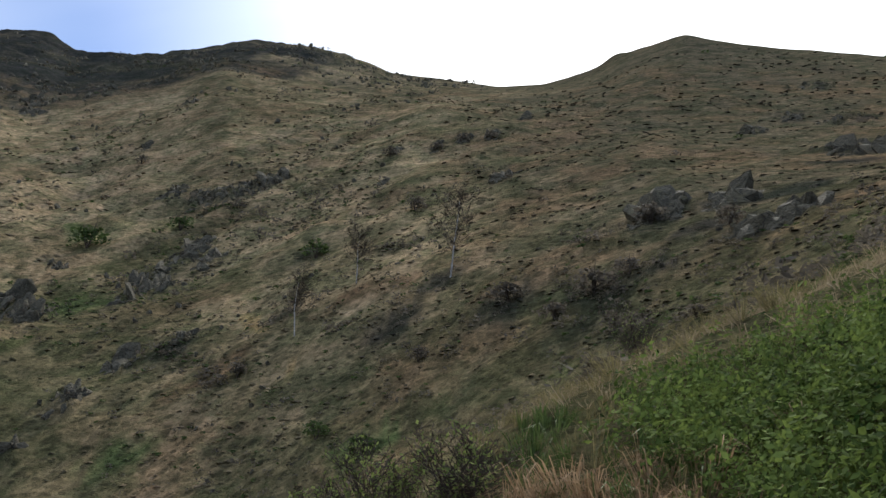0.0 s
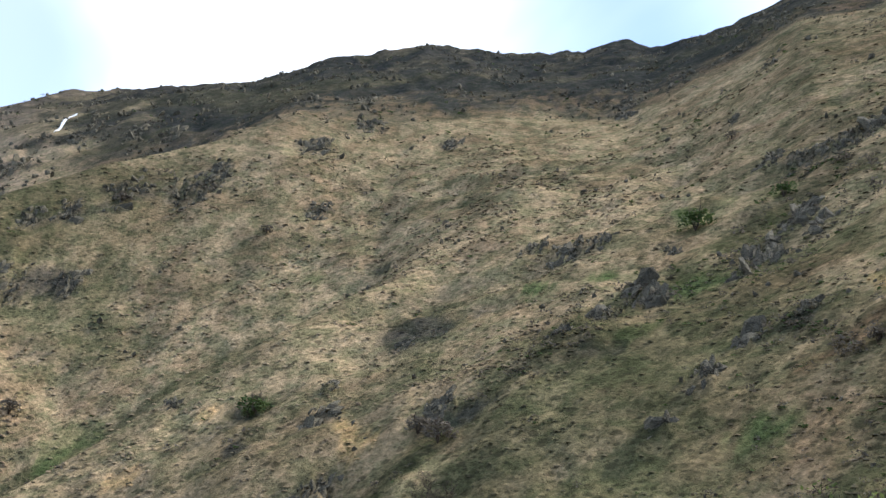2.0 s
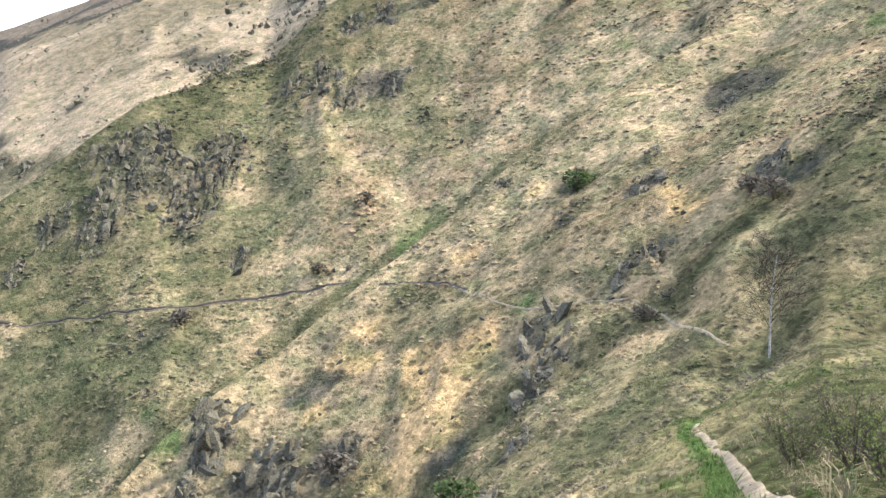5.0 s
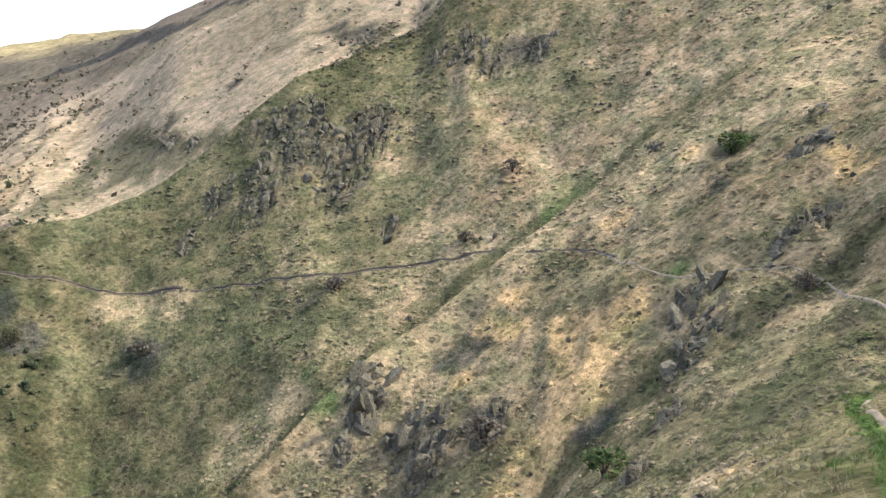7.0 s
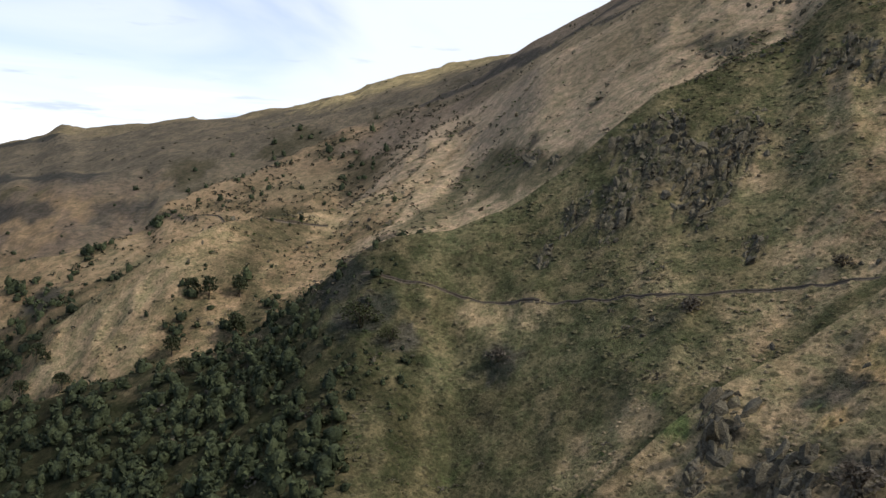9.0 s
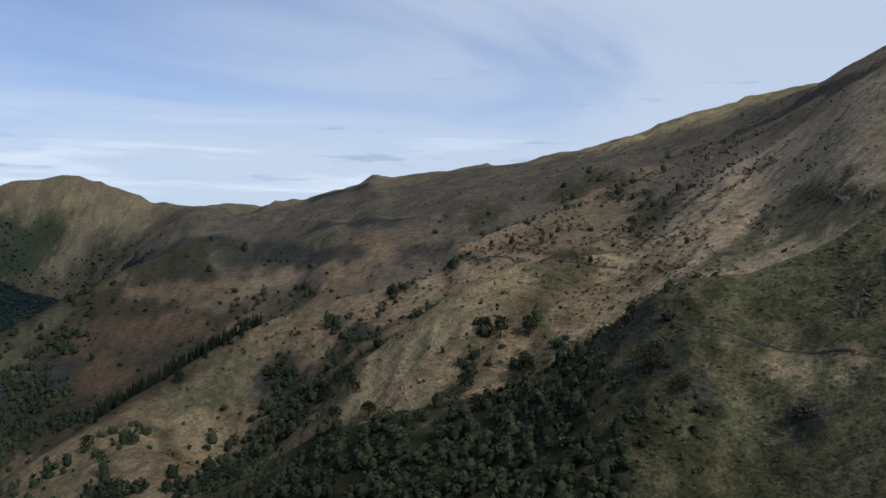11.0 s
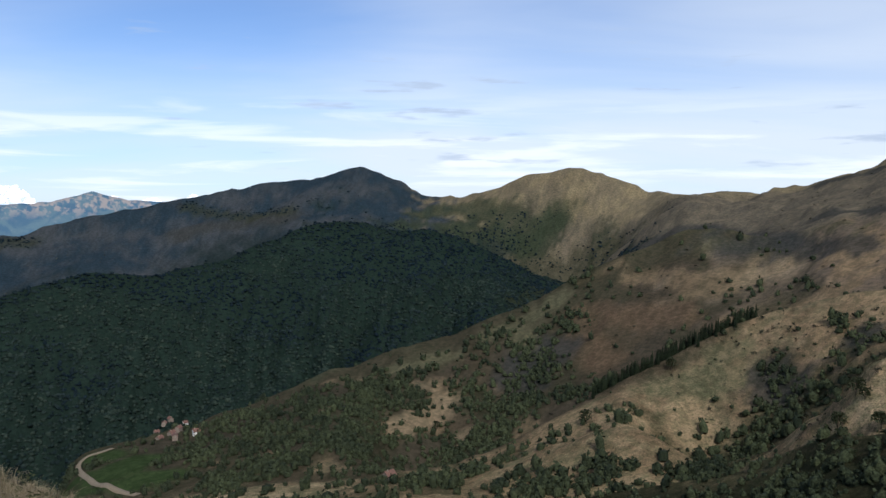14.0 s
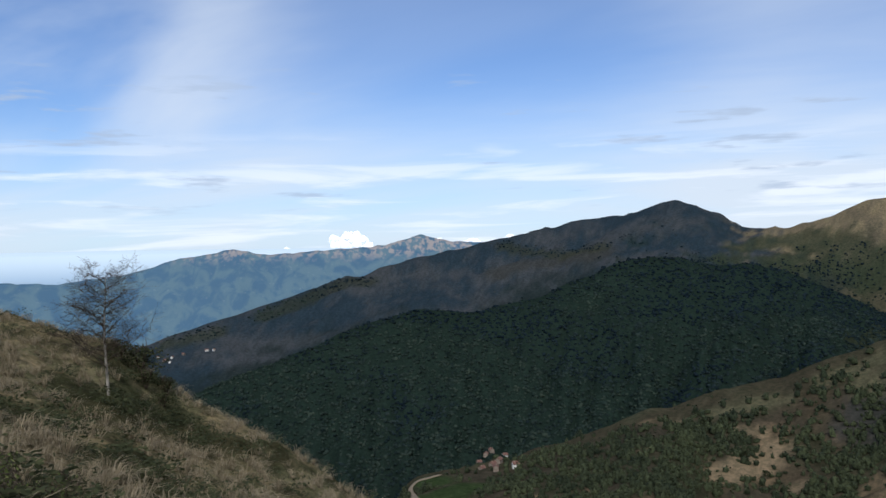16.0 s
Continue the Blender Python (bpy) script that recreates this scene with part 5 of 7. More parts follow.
def stone(seed, points=13, squash=(1.0, 0.8, 0.7)):
    """An angular block of radius about 1, its foot a little below 0."""
    r = random.Random(seed)
    bm = bmesh.new()
    for _ in range(points):
        v = Vector((r.gauss(0, 1), r.gauss(0, 1), r.gauss(0, 1))).normalized() * r.uniform(0.8, 1.15)
        bm.verts.new((v.x * squash[0], v.y * squash[1], v.z * squash[2] + 0.35 * squash[2]))
    hull = bmesh.ops.convex_hull(bm, input=bm.verts)
    bmesh.ops.delete(bm, geom=list({g for g in hull["geom_interior"] + hull["geom_unused"] if isinstance(g, bmesh.types.BMVert)}), context="VERTS")
    bmesh.ops.triangulate(bm, faces=bm.faces)
    bm.verts.index_update()
    v = np.array([tuple(q.co) for q in bm.verts])
    f = np.array([[q.index for q in g.verts] for g in bm.faces])
    bm.free()
    return v, f


# ---- growth that nobody could count ----
open_slope = between(AZW, -60, 116, 5) * between(LVW, 2.6, 8.0, 0.4)
clump = np.clip(fbm(GX, GY, 22.0, 4, 700, 0.65) / 0.35 + 0.45, 0.02, 1)
rough = clump * (1 + 5.0 * dark_at + 12.0 * shady_at + 1.5 * rock_at - 0.8 * sand_at - 0.6 * straw_at - 0.5 * pale_at)
own_slope = between(AZW, -60, 50, 8) * between(LVW, 2.3, 4.1, 0.3)
beside = between(AZ, 4, 84, 6) * between(GR, 20, 62, 6)
near_bank = between(AZ, -36, 6, 5) * between(GR, 15, 48, 6)
upper = between(AZW, 0, 76, 8) * between(LVW, 6.2, 8.0, 0.4)
small = [leafy(11, 0.48, 10 + k, 0.62, 0.4, 0.3) for k in range(5)]

bald = 1 - 0.94 * between(AZW, -60, 1, 8) * between(LVW, 3.3, 9, 0.5)
x, y, z = sample(bald * rough * clump * open_slope * (1 + 0.8 * own_slope + 1.2 * upper), 7000, 1.35)
r = np.hypot(x, y)
size = (np.clip(0.0024 * r, 0.10, 1.0) + 0.08) * RNG.uniform(0.35, 1.5, len(x))
heather = stamp("heather", small, x, y, z - 0.05, size, SHRUB_MAT, (0.6, 1.0))
tagged(heather, "low dark brown heather clumps dotted over the grass slope", "heather", kind="stuff")

x, y, z = sample(bald * rough * open_slope * (0.3 + 1.6 * own_slope) + 1.2 * near_bank + 1.0 * beside * clump, 3000, 1.3)
size = np.clip(0.0036 * np.hypot(x, y), 0.2, 1.3) * RNG.uniform(0.5, 1.5, len(x)) * RNG.choice([1.0, 1.4, 2.3], len(x), p=[0.6, 0.25, 0.15]) + 0.12
scrub = stamp("bare_scrub", [leafy(20, 0.22, 30 + k, 0.7, 0.3, 0.4) for k in range(5)], x, y, z - 0.05, size, GREY_SHRUB_MAT, (0.7, 1.2))
tagged(scrub, "grey-brown leafless scrub scattered on the hillside", "scrub", kind="stuff")

x, y, z = sample(bald * open_slope * (0.25 + own_slope + 3 * green_at + 7.0 * shady_at) * clump + 0.7 * near_bank + 1.5 * beside_path * between(AZ, 5, 33, 2) * between(GR, 10, 40, 2), 2000, 1.3)
size = np.clip(0.003 * np.hypot(x, y), 0.15, 1.1) * RNG.uniform(0.5, 1.4, len(x)) + 0.12
green_scrub = stamp("green_scrub", small, x, y, z - 0.05, size, BUSH_MAT, (0.6, 1.0))
tagged(green_scrub, "small fresh green bushes in the damp folds of the slope", "bush", kind="stuff")



def cushion(seed):
    """A low uneven tussock of radius 1."""
    r = np.random.default_rng(seed)
    a = np.arange(5) * 1.2566
    low = np.stack([np.cos(a), np.sin(a), 0 * a - 0.25], 1) * r.uniform(0.75, 1.25, (5, 1))
    mid = np.stack([np.cos(a + 0.6) * 0.68, np.sin(a + 0.6) * 0.68, 0 * a + 0.42], 1) * r.uniform(0.7, 1.25, (5, 1))
    v = np.concatenate([low, mid, [[r.normal(0, 0.15), r.normal(0, 0.15), r.uniform(0.55, 0.95)]]])
    f = [(k, (k + 1) % 5, 5 + k) for k in range(5)] + [((k + 1) % 5, 5 + (k + 1) % 5, 5 + k) for k in range(5)] + [(5 + k, 5 + (k + 1) % 5, 10) for k in range(5)]
    return v, np.array(f)


def cover_at(x, y):
    """The ground's tone at places."""
    az = np.degrees(np.arctan2(-x, y))
    az = np.where(az < -36, az + 360, az)
    col = np.clip(np.searchsorted(BEARINGS, az), 0, len(BEARINGS) - 1)
    row = np.array([np.searchsorted(GR[:, c], q) for c, q in zip(col, np.hypot(x, y))])
    return colour[np.clip(row, 0, len(GR) - 1), col]


grassy = open_slope * (1 - 0.9 * np.clip(upper, 0, 1)) * (0.35 + clump) * (1 - 0.6 * rock_at) * between(GR, 14, 330, 6)
x, y, z = sample(grassy * (1 - 0.7 * between(AZ, -60, 30, 10)), 20000, 1.7)
size = np.clip(0.12 + 0.0024 * np.hypot(x, y), 0.15, 0.75) * RNG.uniform(0.5, 1.35, len(x))
kinds = [cushion(60 + k) for k in range(8)]
which = RNG.integers(0, 8, len(x))
turn, tall = RNG.random(len(x)) * 6.283, RNG.uniform(0.30, 0.62, len(x))
body = np.stack([kinds[k][0] for k in which])
c, q = np.cos(turn)[:, None], np.sin(turn)[:, None]
body = np.stack([body[..., 0] * c - body[..., 1] * q, body[..., 0] * q + body[..., 1] * c, body[..., 2] * tall[:, None]], -1) * size[:, None, None]
body = body + np.stack([x, y, z], -1)[:, None, :]
faces = kinds[0][1][None] + (np.arange(len(x)) * 11)[:, None, None]
tussock = part("tussock_grass", mesh_of("tussock_grass", body.reshape(-1, 3), faces.reshape(-1, 3), TUSSOCK_MAT, True), None)
tagged(tussock, "tan and olive grass tussocks roughening the slope", "grass", kind="stuff")
paint(tussock, "cover", np.repeat(cover_at(x, y), 11, 0))

stones = [stone(50 + k, 12, (1.0, 0.7, 0.9)) for k in range(6)]
x, y, z = sample(bald * open_slope * (np.clip(clump - 0.6, 0, 1) * 0.25 + 2.2 * rock_at + 0.6 * upper * clump + 0.3 * sand_at), 3200, 1.3)
size = np.clip(0.0032 * np.hypot(x, y), 0.1, 1.5) * RNG.uniform(0.35, 1.5, len(x))
scree = stamp("loose_stones", stones, x, y, z - 0.1 * size, size, ROCK_MAT, (0.7, 1.5), 0.25)
tagged(scree, "grey angular stones lying loose in the grass", "stones", kind="stuff")

x, y, z = sample(ways([(0.10, NEAR_PATH)], 0.0) * between(GR, 4, 40, 2), 260, 1.2)
pebbles = stamp("path_stones", stones, x, y, z + 0.02, RNG.uniform(0.008, 0.032, len(x)), PATH_MAT, (0.5, 1.0), 0.3)
tagged(pebbles, "small pale stones trodden into the footpath", "stones", kind="stuff")

# woods: far slopes under the round peak, and the valley below the spurs
def crown(seed):
    """A closed, lumpy crown of radius about 1, standing on the ground."""
    bm = bmesh.new()
    bmesh.ops.create_icosphere(bm, subdivisions=1, radius=1.0)
    for v in bm.verts:
        p = v.co * 1.7 + Vector((seed * 3.1, 0, 0))
        v.co = v.co * (0.9 + 0.6 * noise.noise(p) + 0.25 * noise.noise(p * 2.3)) + Vector((0, 0, 0.6))
    bmesh.ops.delete(bm, geom=[v for v in bm.verts if v.co.z < -0.15], context="VERTS")
    bm.verts.index_update()
    v, f = np.array([tuple(q.co) for q in bm.verts]), np.array([[q.index for q in g.verts] for g in bm.faces])
    bm.free()
    return v, f


far_tree = [crown(k) for k in range(6)]
far_bush = [leafy(9, 0.5, 80 + k, 1.0, 0.5, 0.6) for k in range(4)]
facing = between(AZ, 130, 192, 3) * between(LV, 9.12, 10.8, 0.05) * (1 - 0.85 * between(LV, 10.08, 10.3, 0.04))
x, y, z = sample(np.clip(wooded - 0.1, 0, 1) * facing + 0.35 * copse_at * between(LV, 9.12, 11, 0.05), 25000, 0.6)
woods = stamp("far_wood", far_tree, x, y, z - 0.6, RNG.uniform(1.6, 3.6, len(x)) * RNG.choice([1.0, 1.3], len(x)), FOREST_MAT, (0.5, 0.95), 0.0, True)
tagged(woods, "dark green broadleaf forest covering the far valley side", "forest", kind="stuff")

near_tree = []
for k in range(7):          # a dark body broken up by sprays of leaves
    bv, bf = crown(20 + k)
    lv, lf = leafy(11, 0.27, 120 + k, 1.0, 0.8, 0.6)
    lv[:, :2] *= 1.08
    near_tree.append((np.concatenate([bv * 0.86, lv]), np.concatenate([np.column_stack([bf, bf[:, 2]]), lf + len(bv)])))
line_of_trees = between(LVW, 6.2, 6.75, 0.25) * between(AZW, 127, 172, 5) + 1.6 * between(LVW, 7.15, 7.6, 0.15) * between(AZW, 121, 180, 5)
x, y, z = sample(1.3 * grove * between(AZ, 97, 112, 3) * between(LV, 5.3, 6.1, 0.1) + (1 + 1.5 * between(AZ, 95, 128, 6)) * np.clip(grove * 1.1 + 0.75 * line_of_trees - 0.1, 0, 1) * (0.3 + clump) * between(LVW, 4.4, 8, 0.4), 5400, 0.8)
gx, gy, gz = sample(grove_at * (1 - 0.85 * between(AZ, 100, 123, 2)) * (1 - np.clip(meadow, 0, 1)) * (1 - wooded) * (0.25 + clump), 1500, 0.5)
x, y, z = np.concatenate([x, gx]), np.concatenate([y, gy]), np.concatenate([z, gz])
wood = stamp("valley_wood", near_tree, x, y, z - 0.3, RNG.uniform(0.7, 1.25, len(x)) * RNG.choice([1.2, 1.8, 2.6], len(x)) * np.clip(np.hypot(x, y) / 330.0, 1.0, 1.5), GROVE_MAT, (0.7, 1.5), 0.0, True)
tagged(wood, "grey-green budding wood filling the valley below the spurs", "wood", kind="stuff")

sprinkle = (1 - 0.6 * between(AZW, 95, 118, 3)) * between(AZW, 100, 178, 5) * between(LVW, 5.9, 8.9, 0.3) * (1 - 0.6 * straw_at) * np.clip(0.05 + fold + 0.5 * np.clip(fbm(GX, GY, 60.0, 4, 810, 0.6), 0, 1), 0.03, 1.2) * (1 - 0.9 * np.clip(meadow, 0, 1))
lower_spur = between(AZW, 143, 175, 4) * between(LVW, 8.05, 8.85, 0.15) * (1 - 0.75 * straw_at) * (1 - meadow)
x, y, z = sample((sprinkle + 9.0 * lower_spur * (0.1 + clump)) * (1 - 0.75 * pale_at) + 4.0 * copse_at * between(LV, 5.5, 9.05, 0.05), 4200, 1.0)
size = np.clip(np.hypot(x, y) * 0.0042, 1.0, 4.6) * RNG.uniform(0.4, 1.3, len(x))
lone = stamp("scattered_trees", near_tree[:4], x, y, z - 0.2, size, GROVE_MAT, (0.7, 1.5), 0.0, True)
tagged(lone, "scattered small trees and juniper on the tan spurs", "trees", kind="stuff")

spur_face = between(AZW, 96, 131, 4) * between(LVW, 6.1, 8.0, 0.2) * (0.25 + np.clip(fbm(GX, GY, 28.0, 4, 820, 0.6) / 0.3 + 0.3, 0, 1))
x, y, z = sample(spur_face, 2600, 0.9)
size = np.clip(np.hypot(x, y) * 0.0022, 0.5, 1.9) * RNG.uniform(0.4, 1.4, len(x))
dots = stamp("spur_shrubs", far_bush, x, y, z - 0.15, size, HILL_MAT, (0.5, 1.0))
tagged(dots, "low dark broom and juniper dotted over the tan spurs", "shrub", kind="stuff")

# dwarf pines and heath on the farther hills
x, y, z = sample(behind * np.clip(heathy, 0.05, 1) * (1 - wooded) + 2.0 * between(AZW, 136, 156, 3) * between(LVW, 10.1, 10.85, 0.2) * (0.2 + clump) + 9.0 * pine_at, 3600, 1.0)
far_heath = stamp("hill_scrub", far_bush, x, y, z - 1.0, RNG.uniform(1.0, 3.2, len(x)), HILL_MAT, (0.4, 0.7))
tagged(far_heath, "dark heath and dwarf scrub on the brown hills", "scrub", kind="stuff")


def conifer(seed):
    """A narrow spruce 1 high: a stem and whorls of drooping boughs."""
    r = np.random.default_rng(seed)
    v, f = [], []
    for tier in range(9):
        h = 0.1 + 0.85 * tier / 8
        reach = 0.20 * (1.02 - h) + 0.015
        n = 7
        turn = r.random() * 6.28
        for k in range(n):
            a = turn + k * 6.283 / n + r.normal(0, 0.15)
            w = 0.38 * reach + 0.012
            tip = reach * r.uniform(0.75, 1.2)
            ca, sa = math.cos(a), math.sin(a)
            b = len(v)
            v += [(0, 0, h + 0.05), (ca * tip * 0.6 - sa * w, sa * tip * 0.6 + ca * w, h - 0.02), (ca * tip, sa * tip, h - 0.07), (ca * tip * 0.6 + sa * w, sa * tip * 0.6 - ca * w, h - 0.02)]
            f.append((b, b + 1, b + 2, b + 3))
    b = len(v)
    v += [(0.012, 0, 0), (-0.006, 0.01, 0), (-0.006, -0.01, 0), (0, 0, 1.0)]
    f += [(b, b + 1, b + 3, b + 3), (b + 1, b + 2, b + 3, b + 3), (b + 2, b, b + 3, b + 3)]
    return np.array(v), np.array(f)


n = 340
bearing = 128.6 + 10.4 * RNG.random(n)
dist = np.interp(bearing, BEARINGS, line_at(RIDGE, BEARINGS)[0]) + RNG.normal(9, 5, n)
x, y = -np.sin(np.radians(bearing)) * dist, np.cos(np.radians(bearing)) * dist
z = np.array([ground_z(a, b) for a, b in zip(x, y)])
pines = [conifer(140 + k)[0] for k in range(4)]
pine_faces = conifer(140)[1][:63]
belt = stamp("conifer_belt", [(p, pine_faces) for p in pines], x, y, z - 0.3, RNG.uniform(7, 13, n), CONIFER_MAT)
tagged(belt, "dense dark row of conifers behind the tan spur", "conifers", kind="stuff")

# ---- paths and road ----
def smooth_line(points, step):
    """A rounded line through the points, with a point every step metres."""
    p = np.array(points, float)
    for _ in range(3):
        q = np.empty((2 * len(p) - 2, 2))
        q[0::2], q[1::2] = 0.75 * p[:-1] + 0.25 * p[1:], 0.25 * p[:-1] + 0.75 * p[1:]
        p = np.vstack([p[:1], q, p[-1:]])
    d = np.concatenate([[0], np.cumsum(np.hypot(*np.diff(p, axis=0).T))])
    s = np.arange(0, d[-1], step)
    return np.stack([np.interp(s, d, p[:, 0]), np.interp(s, d, p[:, 1])], 1)


def footpath(name, points, width, step, cut, label, lift=0.09, category="path", bed_mat=PATH_MAT, wider=0.0):
    """A trodden bed cut into the slope, with the bare earth bank above it."""
    c = smooth_line(points, step)
    t = np.gradient(c, axis=0)
    t /= np.linalg.norm(t, axis=1)[:, None]
    side = np.stack([-t[:, 1], t[:, 0]], 1)
    up = np.array([ground_z(*(p + s)) - ground_z(*(p - s)) for p, s in zip(c, side)])
    side *= np.where(np.median(up) > 0, 1.0, -1.0)
    ragged = 1 + (0.45 if cut else 0.18) * np.array([noise.noise((p[0] * 0.9, p[1] * 0.9, 3.0)) for p in c])
    bed, bank = [], []
    for i, (p, s, k) in enumerate(zip(c, side, ragged)):
        w = (width + wider * min(1.0, math.exp((3.2 - i * step) / 3.0))) * 0.5 * k
        a, b = p - s * w, p + s * w
        za, zp, zb = ground_z(*a), ground_z(*p), ground_z(*b)
        level = 0.5 * za + 0.5 * zb
        bed.append([(*(a - s * 0.12), za - 0.12), (*a, za + lift), (*p, zp + lift * 0.8), (*b, zb + lift), (*(b + s * 0.12), zb - 0.05)])
        h = b + s * (0.15 + 0.25 * cut)
        k *= 1.0 + 1.6 * noise.noise((p[0] * 0.23, p[1] * 0.23, 7.0)) if cut else 1.0
        k = max(k, 0.05)
        bank.append([(*(b - s * 0.05), zb), (*(b + s * 0.06 * cut), zb + lift + cut * 0.45 * k), (*h, ground_z(*h) + lift + cut * 0.4 * k), (*(h + s * 0.5), ground_z(*(h + s * 0.5)) - 0.1)])

    def strip(rows):
        v = np.array(rows).reshape(-1, 3)
        n, m = len(rows), len(rows[0])
        f = [(i * m + j, i * m + j + 1, (i + 1) * m + j + 1, (i + 1) * m + j) for i in range(n - 1) for j in range(m - 1)]
        return v, f
    root = new(name)
    tagged(root, label, category, kind="structure")
    part("trodden_bed", mesh_of("trodden_bed", *strip(bed), bed_mat, True), None, root)
    if cut:
        part("earth_bank", mesh_of("earth_bank", *strip(bank), CUT_MAT, True), None, root, "dark bare earth cut above the path")
    return root


GULLY_PATH = [(-105.0, 56.0), (-99.2, 56.0), (-90.9, 55.2), (-84.5, 55.4), (-80.7, 56.8), (-76.7, 58.8), (-72.7, 60.4), (-67.8, 60.3), (-62.6, 58.3),
    (-55.1, 54.6), (-48.7, 52.8)]
SPUR_PATH = [(-115.6, 50.1), (-113.4, 51.8), (-111.0, 53.5), (-108.5, 55.0), (-105.0, 56.0), (-99.2, 56.0)]
SLOPE_PATH = [(-238.3, -50.9), (-234.9, -44.5), (-234.1, -38.7), (-232.6, -32.0), (-234.8, -25.8), (-233.5, -21.6), (-230.4, -17.3), (-229.0, -11.7),
    (-226.3, -6.1), (-221.9, 0.1), (-219.9, 7.6), (-214.2, 14.7), (-209.6, 21.5), (-204.7, 28.0), (-201.6, 35.8), (-198.9, 43.4), (-196.8, 50.9),
    (-193.7, 58.0), (-188.7, 64.2), (-183.2, 72.1)]
TERRACE = [(-591.2, -273.6), (-595.2, -261.1), (-601.4, -249.3), (-587.5, -227.3), (-411.8, -145.1), (-430.2, -133.9), (-444.6, -113.9)]
ROAD = [
    (-115.8, -642.9), (-107.3, -664.7), (-97.9, -692.5), (-94.1, -751.7), (-94.4, -814.7), (-95.3, -830.7),
    (-103.4, -843.9), (-117.0, -851.0), (-131.1, -858.6)]
BIRCHES = [
    (0.9, 77.5, 7.9), (-9.6, 90.1, 5.9), (-14.6, 82.9, 6.0), (-44.1, 51.6, 7.6), (6.75, -30.0, 4.95)]
BUSHES = [
    (-103.3, 76.4, 2.1), (-197.1, 36.6, 4.1), (-201.9, 83.0, 5.1), (-56.8, 32.0, 3.6), (-84.7, 32.5, 4.9), (-64.7,
    57.3, 2.4), (-62.8, 72.8, 3.9), (-192.0, 67.2, 4.2), (-218.4, -46.1, 10.7), (-208.7, -8.6, 5.7), (-195.8,
    35.8, 4.9), (-213.7, -37.4, 5.9), (-103.1, 77.1, 4.4), (-269.4, 130.8, 6.1), (-220.7, 158.0, 4.4), (-67.8,
    74.8, 3.4), (-13.5, 172.2, 3.5), (3.4, 175.8, 2.9), (10.1, 176.2, 3.1), (-2.6, 174.9, 3.1), (-18.5, 114.6,
    4.0), (-4.7, 119.6, 3.3), (-87.2, 214.2, 3.8), (-66.3, 146.1, 6.6), (-51.7, 152.3, 4.4), (18.2, 67.5, 2.9),
    (7.7, -40.3, 2.0), (6.7, -40.8, 1.1), (8.5, -39.6, 1.4), (5.4, 62.5, 2.6), (10.4, 53.8, 2.6), (12.7, 53.4,
    1.9)]
BUSHES += [
    (7.8, 54.1, 1.9), (7.2, -38.6, 1.3), (6.3, -37.6, 1.0), (-1.4, 62.2, 1.7), (-4.3, 53.1, 2.0), (-8.2, 60.2, 1.9), (20.6, 55.3, 2.0), (12.0, 37.3,
    1.1), (-19.1, 79.7, 2.0)]
LONE_TREES = [
    (-339.5, -397.0, 16.0), (-780.2, -1236.8, 0.0), (-324.6, -215.6, 9.6), (-335.5, -210.7, 6.5), (-322.5, -119.8,
    11.7), (-345.1, -147.9, 8.7), (-432.3, -415.0, 9.8), (-428.5, -774.0, 20.5), (-429.7, -736.9, 15.1), (-431.5,
    -866.3, 15.8), (-320.8, -119.3, 14.0), (-339.0, -217.1, 9.9), (-316.2, -191.3, 9.1), (-344.1, -140.4, 11.1),
    (-349.7, -128.6, 11.2), (-315.0, -143.6, 9.4), (-247.8, -109.1, 6.6)]
HOUSES = [
    (-236.9, -1177.6), (-249.8, -1188.8), (-192.6, -882.3), (-260.1, -1198.3), (-201.2, -887.7), (-283.1,
    -1210.0), (-191.1, -859.6), (-213.1, -860.6), (-181.0, -885.1), (-241.7, -475.3)]
FAR_HOUSES = [
    (374.1, -2128.2), (354.6, -2098.9), (337.6, -2109.8), (339.9, -2081.2), (312.0, -2118.5), (256.7, -2120.2),
    (238.4, -2114.6)]
SNOW = [
    (-489.7, 188.1), (-501.7, 195.5), (-523.0, 204.9), (-536.3, 213.3), (-536.2, 216.8)]


footpath("path_near", NEAR_PATH, 0.17, 0.25, 0.0, "narrow stony footpath winding down the green slope", 0.035, wider=0.26)
footpath("path_gully", GULLY_PATH, 0.17, 1.0, 0.0, "pale footpath crossing the gully below the rocks", 0.03)
footpath("path_spur", SPUR_PATH, 0.2, 1.2, 0.12, "footpath cut into the spur with a dark bank above", 0.03, "path", WORN_MAT)
footpath("path_slope", SLOPE_PATH, 0.24, 1.6, 0.45, "long level footpath cut across the green hillside", 0.04, "path", WORN_MAT)
footpath("path_terrace", TERRACE, 0.9, 4.0, 1.4, "dark-edged terrace path on the tan slope", 0.09, "path", WORN_MAT)
footpath("road", ROAD, 5.0, 3.0, 0.0, "pale gravel road curving up a meadow", 0.5, "road")

# ---- rocks ----
STONE_MESHES = []
for k in range(8):
    v, f = stone(200 + k, 14, (1.0, 0.55, 1.15) if k % 2 else (0.8, 0.75, 0.9))
    STONE_MESHES.append(mesh_of("stone", v, f, ROCK_MAT))


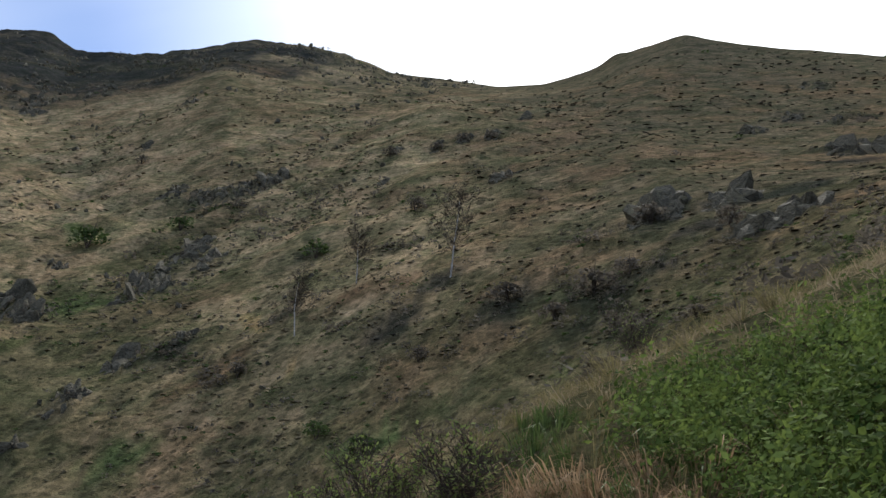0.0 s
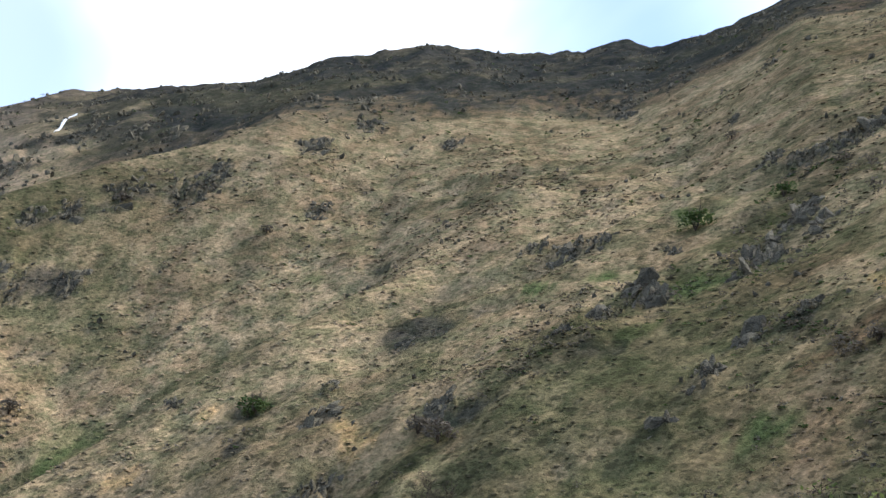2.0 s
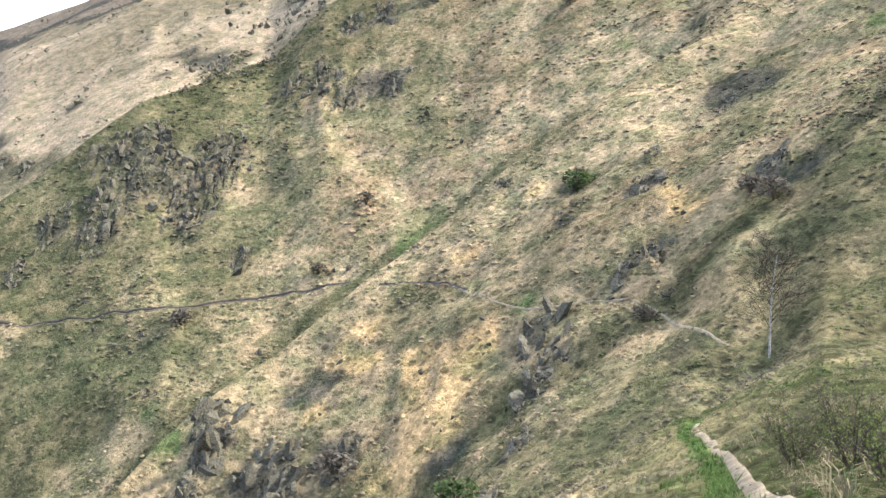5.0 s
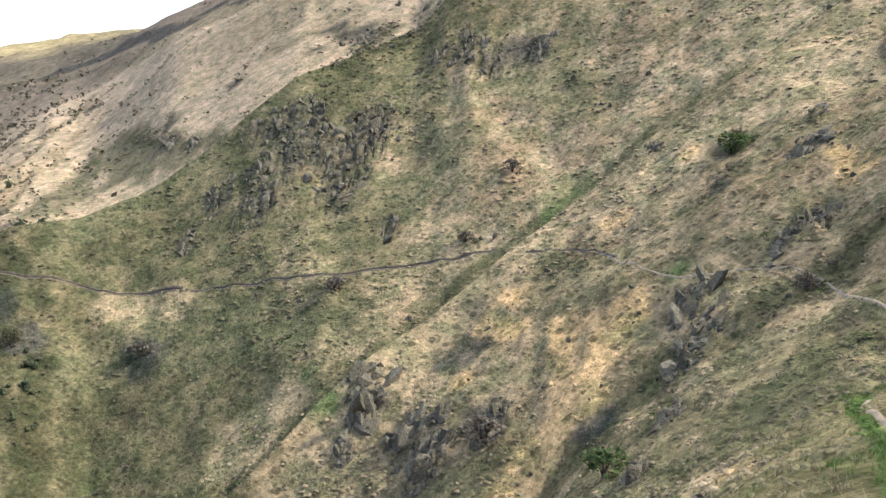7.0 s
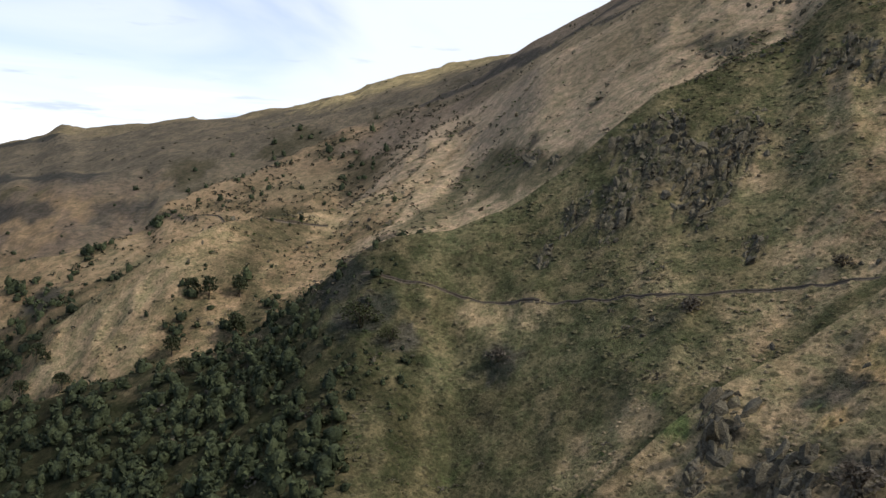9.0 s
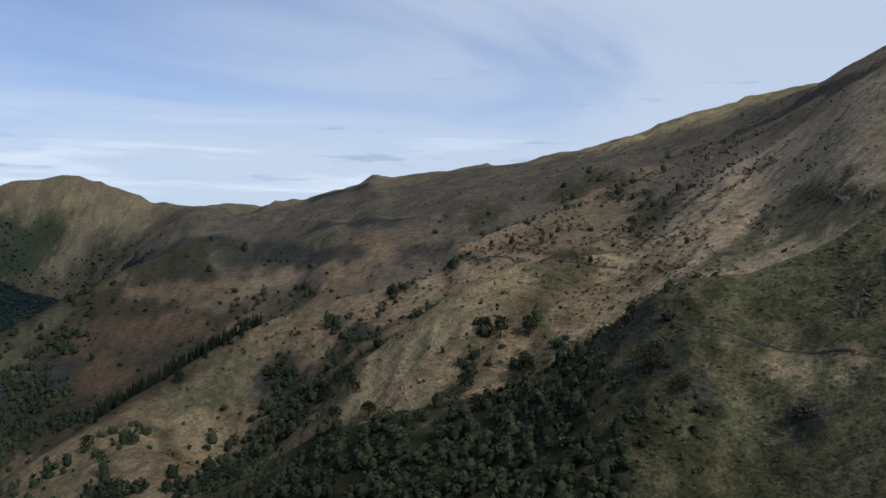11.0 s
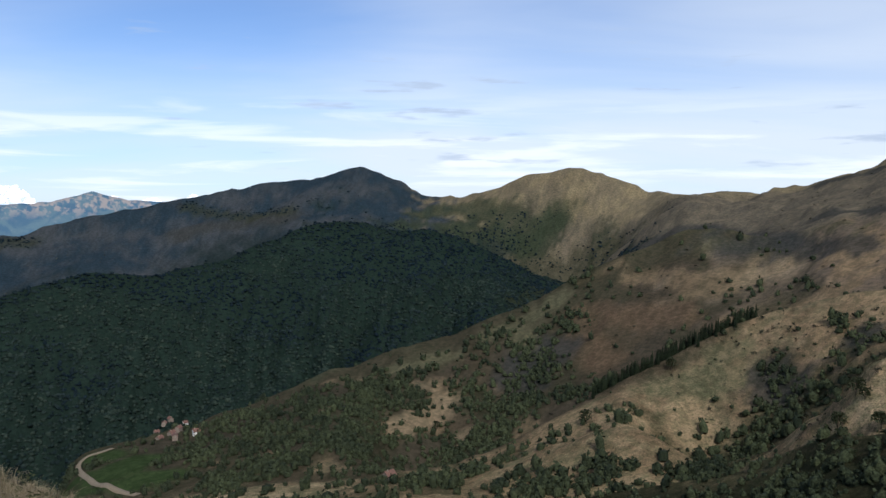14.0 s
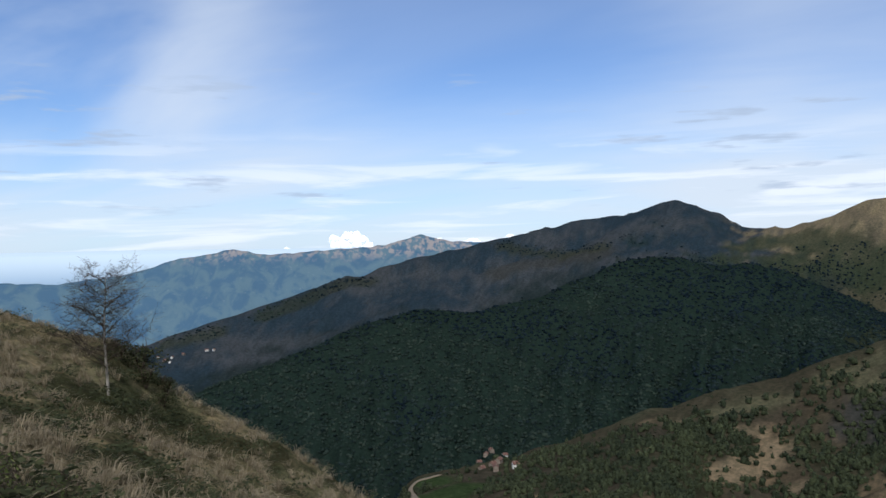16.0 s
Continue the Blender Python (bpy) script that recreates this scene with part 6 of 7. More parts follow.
def outcrop(x, y, size, seed):
    """Weathered slabs that break out of the slope along its beds, all leaning the same way."""
    r = random.Random(seed)
    dist = math.hypot(x, y)
    root = new("rock_outcrop")
    root.location = (x, y, ground_z(x, y))
    tagged(root, "weathered grey slate slabs breaking out of the grass slope", "rock", "rock outcrops")
    out = Vector((x, y, 0)).normalized()
    side = Vector((out.y, -out.x, 0))
    heading = math.atan2(out.x, -out.y)
    count = min(20 + int(size * 5), 44) if x < 0 else 34
    for k in range(count):
        # beds run up the slope, with blocks strung along them
        bed = r.choice((-0.6, -0.2, 0.2, 0.6)) + r.gauss(0, 0.18)
        along = r.uniform(-1.1, 1.1)
        p = side * (bed + 0.35 * along) * size * 1.2 + out * along * size * 1.5
        px, py = x + p.x, y + p.y
        s = min(max((1.15 if x > 0 else 1.0) * size, 0.006 * dist), (0.030 if x > 0 else 0.018) * dist if dist < 175 else (0.0125 if y > 4 * abs(x) else 0.0075) * dist) * (r.uniform(0.9, 1.4) if k < 5 else r.choice((0.3, 0.45, 0.6, 0.9)))
        ob = part("stone", r.choice(STONE_MESHES), None, root)
        ob.matrix_local = Matrix.LocRotScale((px - x, py - y, ground_z(px, py) - root.location.z - 0.40 * s),
                                             Euler((r.gauss(0.45, 0.3), r.gauss(-0.6, 0.35), heading + r.gauss(0.3, 0.5))),
                                             (s * r.uniform(0.35, 0.9), s * r.uniform(0.5, 1.0), s * (r.uniform(0.7, 1.5) if x < 0 else r.uniform(0.6, 1.2))))
    return root


for k, (x, y, size) in enumerate(ROCK):
    outcrop(x, y, size, 900 + k)


# ---- trees and bushes ----
def limbs(seed, height, girth, forks, spread, droop=0.0, levels=4, lean=(0.0, 0.0), clear=0.3, kids=5):
    """Stem, branches and twigs as tapered pieces: lists of (start, end, radius, radius, level)."""
    r = random.Random(seed)
    out = []

    ids = [0]

    def grow(p, d, length, rad, level, mark=0):
        n = 6 if level == 0 else 3 if level < 3 else 2
        pts = [p]
        for i in range(n):
            d = (d + Vector((r.gauss(0, 1), r.gauss(0, 1), r.gauss(0, 0.6))) * (0.05 if level == 0 else 0.16)).normalized()
            d = (d + Vector((0, 0, 0.10 - droop * level))).normalized()
            q = p + d * (length / n)
            a, b = rad * (1 - 0.75 * i / n), rad * (1 - 0.75 * (i + 1) / n)
            out.append((p, q, a, b, level, mark))
            p = q
            pts.append(p)
        if level >= levels:
            return
        count = kids * 3 if level == 0 else kids if level < 3 else 3
        for k in range(count):
            t = clear + (1 - clear) * (k + r.random()) / count if level == 0 else 0.2 + 0.8 * (k + r.random()) / count
            i = min(int(t * n), n - 1)
            s = pts[i].lerp(pts[i + 1], t * n - i)
            if level == 0 and forks == 1:
                ids[0] += 1
            child = ids[0] if level == 0 and forks == 1 else mark
            a = r.uniform(0, 6.283)
            axis = Vector((math.cos(a), math.sin(a), 0))
            if level:
                axis = (axis + Vector((r.gauss(0, 0.4), r.gauss(0, 0.4), r.gauss(0, 0.5)))).normalized()
            way2 = (d * (1.0 - spread) + axis * spread + Vector((0, 0, 0.35 if level == 0 else 0.12))).normalized()
            grow(s, way2, length * (r.uniform(0.34, 0.5) * (1.15 - 0.6 * t) if level == 0 else r.uniform(0.4, 0.62)), rad * (0.42 if level == 0 else 0.55) * (1.1 - 0.5 * t), level + 1, child)

    for f in range(forks):
        a = r.uniform(0, 6.283)
        tip = Vector((lean[0], lean[1], 1.0)) + Vector((math.cos(a), math.sin(a), 0)) * (0.0 if forks == 1 else spread * 0.9)
        grow(Vector((0, 0, -0.15)), tip.normalized(), height * (1 if forks == 1 else r.uniform(0.7, 1.0)), girth, 0, f if forks > 1 else 0)
    return out


def rods(pieces, sides=5, least=0.0):
    """Tapered rods from the pieces of limbs()."""
    v, f = [], []
    for p, q, a, b, level, _ in pieces:
        a, b = max(a, least), max(b, least)
        n = sides if level < 2 else 3
        d = (q - p).normalized()
        u = d.orthogonal().normalized()
        w = d.cross(u)
        s = len(v)
        for c, rad in ((p, a), (q, b)):
            for k in range(n):
                t = 6.2832 * k / n
                v.append(c + (u * math.cos(t) + w * math.sin(t)) * rad)
        f += [(s + k, s + (k + 1) % n, s + n + (k + 1) % n, s + n + k) for k in range(n)]
    return np.array([tuple(c) for c in v]), np.array(f)


def birch(x, y, height, seed, label, lean=(0.0, 0.0), least=0.006, clear=0.3, spread=0.62, kids=6):
    pieces = limbs(seed, height, height * 0.010 + 0.012, 1, spread, 0.02, 3, lean, clear, kids)
    tree = new("birch_tree")
    tree.location = (x, y, ground_z(x, y) - 0.05)
    tagged(tree, label, "tree", "birches on the slope")
    part("trunk", mesh_of("trunk", *rods([p for p in pieces if p[4] == 0], 8, least), BARK_MAT, True), None, tree, "pale birch trunk with dark marks")
    for k in sorted({p[5] for p in pieces if p[4] > 0}):
        part("limb", mesh_of("limb", *rods([p for p in pieces if p[4] > 0 and p[5] == k], 5, least * 0.6), TWIG_MAT), None, tree, "bare brown branch with fine twigs")
    return tree


BARE = "leafless silver birch with a pale trunk on the grass slope"
for k, (x, y, h) in enumerate(BIRCHES[:4]):
    birch(x, y, h * 1.05, 20 + k, BARE, ((0.10, 0.0), (0.0, 0.0), (-0.15, 0.05), (-0.16, 0.05))[k], 0.02 if k else 0.022)
birch(BIRCHES[4][0], BIRCHES[4][1], BIRCHES[4][2] * 0.86, 31, "small leafless birch standing alone on the tufted ridge", (0.03, 0.03), 0.0055, 0.26, 0.92, 9)


def bush(x, y, height, seed, green, dark=False):
    """A rounded shrub: several stems from the ground and a ragged crown."""
    r = random.Random(seed)
    root = new("bush")
    root.location = (x, y, ground_z(x, y))
    tagged(root, "dark olive juniper bush below the birch" if dark and x > 0 else "dark olive juniper bush at the edge of the wood" if dark else "fresh green bush on the hillside" if green else "grey-green leafless bush on the hillside", "bush", "hillside bushes")
    stems = limbs(seed, height * 0.8, 0.03 * height, 5, 0.45, 0.0, 1, (0, 0), 0.3, 2)
    for k in sorted({p[5] for p in stems}):
        part("stem", mesh_of("stem", *rods([p for p in stems if p[5] == k], 4, 0.02), TWIG_MAT), None, root)
    v, f = leafy(700 if dark else 230, 0.065 if dark else 0.13, seed, 0.75, 0.3, 0.55)
    v = v * height * 0.55 * np.array([1.15, 1.15, 1.0])
    part("foliage", mesh_of("foliage", v, f, JUNIPER_MAT if dark else BUSH_MAT if green else GREY_SHRUB_MAT), None, root)
    return root


for k, (x, y, h) in enumerate(BUSHES):
    bush(x, y, h, 400 + k, k in (0, 3, 12, 20, 23, 24, 36, 37), y < -10)


def round_tree(x, y, height, seed):
    """A small broadleaf tree with a short stem and an uneven crown."""
    root = new("broadleaf_tree")
    root.location = (x, y, ground_z(x, y))
    tagged(root, "small dark broadleaf tree standing apart on the tan spur", "tree", "lone trees on the spurs")
    stem = limbs(seed, height * 0.75, 0.03 * height, 1, 0.55, 0.0, 1, (0, 0), 0.35, 3)
    part("trunk", mesh_of("trunk", *rods(stem, 5, 0.06)), None, root).data.materials.append(TWIG_MAT)
    v, f = leafy(260, 0.15, seed, 1.1, 0.3, 1.15)
    part("crown", mesh_of("crown", v * height * 0.42, f, CROWN_MAT), None, root)
    return root


for k, (x, y, h) in enumerate(LONE_TREES):
    if h > 0:
        round_tree(x, y, min(h, 11.0), 500 + k)

# ---- the hamlet on the lower spur ----
ROOF_MAT = plain_material("clay_roof", (0.10, 0.055, 0.045), (0.17, 0.09, 0.07), 0.6)
WALL_MAT = plain_material("plastered_wall", (0.14, 0.115, 0.095), (0.27, 0.22, 0.18), 0.5)
WHITE_MAT = plain_material("white_wall", (0.66, 0.65, 0.62), (0.8, 0.79, 0.76), 0.5)
PANE_MAT = plain_material("dark_window", (0.02, 0.02, 0.025), (0.05, 0.05, 0.06), 0.8, 0.2)


def block(x0, y0, z0, x1, y1, z1):
    bm = bmesh.new()
    bmesh.ops.create_cube(bm, size=1.0)
    for v in bm.verts:
        v.co = (x0 + (v.co.x + 0.5) * (x1 - x0), y0 + (v.co.y + 0.5) * (y1 - y0), z0 + (v.co.z + 0.5) * (z1 - z0))
    return bm


def house(x, y, long, wide, tall, turn, white):
    root = new("house")
    root.matrix_world = pose(x, y, ground_z(x, y) - 0.5, 0, 0, turn)
    tagged(root, "white plastered farmhouse with a grey roof" if white else "old stone farmhouse with a reddish clay roof", "house", "hamlet houses")
    a, b = long / 2, wide / 2
    bm = block(-a, -b, 0, a, b, tall)
    for s in (-1, 1):           # gables
        g = [bm.verts.new(p) for p in ((s * a, -b, tall), (s * a, b, tall), (s * a, 0, tall + b * 0.75))]
        bm.faces.new(g)
    part("wall", bm, WHITE_MAT if white else WALL_MAT, root)
    bm = bmesh.new()
    for s in (-1, 1):
        top, low = tall + b * 0.75 + 0.25, tall - 0.3
        rows = [[(e * (a + 0.5), s * w, h + t) for e in (-1, 1) for w, h in ((0, top), (b + 0.55, low))] for t in (0.0, 0.22)]
        q = [[bm.verts.new(p) for p in row] for row in rows]
        for k in (0, 1):
            bm.faces.new([q[k][i] for i in (0, 1, 3, 2)])
        for i, j in ((0, 1), (1, 3), (3, 2), (2, 0)):
            bm.faces.new([q[0][i], q[0][j], q[1][j], q[1][i]])
    part("roof", bm, ROOF_MAT, root)
    part("chimney", block(a * 0.4, 0.3, tall + b * 0.3, a * 0.4 + 0.8, 1.1, tall + b * 0.75 + 1.1), WALL_MAT, root)
    for s in (-1, 1):
        for k in range(3):
            for floor in range(2 if tall > 5 else 1):
                c = -a + (k + 0.5) * long / 3
                window = part("window", block(c - 0.55, s * b - 0.05, 1.0 + floor * 2.7, c + 0.55, s * b + 0.05, 2.5 + floor * 2.7), WALL_MAT, root)
                part("pane", block(c - 0.43, s * b - 0.08, 1.12 + floor * 2.7, c + 0.43, s * b + 0.08, 2.38 + floor * 2.7), PANE_MAT, window, "dark window glass")
    return root


for k, (x, y) in enumerate(FAR_HOUSES):
    house(x, y, 6 + k % 3, 4.5, 4.0, k * 37 % 180, k % 3 != 1)
for k, (x, y) in enumerate(HOUSES):
    house(x, y, 7 + (k * 5) % 5, 5.5 + k % 2, 3.2 if k % 3 == 2 else 5.2, (15, 70, 35, 100, 50, 20, 80, 0, 40)[k % 9], k in (5, 7))

# ---- snow left in a gully under the crest ----
SNOW_MAT = plain_material("old_snow", (0.72, 0.74, 0.77), (0.86, 0.87, 0.88), 0.3, 0.6)
line = smooth_line(SNOW, 2.0)
rows = []
for i, p in enumerate(line):
    w = 2.2 + 2.4 * abs(noise.noise((i * 0.35, 0.0, 1.0))) - (1.8 if i in (0, len(line) - 1) else 0)
    rows += [(p[0] + dx * w, p[1] - dx * w * 0.9, ground_z(p[0] + dx * w, p[1] - dx * w * 0.9) + (0.9 if dx == 0 else 0.15)) for dx in (-1, -0.5, 0, 0.5, 1)]
faces = [(i * 5 + j, i * 5 + j + 1, i * 5 + j + 6, i * 5 + j + 5) for i in range(len(line) - 1) for j in range(4)]
tagged(part("snow_patch", mesh_of("snow_patch", rows, faces, SNOW_MAT, True), None), "last strip of white snow in a dark rocky gully", "snow")

# ---- the slope at the feet ----
BILBERRY_MAT = leaf_material("bilberry_leaves", (0.012, 0.030, 0.007), (0.195, 0.255, 0.065), 3.4, 0.95, 0.45, 0.35)
DRY_MAT = leaf_material("dry_grass", (0.13, 0.10, 0.062), (0.38, 0.31, 0.20), 1.5, 0.8, 0.7)
STRAW_MAT = leaf_material("straw", (0.12, 0.10, 0.06), (0.40, 0.33, 0.225), 1.2, 0.8, 0.7)
RIDGE_MAT = leaf_material("juniper_heather", (0.026, 0.034, 0.017), (0.085, 0.092, 0.045), 0.8)
YOUNG_MAT = leaf_material("young_leaves", (0.07, 0.10, 0.028), (0.24, 0.28, 0.09), 1.0, 0.8, 0.7, 0.45)
BANK_MAT = leaf_material("bank_grass", (0.075, 0.07, 0.03), (0.26, 0.22, 0.11), 1.4, 0.85, 0.6)
FRESH_MAT = leaf_material("fresh_grass", (0.034, 0.062, 0.016), (0.115, 0.155, 0.050), 1.0, 0.7, 0.7)


def tuft(count, seed, spread=0.5, width=0.016, fall=0.6):
    """A tussock 1 high: bent blades from one root."""
    r = np.random.default_rng(seed)
    a = r.random(count) * 6.283
    root = np.stack([np.cos(a), np.sin(a)], 1) * (r.random(count) ** 0.5 * 0.16)[:, None]
    out = np.stack([np.cos(a), np.sin(a)], 1) * (spread * r.random(count) ** 0.7)[:, None] + r.normal(0, 0.08, (count, 2))
    h = r.uniform(0.5, 1.0, count)
    side = np.stack([-np.sin(a), np.cos(a)], 1) * width
    v = np.zeros((count, 6, 3))
    mid, tip = root + out * 0.4, root + out * (1 + 0.6 * fall)
    v[:, 0, :2], v[:, 1, :2] = root - side, root + side
    v[:, 2, :2], v[:, 3, :2] = mid + side * 0.8, mid - side * 0.8
    v[:, 4, :2], v[:, 5, :2] = tip + side * 0.15, tip - side * 0.15
    v[:, 2:4, 2] = (h * 0.75)[:, None]
    v[:, 4:6, 2] = (h * (1.0 - fall * r.uniform(0.1, 0.7, count)))[:, None]
    k = (np.arange(count) * 6)[:, None]
    f = np.concatenate([k + np.array([[0, 1, 2, 3]]), k + np.array([[3, 2, 4, 5]])])
    return v.reshape(-1, 3), f


def sprigs(shoots, leaves, leaf, seed):
    """A cushion of radius 1: shoots that end in rosettes of small leaves turned to the light."""
    r = np.random.default_rng(seed)
    d = r.normal(0, 1, (shoots, 3))
    d[:, 2] = np.abs(d[:, 2]) * 0.8 + 0.1
    d /= np.linalg.norm(d, axis=1)[:, None]
    tip = d * r.uniform(0.6, 1.05, shoots)[:, None] * np.array([1.0, 1.0, 0.75])
    c = np.repeat(tip, leaves, 0) + r.normal(0, 0.11, (shoots * leaves, 3))
    n = np.repeat(d, leaves, 0) * 0.6 + np.array([0, 0, 0.6]) + r.normal(0, 0.45, c.shape)
    n /= np.linalg.norm(n, axis=1)[:, None]
    u = np.cross(n, r.normal(0, 1, c.shape))
    u /= np.linalg.norm(u, axis=1)[:, None]
    w = np.cross(n, u)
    size = leaf * r.uniform(0.6, 1.3, len(c))[:, None]
    quad = np.stack([c - u * size, c + w * size * 0.55, c + u * size, c - w * size * 0.55], 1)
    return quad.reshape(-1, 3), np.arange(len(c) * 4).reshape(-1, 4)


tufts = [tuft(13, 300 + k, 0.5, 0.022) for k in range(6)]
thin = [tuft(12, 320 + k, 0.8, 0.012, 0.9) for k in range(5)]

# a mat of bilberry on the bank
bilberry_at = between(AZ + 6.0 * fbm(GX, GY, 3.0, 3, 851), -40, -18.5, 2.5) * between(GR, 2.4, 7.2, 1.2) * np.clip(0.75 + 0.9 * fbm(GX, GY, 2.0, 3, 850), 0, 1)
x, y, z = sample(bilberry_at, 620, 0.6)
mound = [sprigs(15, 12, 0.052, 340 + k) for k in range(7)]
tagged(stamp("bilberry", mound, x, y, z - 0.02, RNG.uniform(0.16, 0.34, len(x)) * RNG.choice([0.8, 1.0, 1.5], len(x)), BILBERRY_MAT, (0.8, 1.6)),
       "dense mat of glossy green bilberry on the bank", "shrub", kind="stuff")

trod = ways([(0.16, NEAR_PATH)], 0.0)
bank_side = between(AZ, -40, 75, 4) * between(GR, 2.2, 45, 3) * (1 - trod)
ridge_side = between(AZ, 158, 206, 5) * between(GR, 3.5, 50, 3)
x, y, z = sample((bank_side * (1 - 0.95 * np.clip(bilberry_at, 0, 1)) + 0.2 * bilberry_at) * wild * (1 - 0.8 * green_at) * (1 + 0.8 * between(AZ, -32, 8, 5) * between(GR, 7, 40, 3)), 1900, 1.35)
tagged(stamp("dry_grass", thin, x, y, z - 0.03, RNG.uniform(0.18, 0.42, len(x)), DRY_MAT, (0.4, 0.85), 0.4),
       "bleached dry grass lying in tussocks on the bank", "grass", kind="stuff")
x, y, z = sample(ridge_side * (wild ** 2 + 0.03), 2100, 0.9)
tagged(stamp("straw_tufts", [tuft(24, 390 + k, 0.75, 0.016, 0.7) for k in range(6)], x, y, z - 0.03, RNG.uniform(0.3, 0.62, len(x)), STRAW_MAT, (0.6, 1.0), 0.2),
       "pale straw tussocks on the near ridge", "grass", kind="stuff")
x, y, z = sample(between(AZ, 4, 84, 6) * between(GR, 9, 62, 6) * (0.25 + wild) * (1 - 0.9 * green_at) * (1 - trod), 2200, 1.25)
blades = [tuft(13, 380 + k, 0.7, 0.020, 0.8) for k in range(6)]
tagged(stamp("slope_grass", blades, x, y, z - 0.03, RNG.uniform(0.2, 0.5, len(x)), BLADE_MAT, (0.5, 1.0), 0.3),
       "tan and olive grass tussocks on the slope by the path", "grass", kind="stuff")
x, y, z = sample(bank_side * (1 - bilberry_at) * np.clip(0.3 - 0.3 * wild + 4.0 * green_at, 0, 5), 2000, 1.3)
tagged(stamp("fresh_grass", tufts, x, y, z - 0.03, RNG.uniform(0.12, 0.3, len(x)), FRESH_MAT, (0.7, 1.1), 0.2),
       "fresh green grass along the footpath and the bank", "grass", kind="stuff")
x, y, z = sample(ridge_side * np.clip(1.2 - 1.3 * wild, 0, 1), 1300, 0.95)
tagged(stamp("ridge_heather", [leafy(50, 0.10, 360 + k, 0.6, 0.3, 0.3) for k in range(4)], x, y, z - 0.03, RNG.uniform(0.25, 0.75, len(x)), RIDGE_MAT, (0.6, 1.0)),
       "dark heather and juniper cushions on the near ridge", "heather", kind="stuff")


TAWNY_MAT = leaf_material("tawny_grass", (0.15, 0.095, 0.055), (0.42, 0.30, 0.18), 2.0, 0.85, 0.7)
clump_at = between(AZ + 5.0 * fbm(GX, GY, 1.5, 3, 890), -17.5, -4.0, 3) * between(GR, 2.6, 5.6, 0.8)
x, y, z = sample(clump_at, 260, 0.6)
tagged(stamp("tawny_grass", [tuft(26, 410 + k, 0.9, 0.009, 1.1) for k in range(5)], x, y, z - 0.03, RNG.uniform(0.3, 0.52, len(x)), TAWNY_MAT, (0.5, 0.9), 0.4),
       "tawny dead grass flopping over beside the bilberry", "grass", kind="stuff")
verge_at = between(AZ + 5.0 * fbm(GX, GY, 1.5, 3, 893), -20, -6, 3) * between(GR, 4.5, 7.5, 1.0) * (1 - bilberry_at)
x, y, z = sample(verge_at, 55, 0.8)
tagged(stamp("bank_grass", [tuft(20, 420 + k, 0.6, 0.012, 0.8) for k in range(5)], x, y, z - 0.03, RNG.uniform(0.2, 0.45, len(x)), FRESH_MAT, (0.6, 1.0), 0.3),
       "yellow-green young grass along the edge of the bank", "grass", kind="stuff")


tussock_at = between(AZ, -26, 30, 5) * between(GR, 5, 20, 2) * (1 - np.clip(bilberry_at, 0, 1))
x, y, z = sample(tussock_at * (0.2 + wild), 420, 1.0)
tagged(stamp("bank_tussock", [tuft(26, 430 + k, 0.85, 0.009, 0.9) for k in range(5)], x, y, z - 0.03, RNG.uniform(0.25, 0.5, len(x)), BANK_MAT, (0.5, 0.9), 0.3),
       "olive and tawny grass tussocks on the bank", "grass", kind="stuff")


def twiggy_bush(bearing, dist, height, seed, leaves, label):
    """A thin many-stemmed bush with sparse young leaves."""
    a = radians(bearing)
    x, y = -math.sin(a) * dist, math.cos(a) * dist
    root = new("twiggy_bush")
    root.location = (x, y, ground_z(x, y) - 0.03)
    tagged(root, label, "bush", "twiggy bushes by the bank")
    pieces = limbs(seed, height, 0.009 * height + 0.005, 9, 0.8, 0.0, 2, (0, 0), 0.2, 4)
    for k in sorted({p[5] for p in pieces}):
        part("stem", mesh_of("stem", *rods([p for p in pieces if p[5] == k], 3, 0.003), TWIG_MAT), None, root, "dark bare forked stem")
    r = random.Random(seed)
    v, f = [], []
    tips = [p for p in pieces if p[4] >= 1]
    for _ in range(int(leaves * 1.2)):
        p = r.choice(tips)
        c = p[0].lerp(p[1], r.random()) + Vector((r.gauss(0, 1), r.gauss(0, 1), r.gauss(0, 1))) * 0.02
        u = Vector((r.gauss(0, 1), r.gauss(0, 1), r.gauss(0, 1))).normalized()
        w = u.orthogonal().normalized()
        s = r.uniform(0.013, 0.027)
        k = len(v)
        v += [c - u * s, c + w * s * 0.55, c + u * s, c - w * s * 0.55]
        f.append((k, k + 1, k + 2, k + 3))
    if leaves:
        part("foliage", mesh_of("foliage", [tuple(q) for q in v], f, YOUNG_MAT), None, root, "sparse yellow-green young leaves")
    return root


LEAFY = "thin dark-stemmed bush with young yellow-green leaves"
for bearing, dist, height, seed, leaves in ((-2.5, 6.5, 0.95, 610, 500), (2.5, 7.2, 0.8, 611, 700), (7.0, 8.0, 0.7, 612, 500), (14.5, 7.5, 0.95, 613, 900),
                                            (19.5, 7.0, 1.0, 614, 900), (23.0, 8.5, 0.9, 615, 700), (30.0, 9.0, 0.8, 616, 600), (33.5, 8.0, 0.9, 617, 600), (-14.0, 14.0, 1.2, 618, 400), (36.0, 12.0, 1.2, 622, 600), (39.0, 15.0, 1.2, 623, 500)):
    twiggy_bush(bearing, dist, height, seed, leaves, LEAFY)
for bearing, dist, height, seed, leaves in ((199.0, 9.0, 0.8, 619, 500), (196.0, 10.0, 0.7, 620, 400), (193.0, 9.0, 0.6, 621, 300)):
    twiggy_bush(bearing, dist, height, seed, leaves, "dark twiggy bush among the straw tussocks")

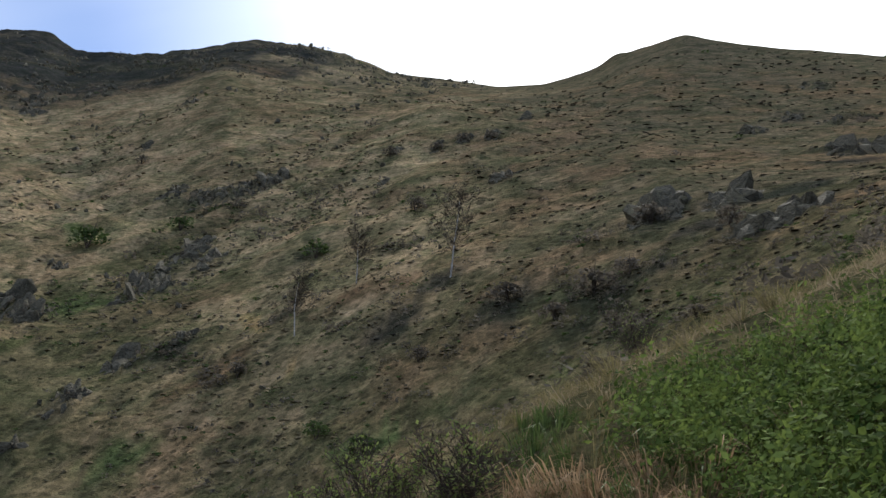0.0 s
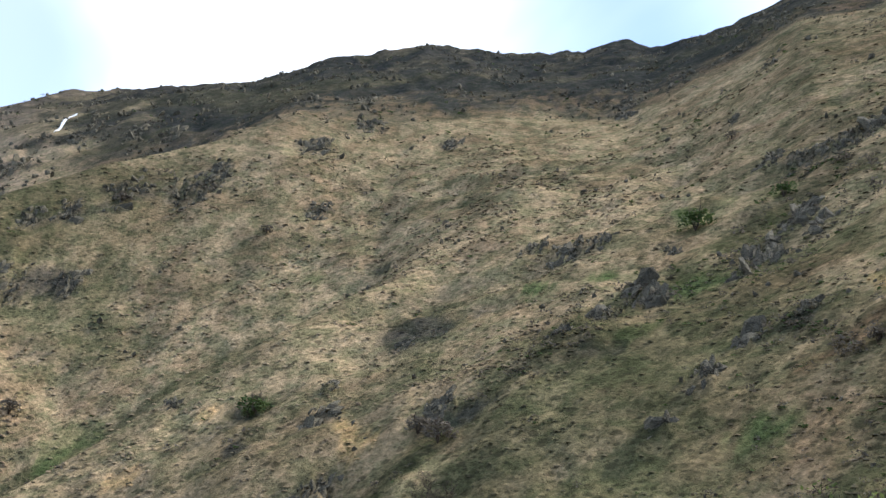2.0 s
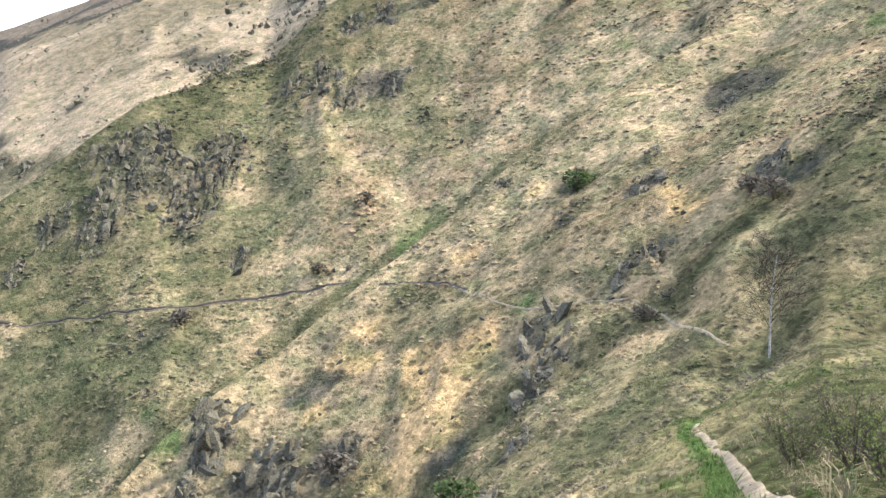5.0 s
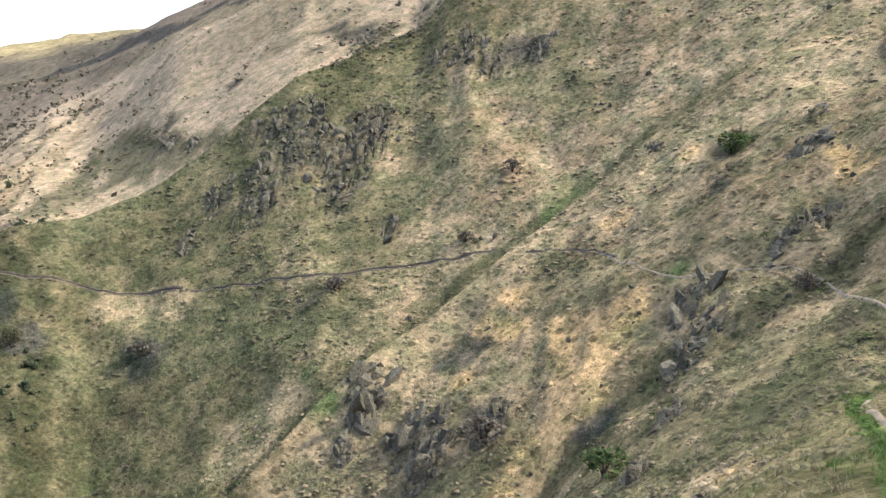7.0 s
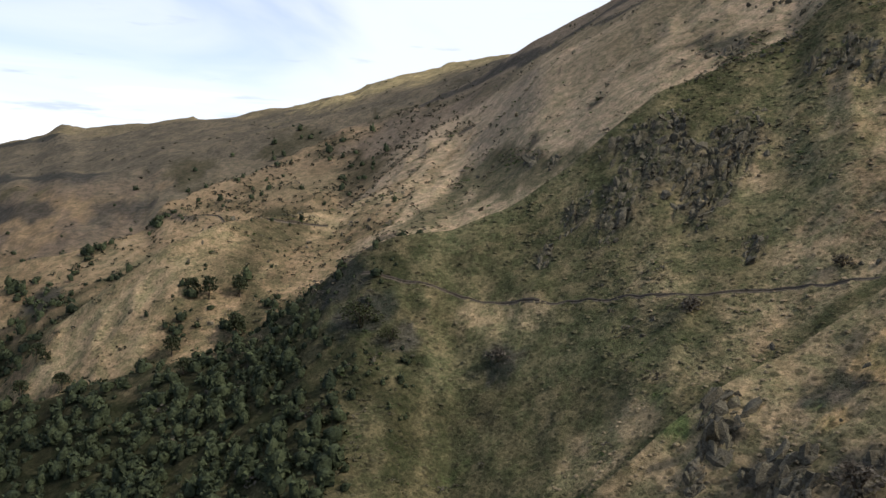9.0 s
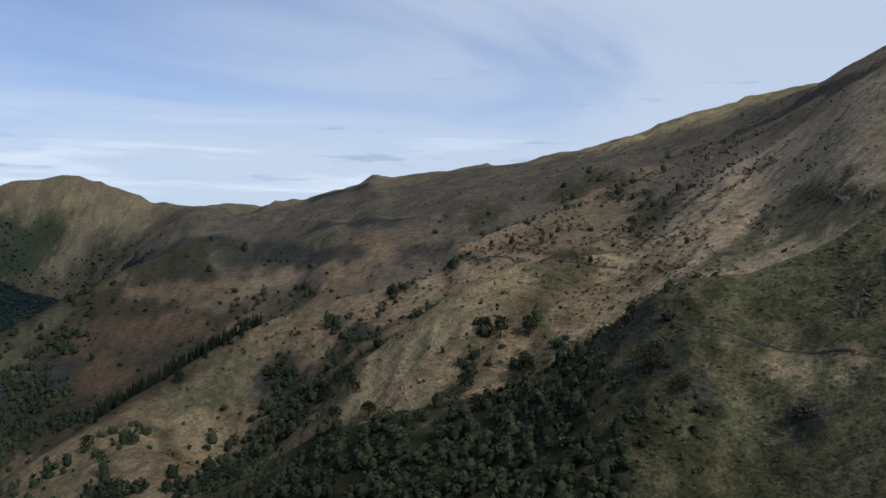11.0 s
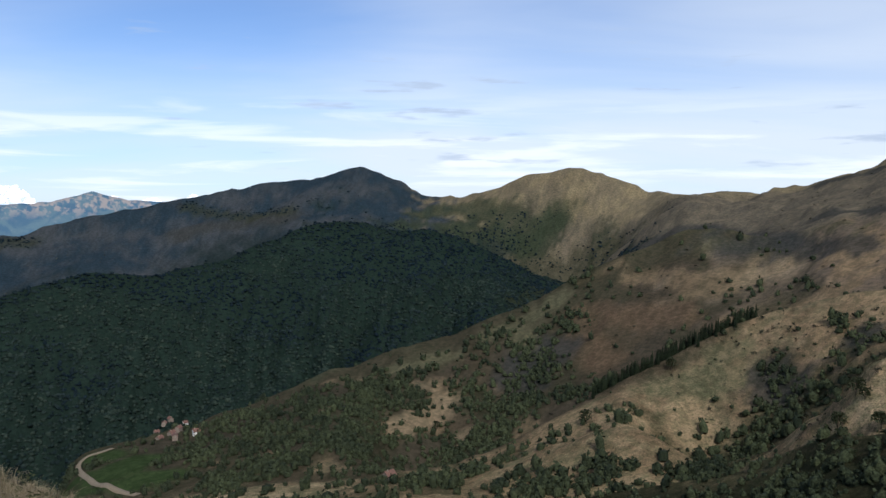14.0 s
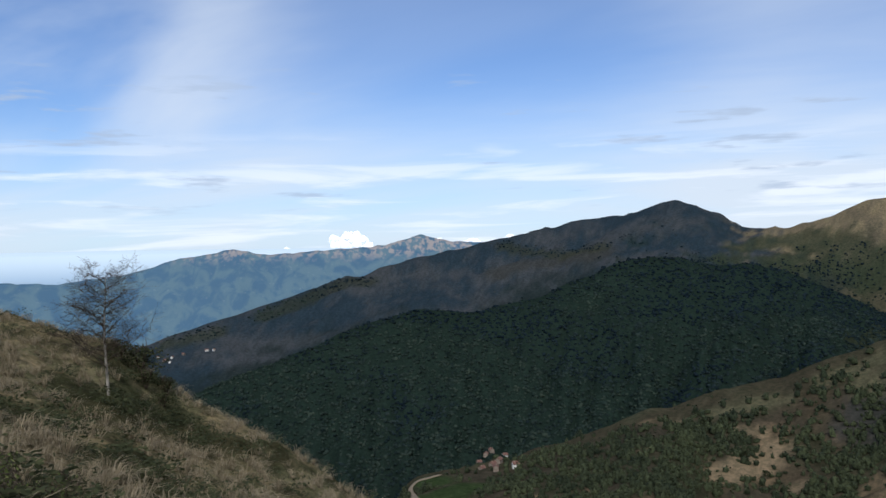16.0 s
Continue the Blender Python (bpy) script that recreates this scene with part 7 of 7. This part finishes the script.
# ---- the far range, the plain behind it and the cloud over it ----
RANGE = [
    (162.5, 4300, -66.1, 0), (166.3, 4300, -32.1, 0), (170.2, 4250, -20.8, 0), (172.4, 4200, 19.5, 0), (174.9,
    4200, -34.3, 0), (179.5, 4200, -56.2, 0), (182.6, 4250, -72.1, 0), (185.0, 4250, -40.0, 0), (187.0, 4300,
    -65.5, 0), (189.1, 4350, -90.6, 0), (191.9, 4400, -158.8, 0), (195.9, 4300, -184.7, 0), (199.0, 4300, -175.0,
    0), (208.0, 4300, -174.9, 0),]


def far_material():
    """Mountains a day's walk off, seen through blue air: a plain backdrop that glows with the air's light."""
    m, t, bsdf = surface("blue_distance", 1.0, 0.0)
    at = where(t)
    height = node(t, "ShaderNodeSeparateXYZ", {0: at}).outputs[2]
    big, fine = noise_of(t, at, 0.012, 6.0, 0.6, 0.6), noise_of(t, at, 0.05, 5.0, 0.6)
    # both slope tones already hold the blue of the haze
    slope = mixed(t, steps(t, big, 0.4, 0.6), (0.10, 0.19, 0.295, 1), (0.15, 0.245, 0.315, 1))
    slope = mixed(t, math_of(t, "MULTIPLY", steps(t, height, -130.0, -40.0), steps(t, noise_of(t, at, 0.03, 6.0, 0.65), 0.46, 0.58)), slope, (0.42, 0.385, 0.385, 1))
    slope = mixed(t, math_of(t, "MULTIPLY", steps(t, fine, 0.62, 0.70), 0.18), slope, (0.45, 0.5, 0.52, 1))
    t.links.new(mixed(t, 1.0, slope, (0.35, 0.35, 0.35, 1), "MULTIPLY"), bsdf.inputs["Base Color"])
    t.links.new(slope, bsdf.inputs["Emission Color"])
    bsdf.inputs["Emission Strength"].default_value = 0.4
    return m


def far_range(name, line, low, material, label, push=0.0, rough=1.0):
    """A mountain chain with its own relief, from the foot up to the crest."""
    az = np.arange(line[0][0], line[-1][0], 0.12)
    a = np.array(line, float)
    r, top = np.interp(az, a[:, 0], a[:, 1]) + push, np.interp(az, a[:, 0], a[:, 2])
    rows = []
    for i in range(26):
        f = i / 25
        rr = r - 420 * (1 - f)
        x, y = -np.sin(np.radians(az)) * rr, np.cos(np.radians(az)) * rr
        z = low + (top - low) * f
        z = z + rough * ((16 + 30 * math.sin(math.pi * f)) * fbm(x, y, 160.0, 5, 910, 0.6) * (0.35 + 0.65 * math.sin(math.pi * f)) + 5 * vnoise(x / 38, y / 38, 930))
        rows.append(np.stack([x, y, z], 1))
    x, y = -np.sin(np.radians(az)) * (r + 250), np.cos(np.radians(az)) * (r + 250)
    rows.append(np.stack([x, y, np.full(len(az), low)], 1))
    m = len(az)
    f = [(i * m + j, i * m + j + 1, (i + 1) * m + j + 1, (i + 1) * m + j) for i in range(26) for j in range(m - 1)]
    ob = part(name, mesh_of(name, np.concatenate(rows), f, material, True), None)
    return tagged(ob, label, "mountains", kind="structure")


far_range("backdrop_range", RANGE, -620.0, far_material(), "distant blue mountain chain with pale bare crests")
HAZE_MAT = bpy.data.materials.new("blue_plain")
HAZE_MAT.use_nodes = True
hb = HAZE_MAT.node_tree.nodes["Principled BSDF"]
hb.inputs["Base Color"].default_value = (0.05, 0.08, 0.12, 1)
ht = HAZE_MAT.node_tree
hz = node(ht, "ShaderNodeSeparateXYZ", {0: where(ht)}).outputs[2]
# haze painted as emission, from deep blue up to near white
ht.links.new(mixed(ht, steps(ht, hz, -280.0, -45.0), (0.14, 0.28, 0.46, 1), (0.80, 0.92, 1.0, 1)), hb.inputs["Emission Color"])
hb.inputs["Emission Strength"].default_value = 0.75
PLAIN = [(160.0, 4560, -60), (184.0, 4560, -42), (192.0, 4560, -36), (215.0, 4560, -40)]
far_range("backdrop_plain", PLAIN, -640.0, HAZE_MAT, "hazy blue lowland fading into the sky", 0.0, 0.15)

CLOUD_MAT = bpy.data.materials.new("cloud")
CLOUD_MAT.use_nodes = True
cb = CLOUD_MAT.node_tree.nodes["Principled BSDF"]
cb.inputs["Base Color"].default_value = (0.9, 0.9, 0.9, 1)
cb.inputs["Roughness"].default_value = 1.0
cb.inputs["Specular IOR Level"].default_value = 0.0
# a weak glow added to lift the cloud's unlit side
cb.inputs["Emission Color"].default_value = (0.75, 0.80, 0.88, 1)
cb.inputs["Emission Strength"].default_value = 0.32


def cumulus(bearing, wide, tall, base, seed):
    """A heaped cloud: a billowing body built from many rounded heads."""
    r = random.Random(seed)
    a = radians(bearing)
    bm = bmesh.new()
    for _ in range(46):
        u = max(-0.6, min(0.6, r.gauss(0, 0.32)))
        h = max(0.0, 1 - u * u * 1.6) * r.random() ** 0.7
        s = (0.18 + 0.14 * r.random()) * max(tall, 0.55 * wide) * (1.15 - 0.5 * h)
        c = Vector((u * wide, r.uniform(-40, 40), base + h * tall))
        bmesh.ops.create_icosphere(bm, subdivisions=2, radius=s, matrix=Matrix.Translation(c))
    for v in bm.verts:
        v.co += Vector((noise.noise(v.co * 0.06), noise.noise(v.co * 0.06 + Vector((9, 0, 0))), noise.noise(v.co * 0.06 + Vector((0, 7, 0))))) * tall * 0.10
    for f in bm.faces:
        f.smooth = True
    ob = part("cloud", bm, CLOUD_MAT)
    ob.matrix_world = pose(-math.sin(a) * 4640, math.cos(a) * 4640, 0, 0, 0, bearing)
    return tagged(ob, "bright white heap cloud standing behind the distant range", "cloud", "heap clouds")


cumulus(177.4, 190, 120, -85, 1)
for bearing, wide, tall, base in ((171.2, 60, 34, -38), (168.8, 70, 26, -38), (166.2, 50, 30, -20), (181.5, 40, 20, -60), (173.9, 40, 18, -40)):
    cumulus(bearing, wide, tall, base, int(bearing))
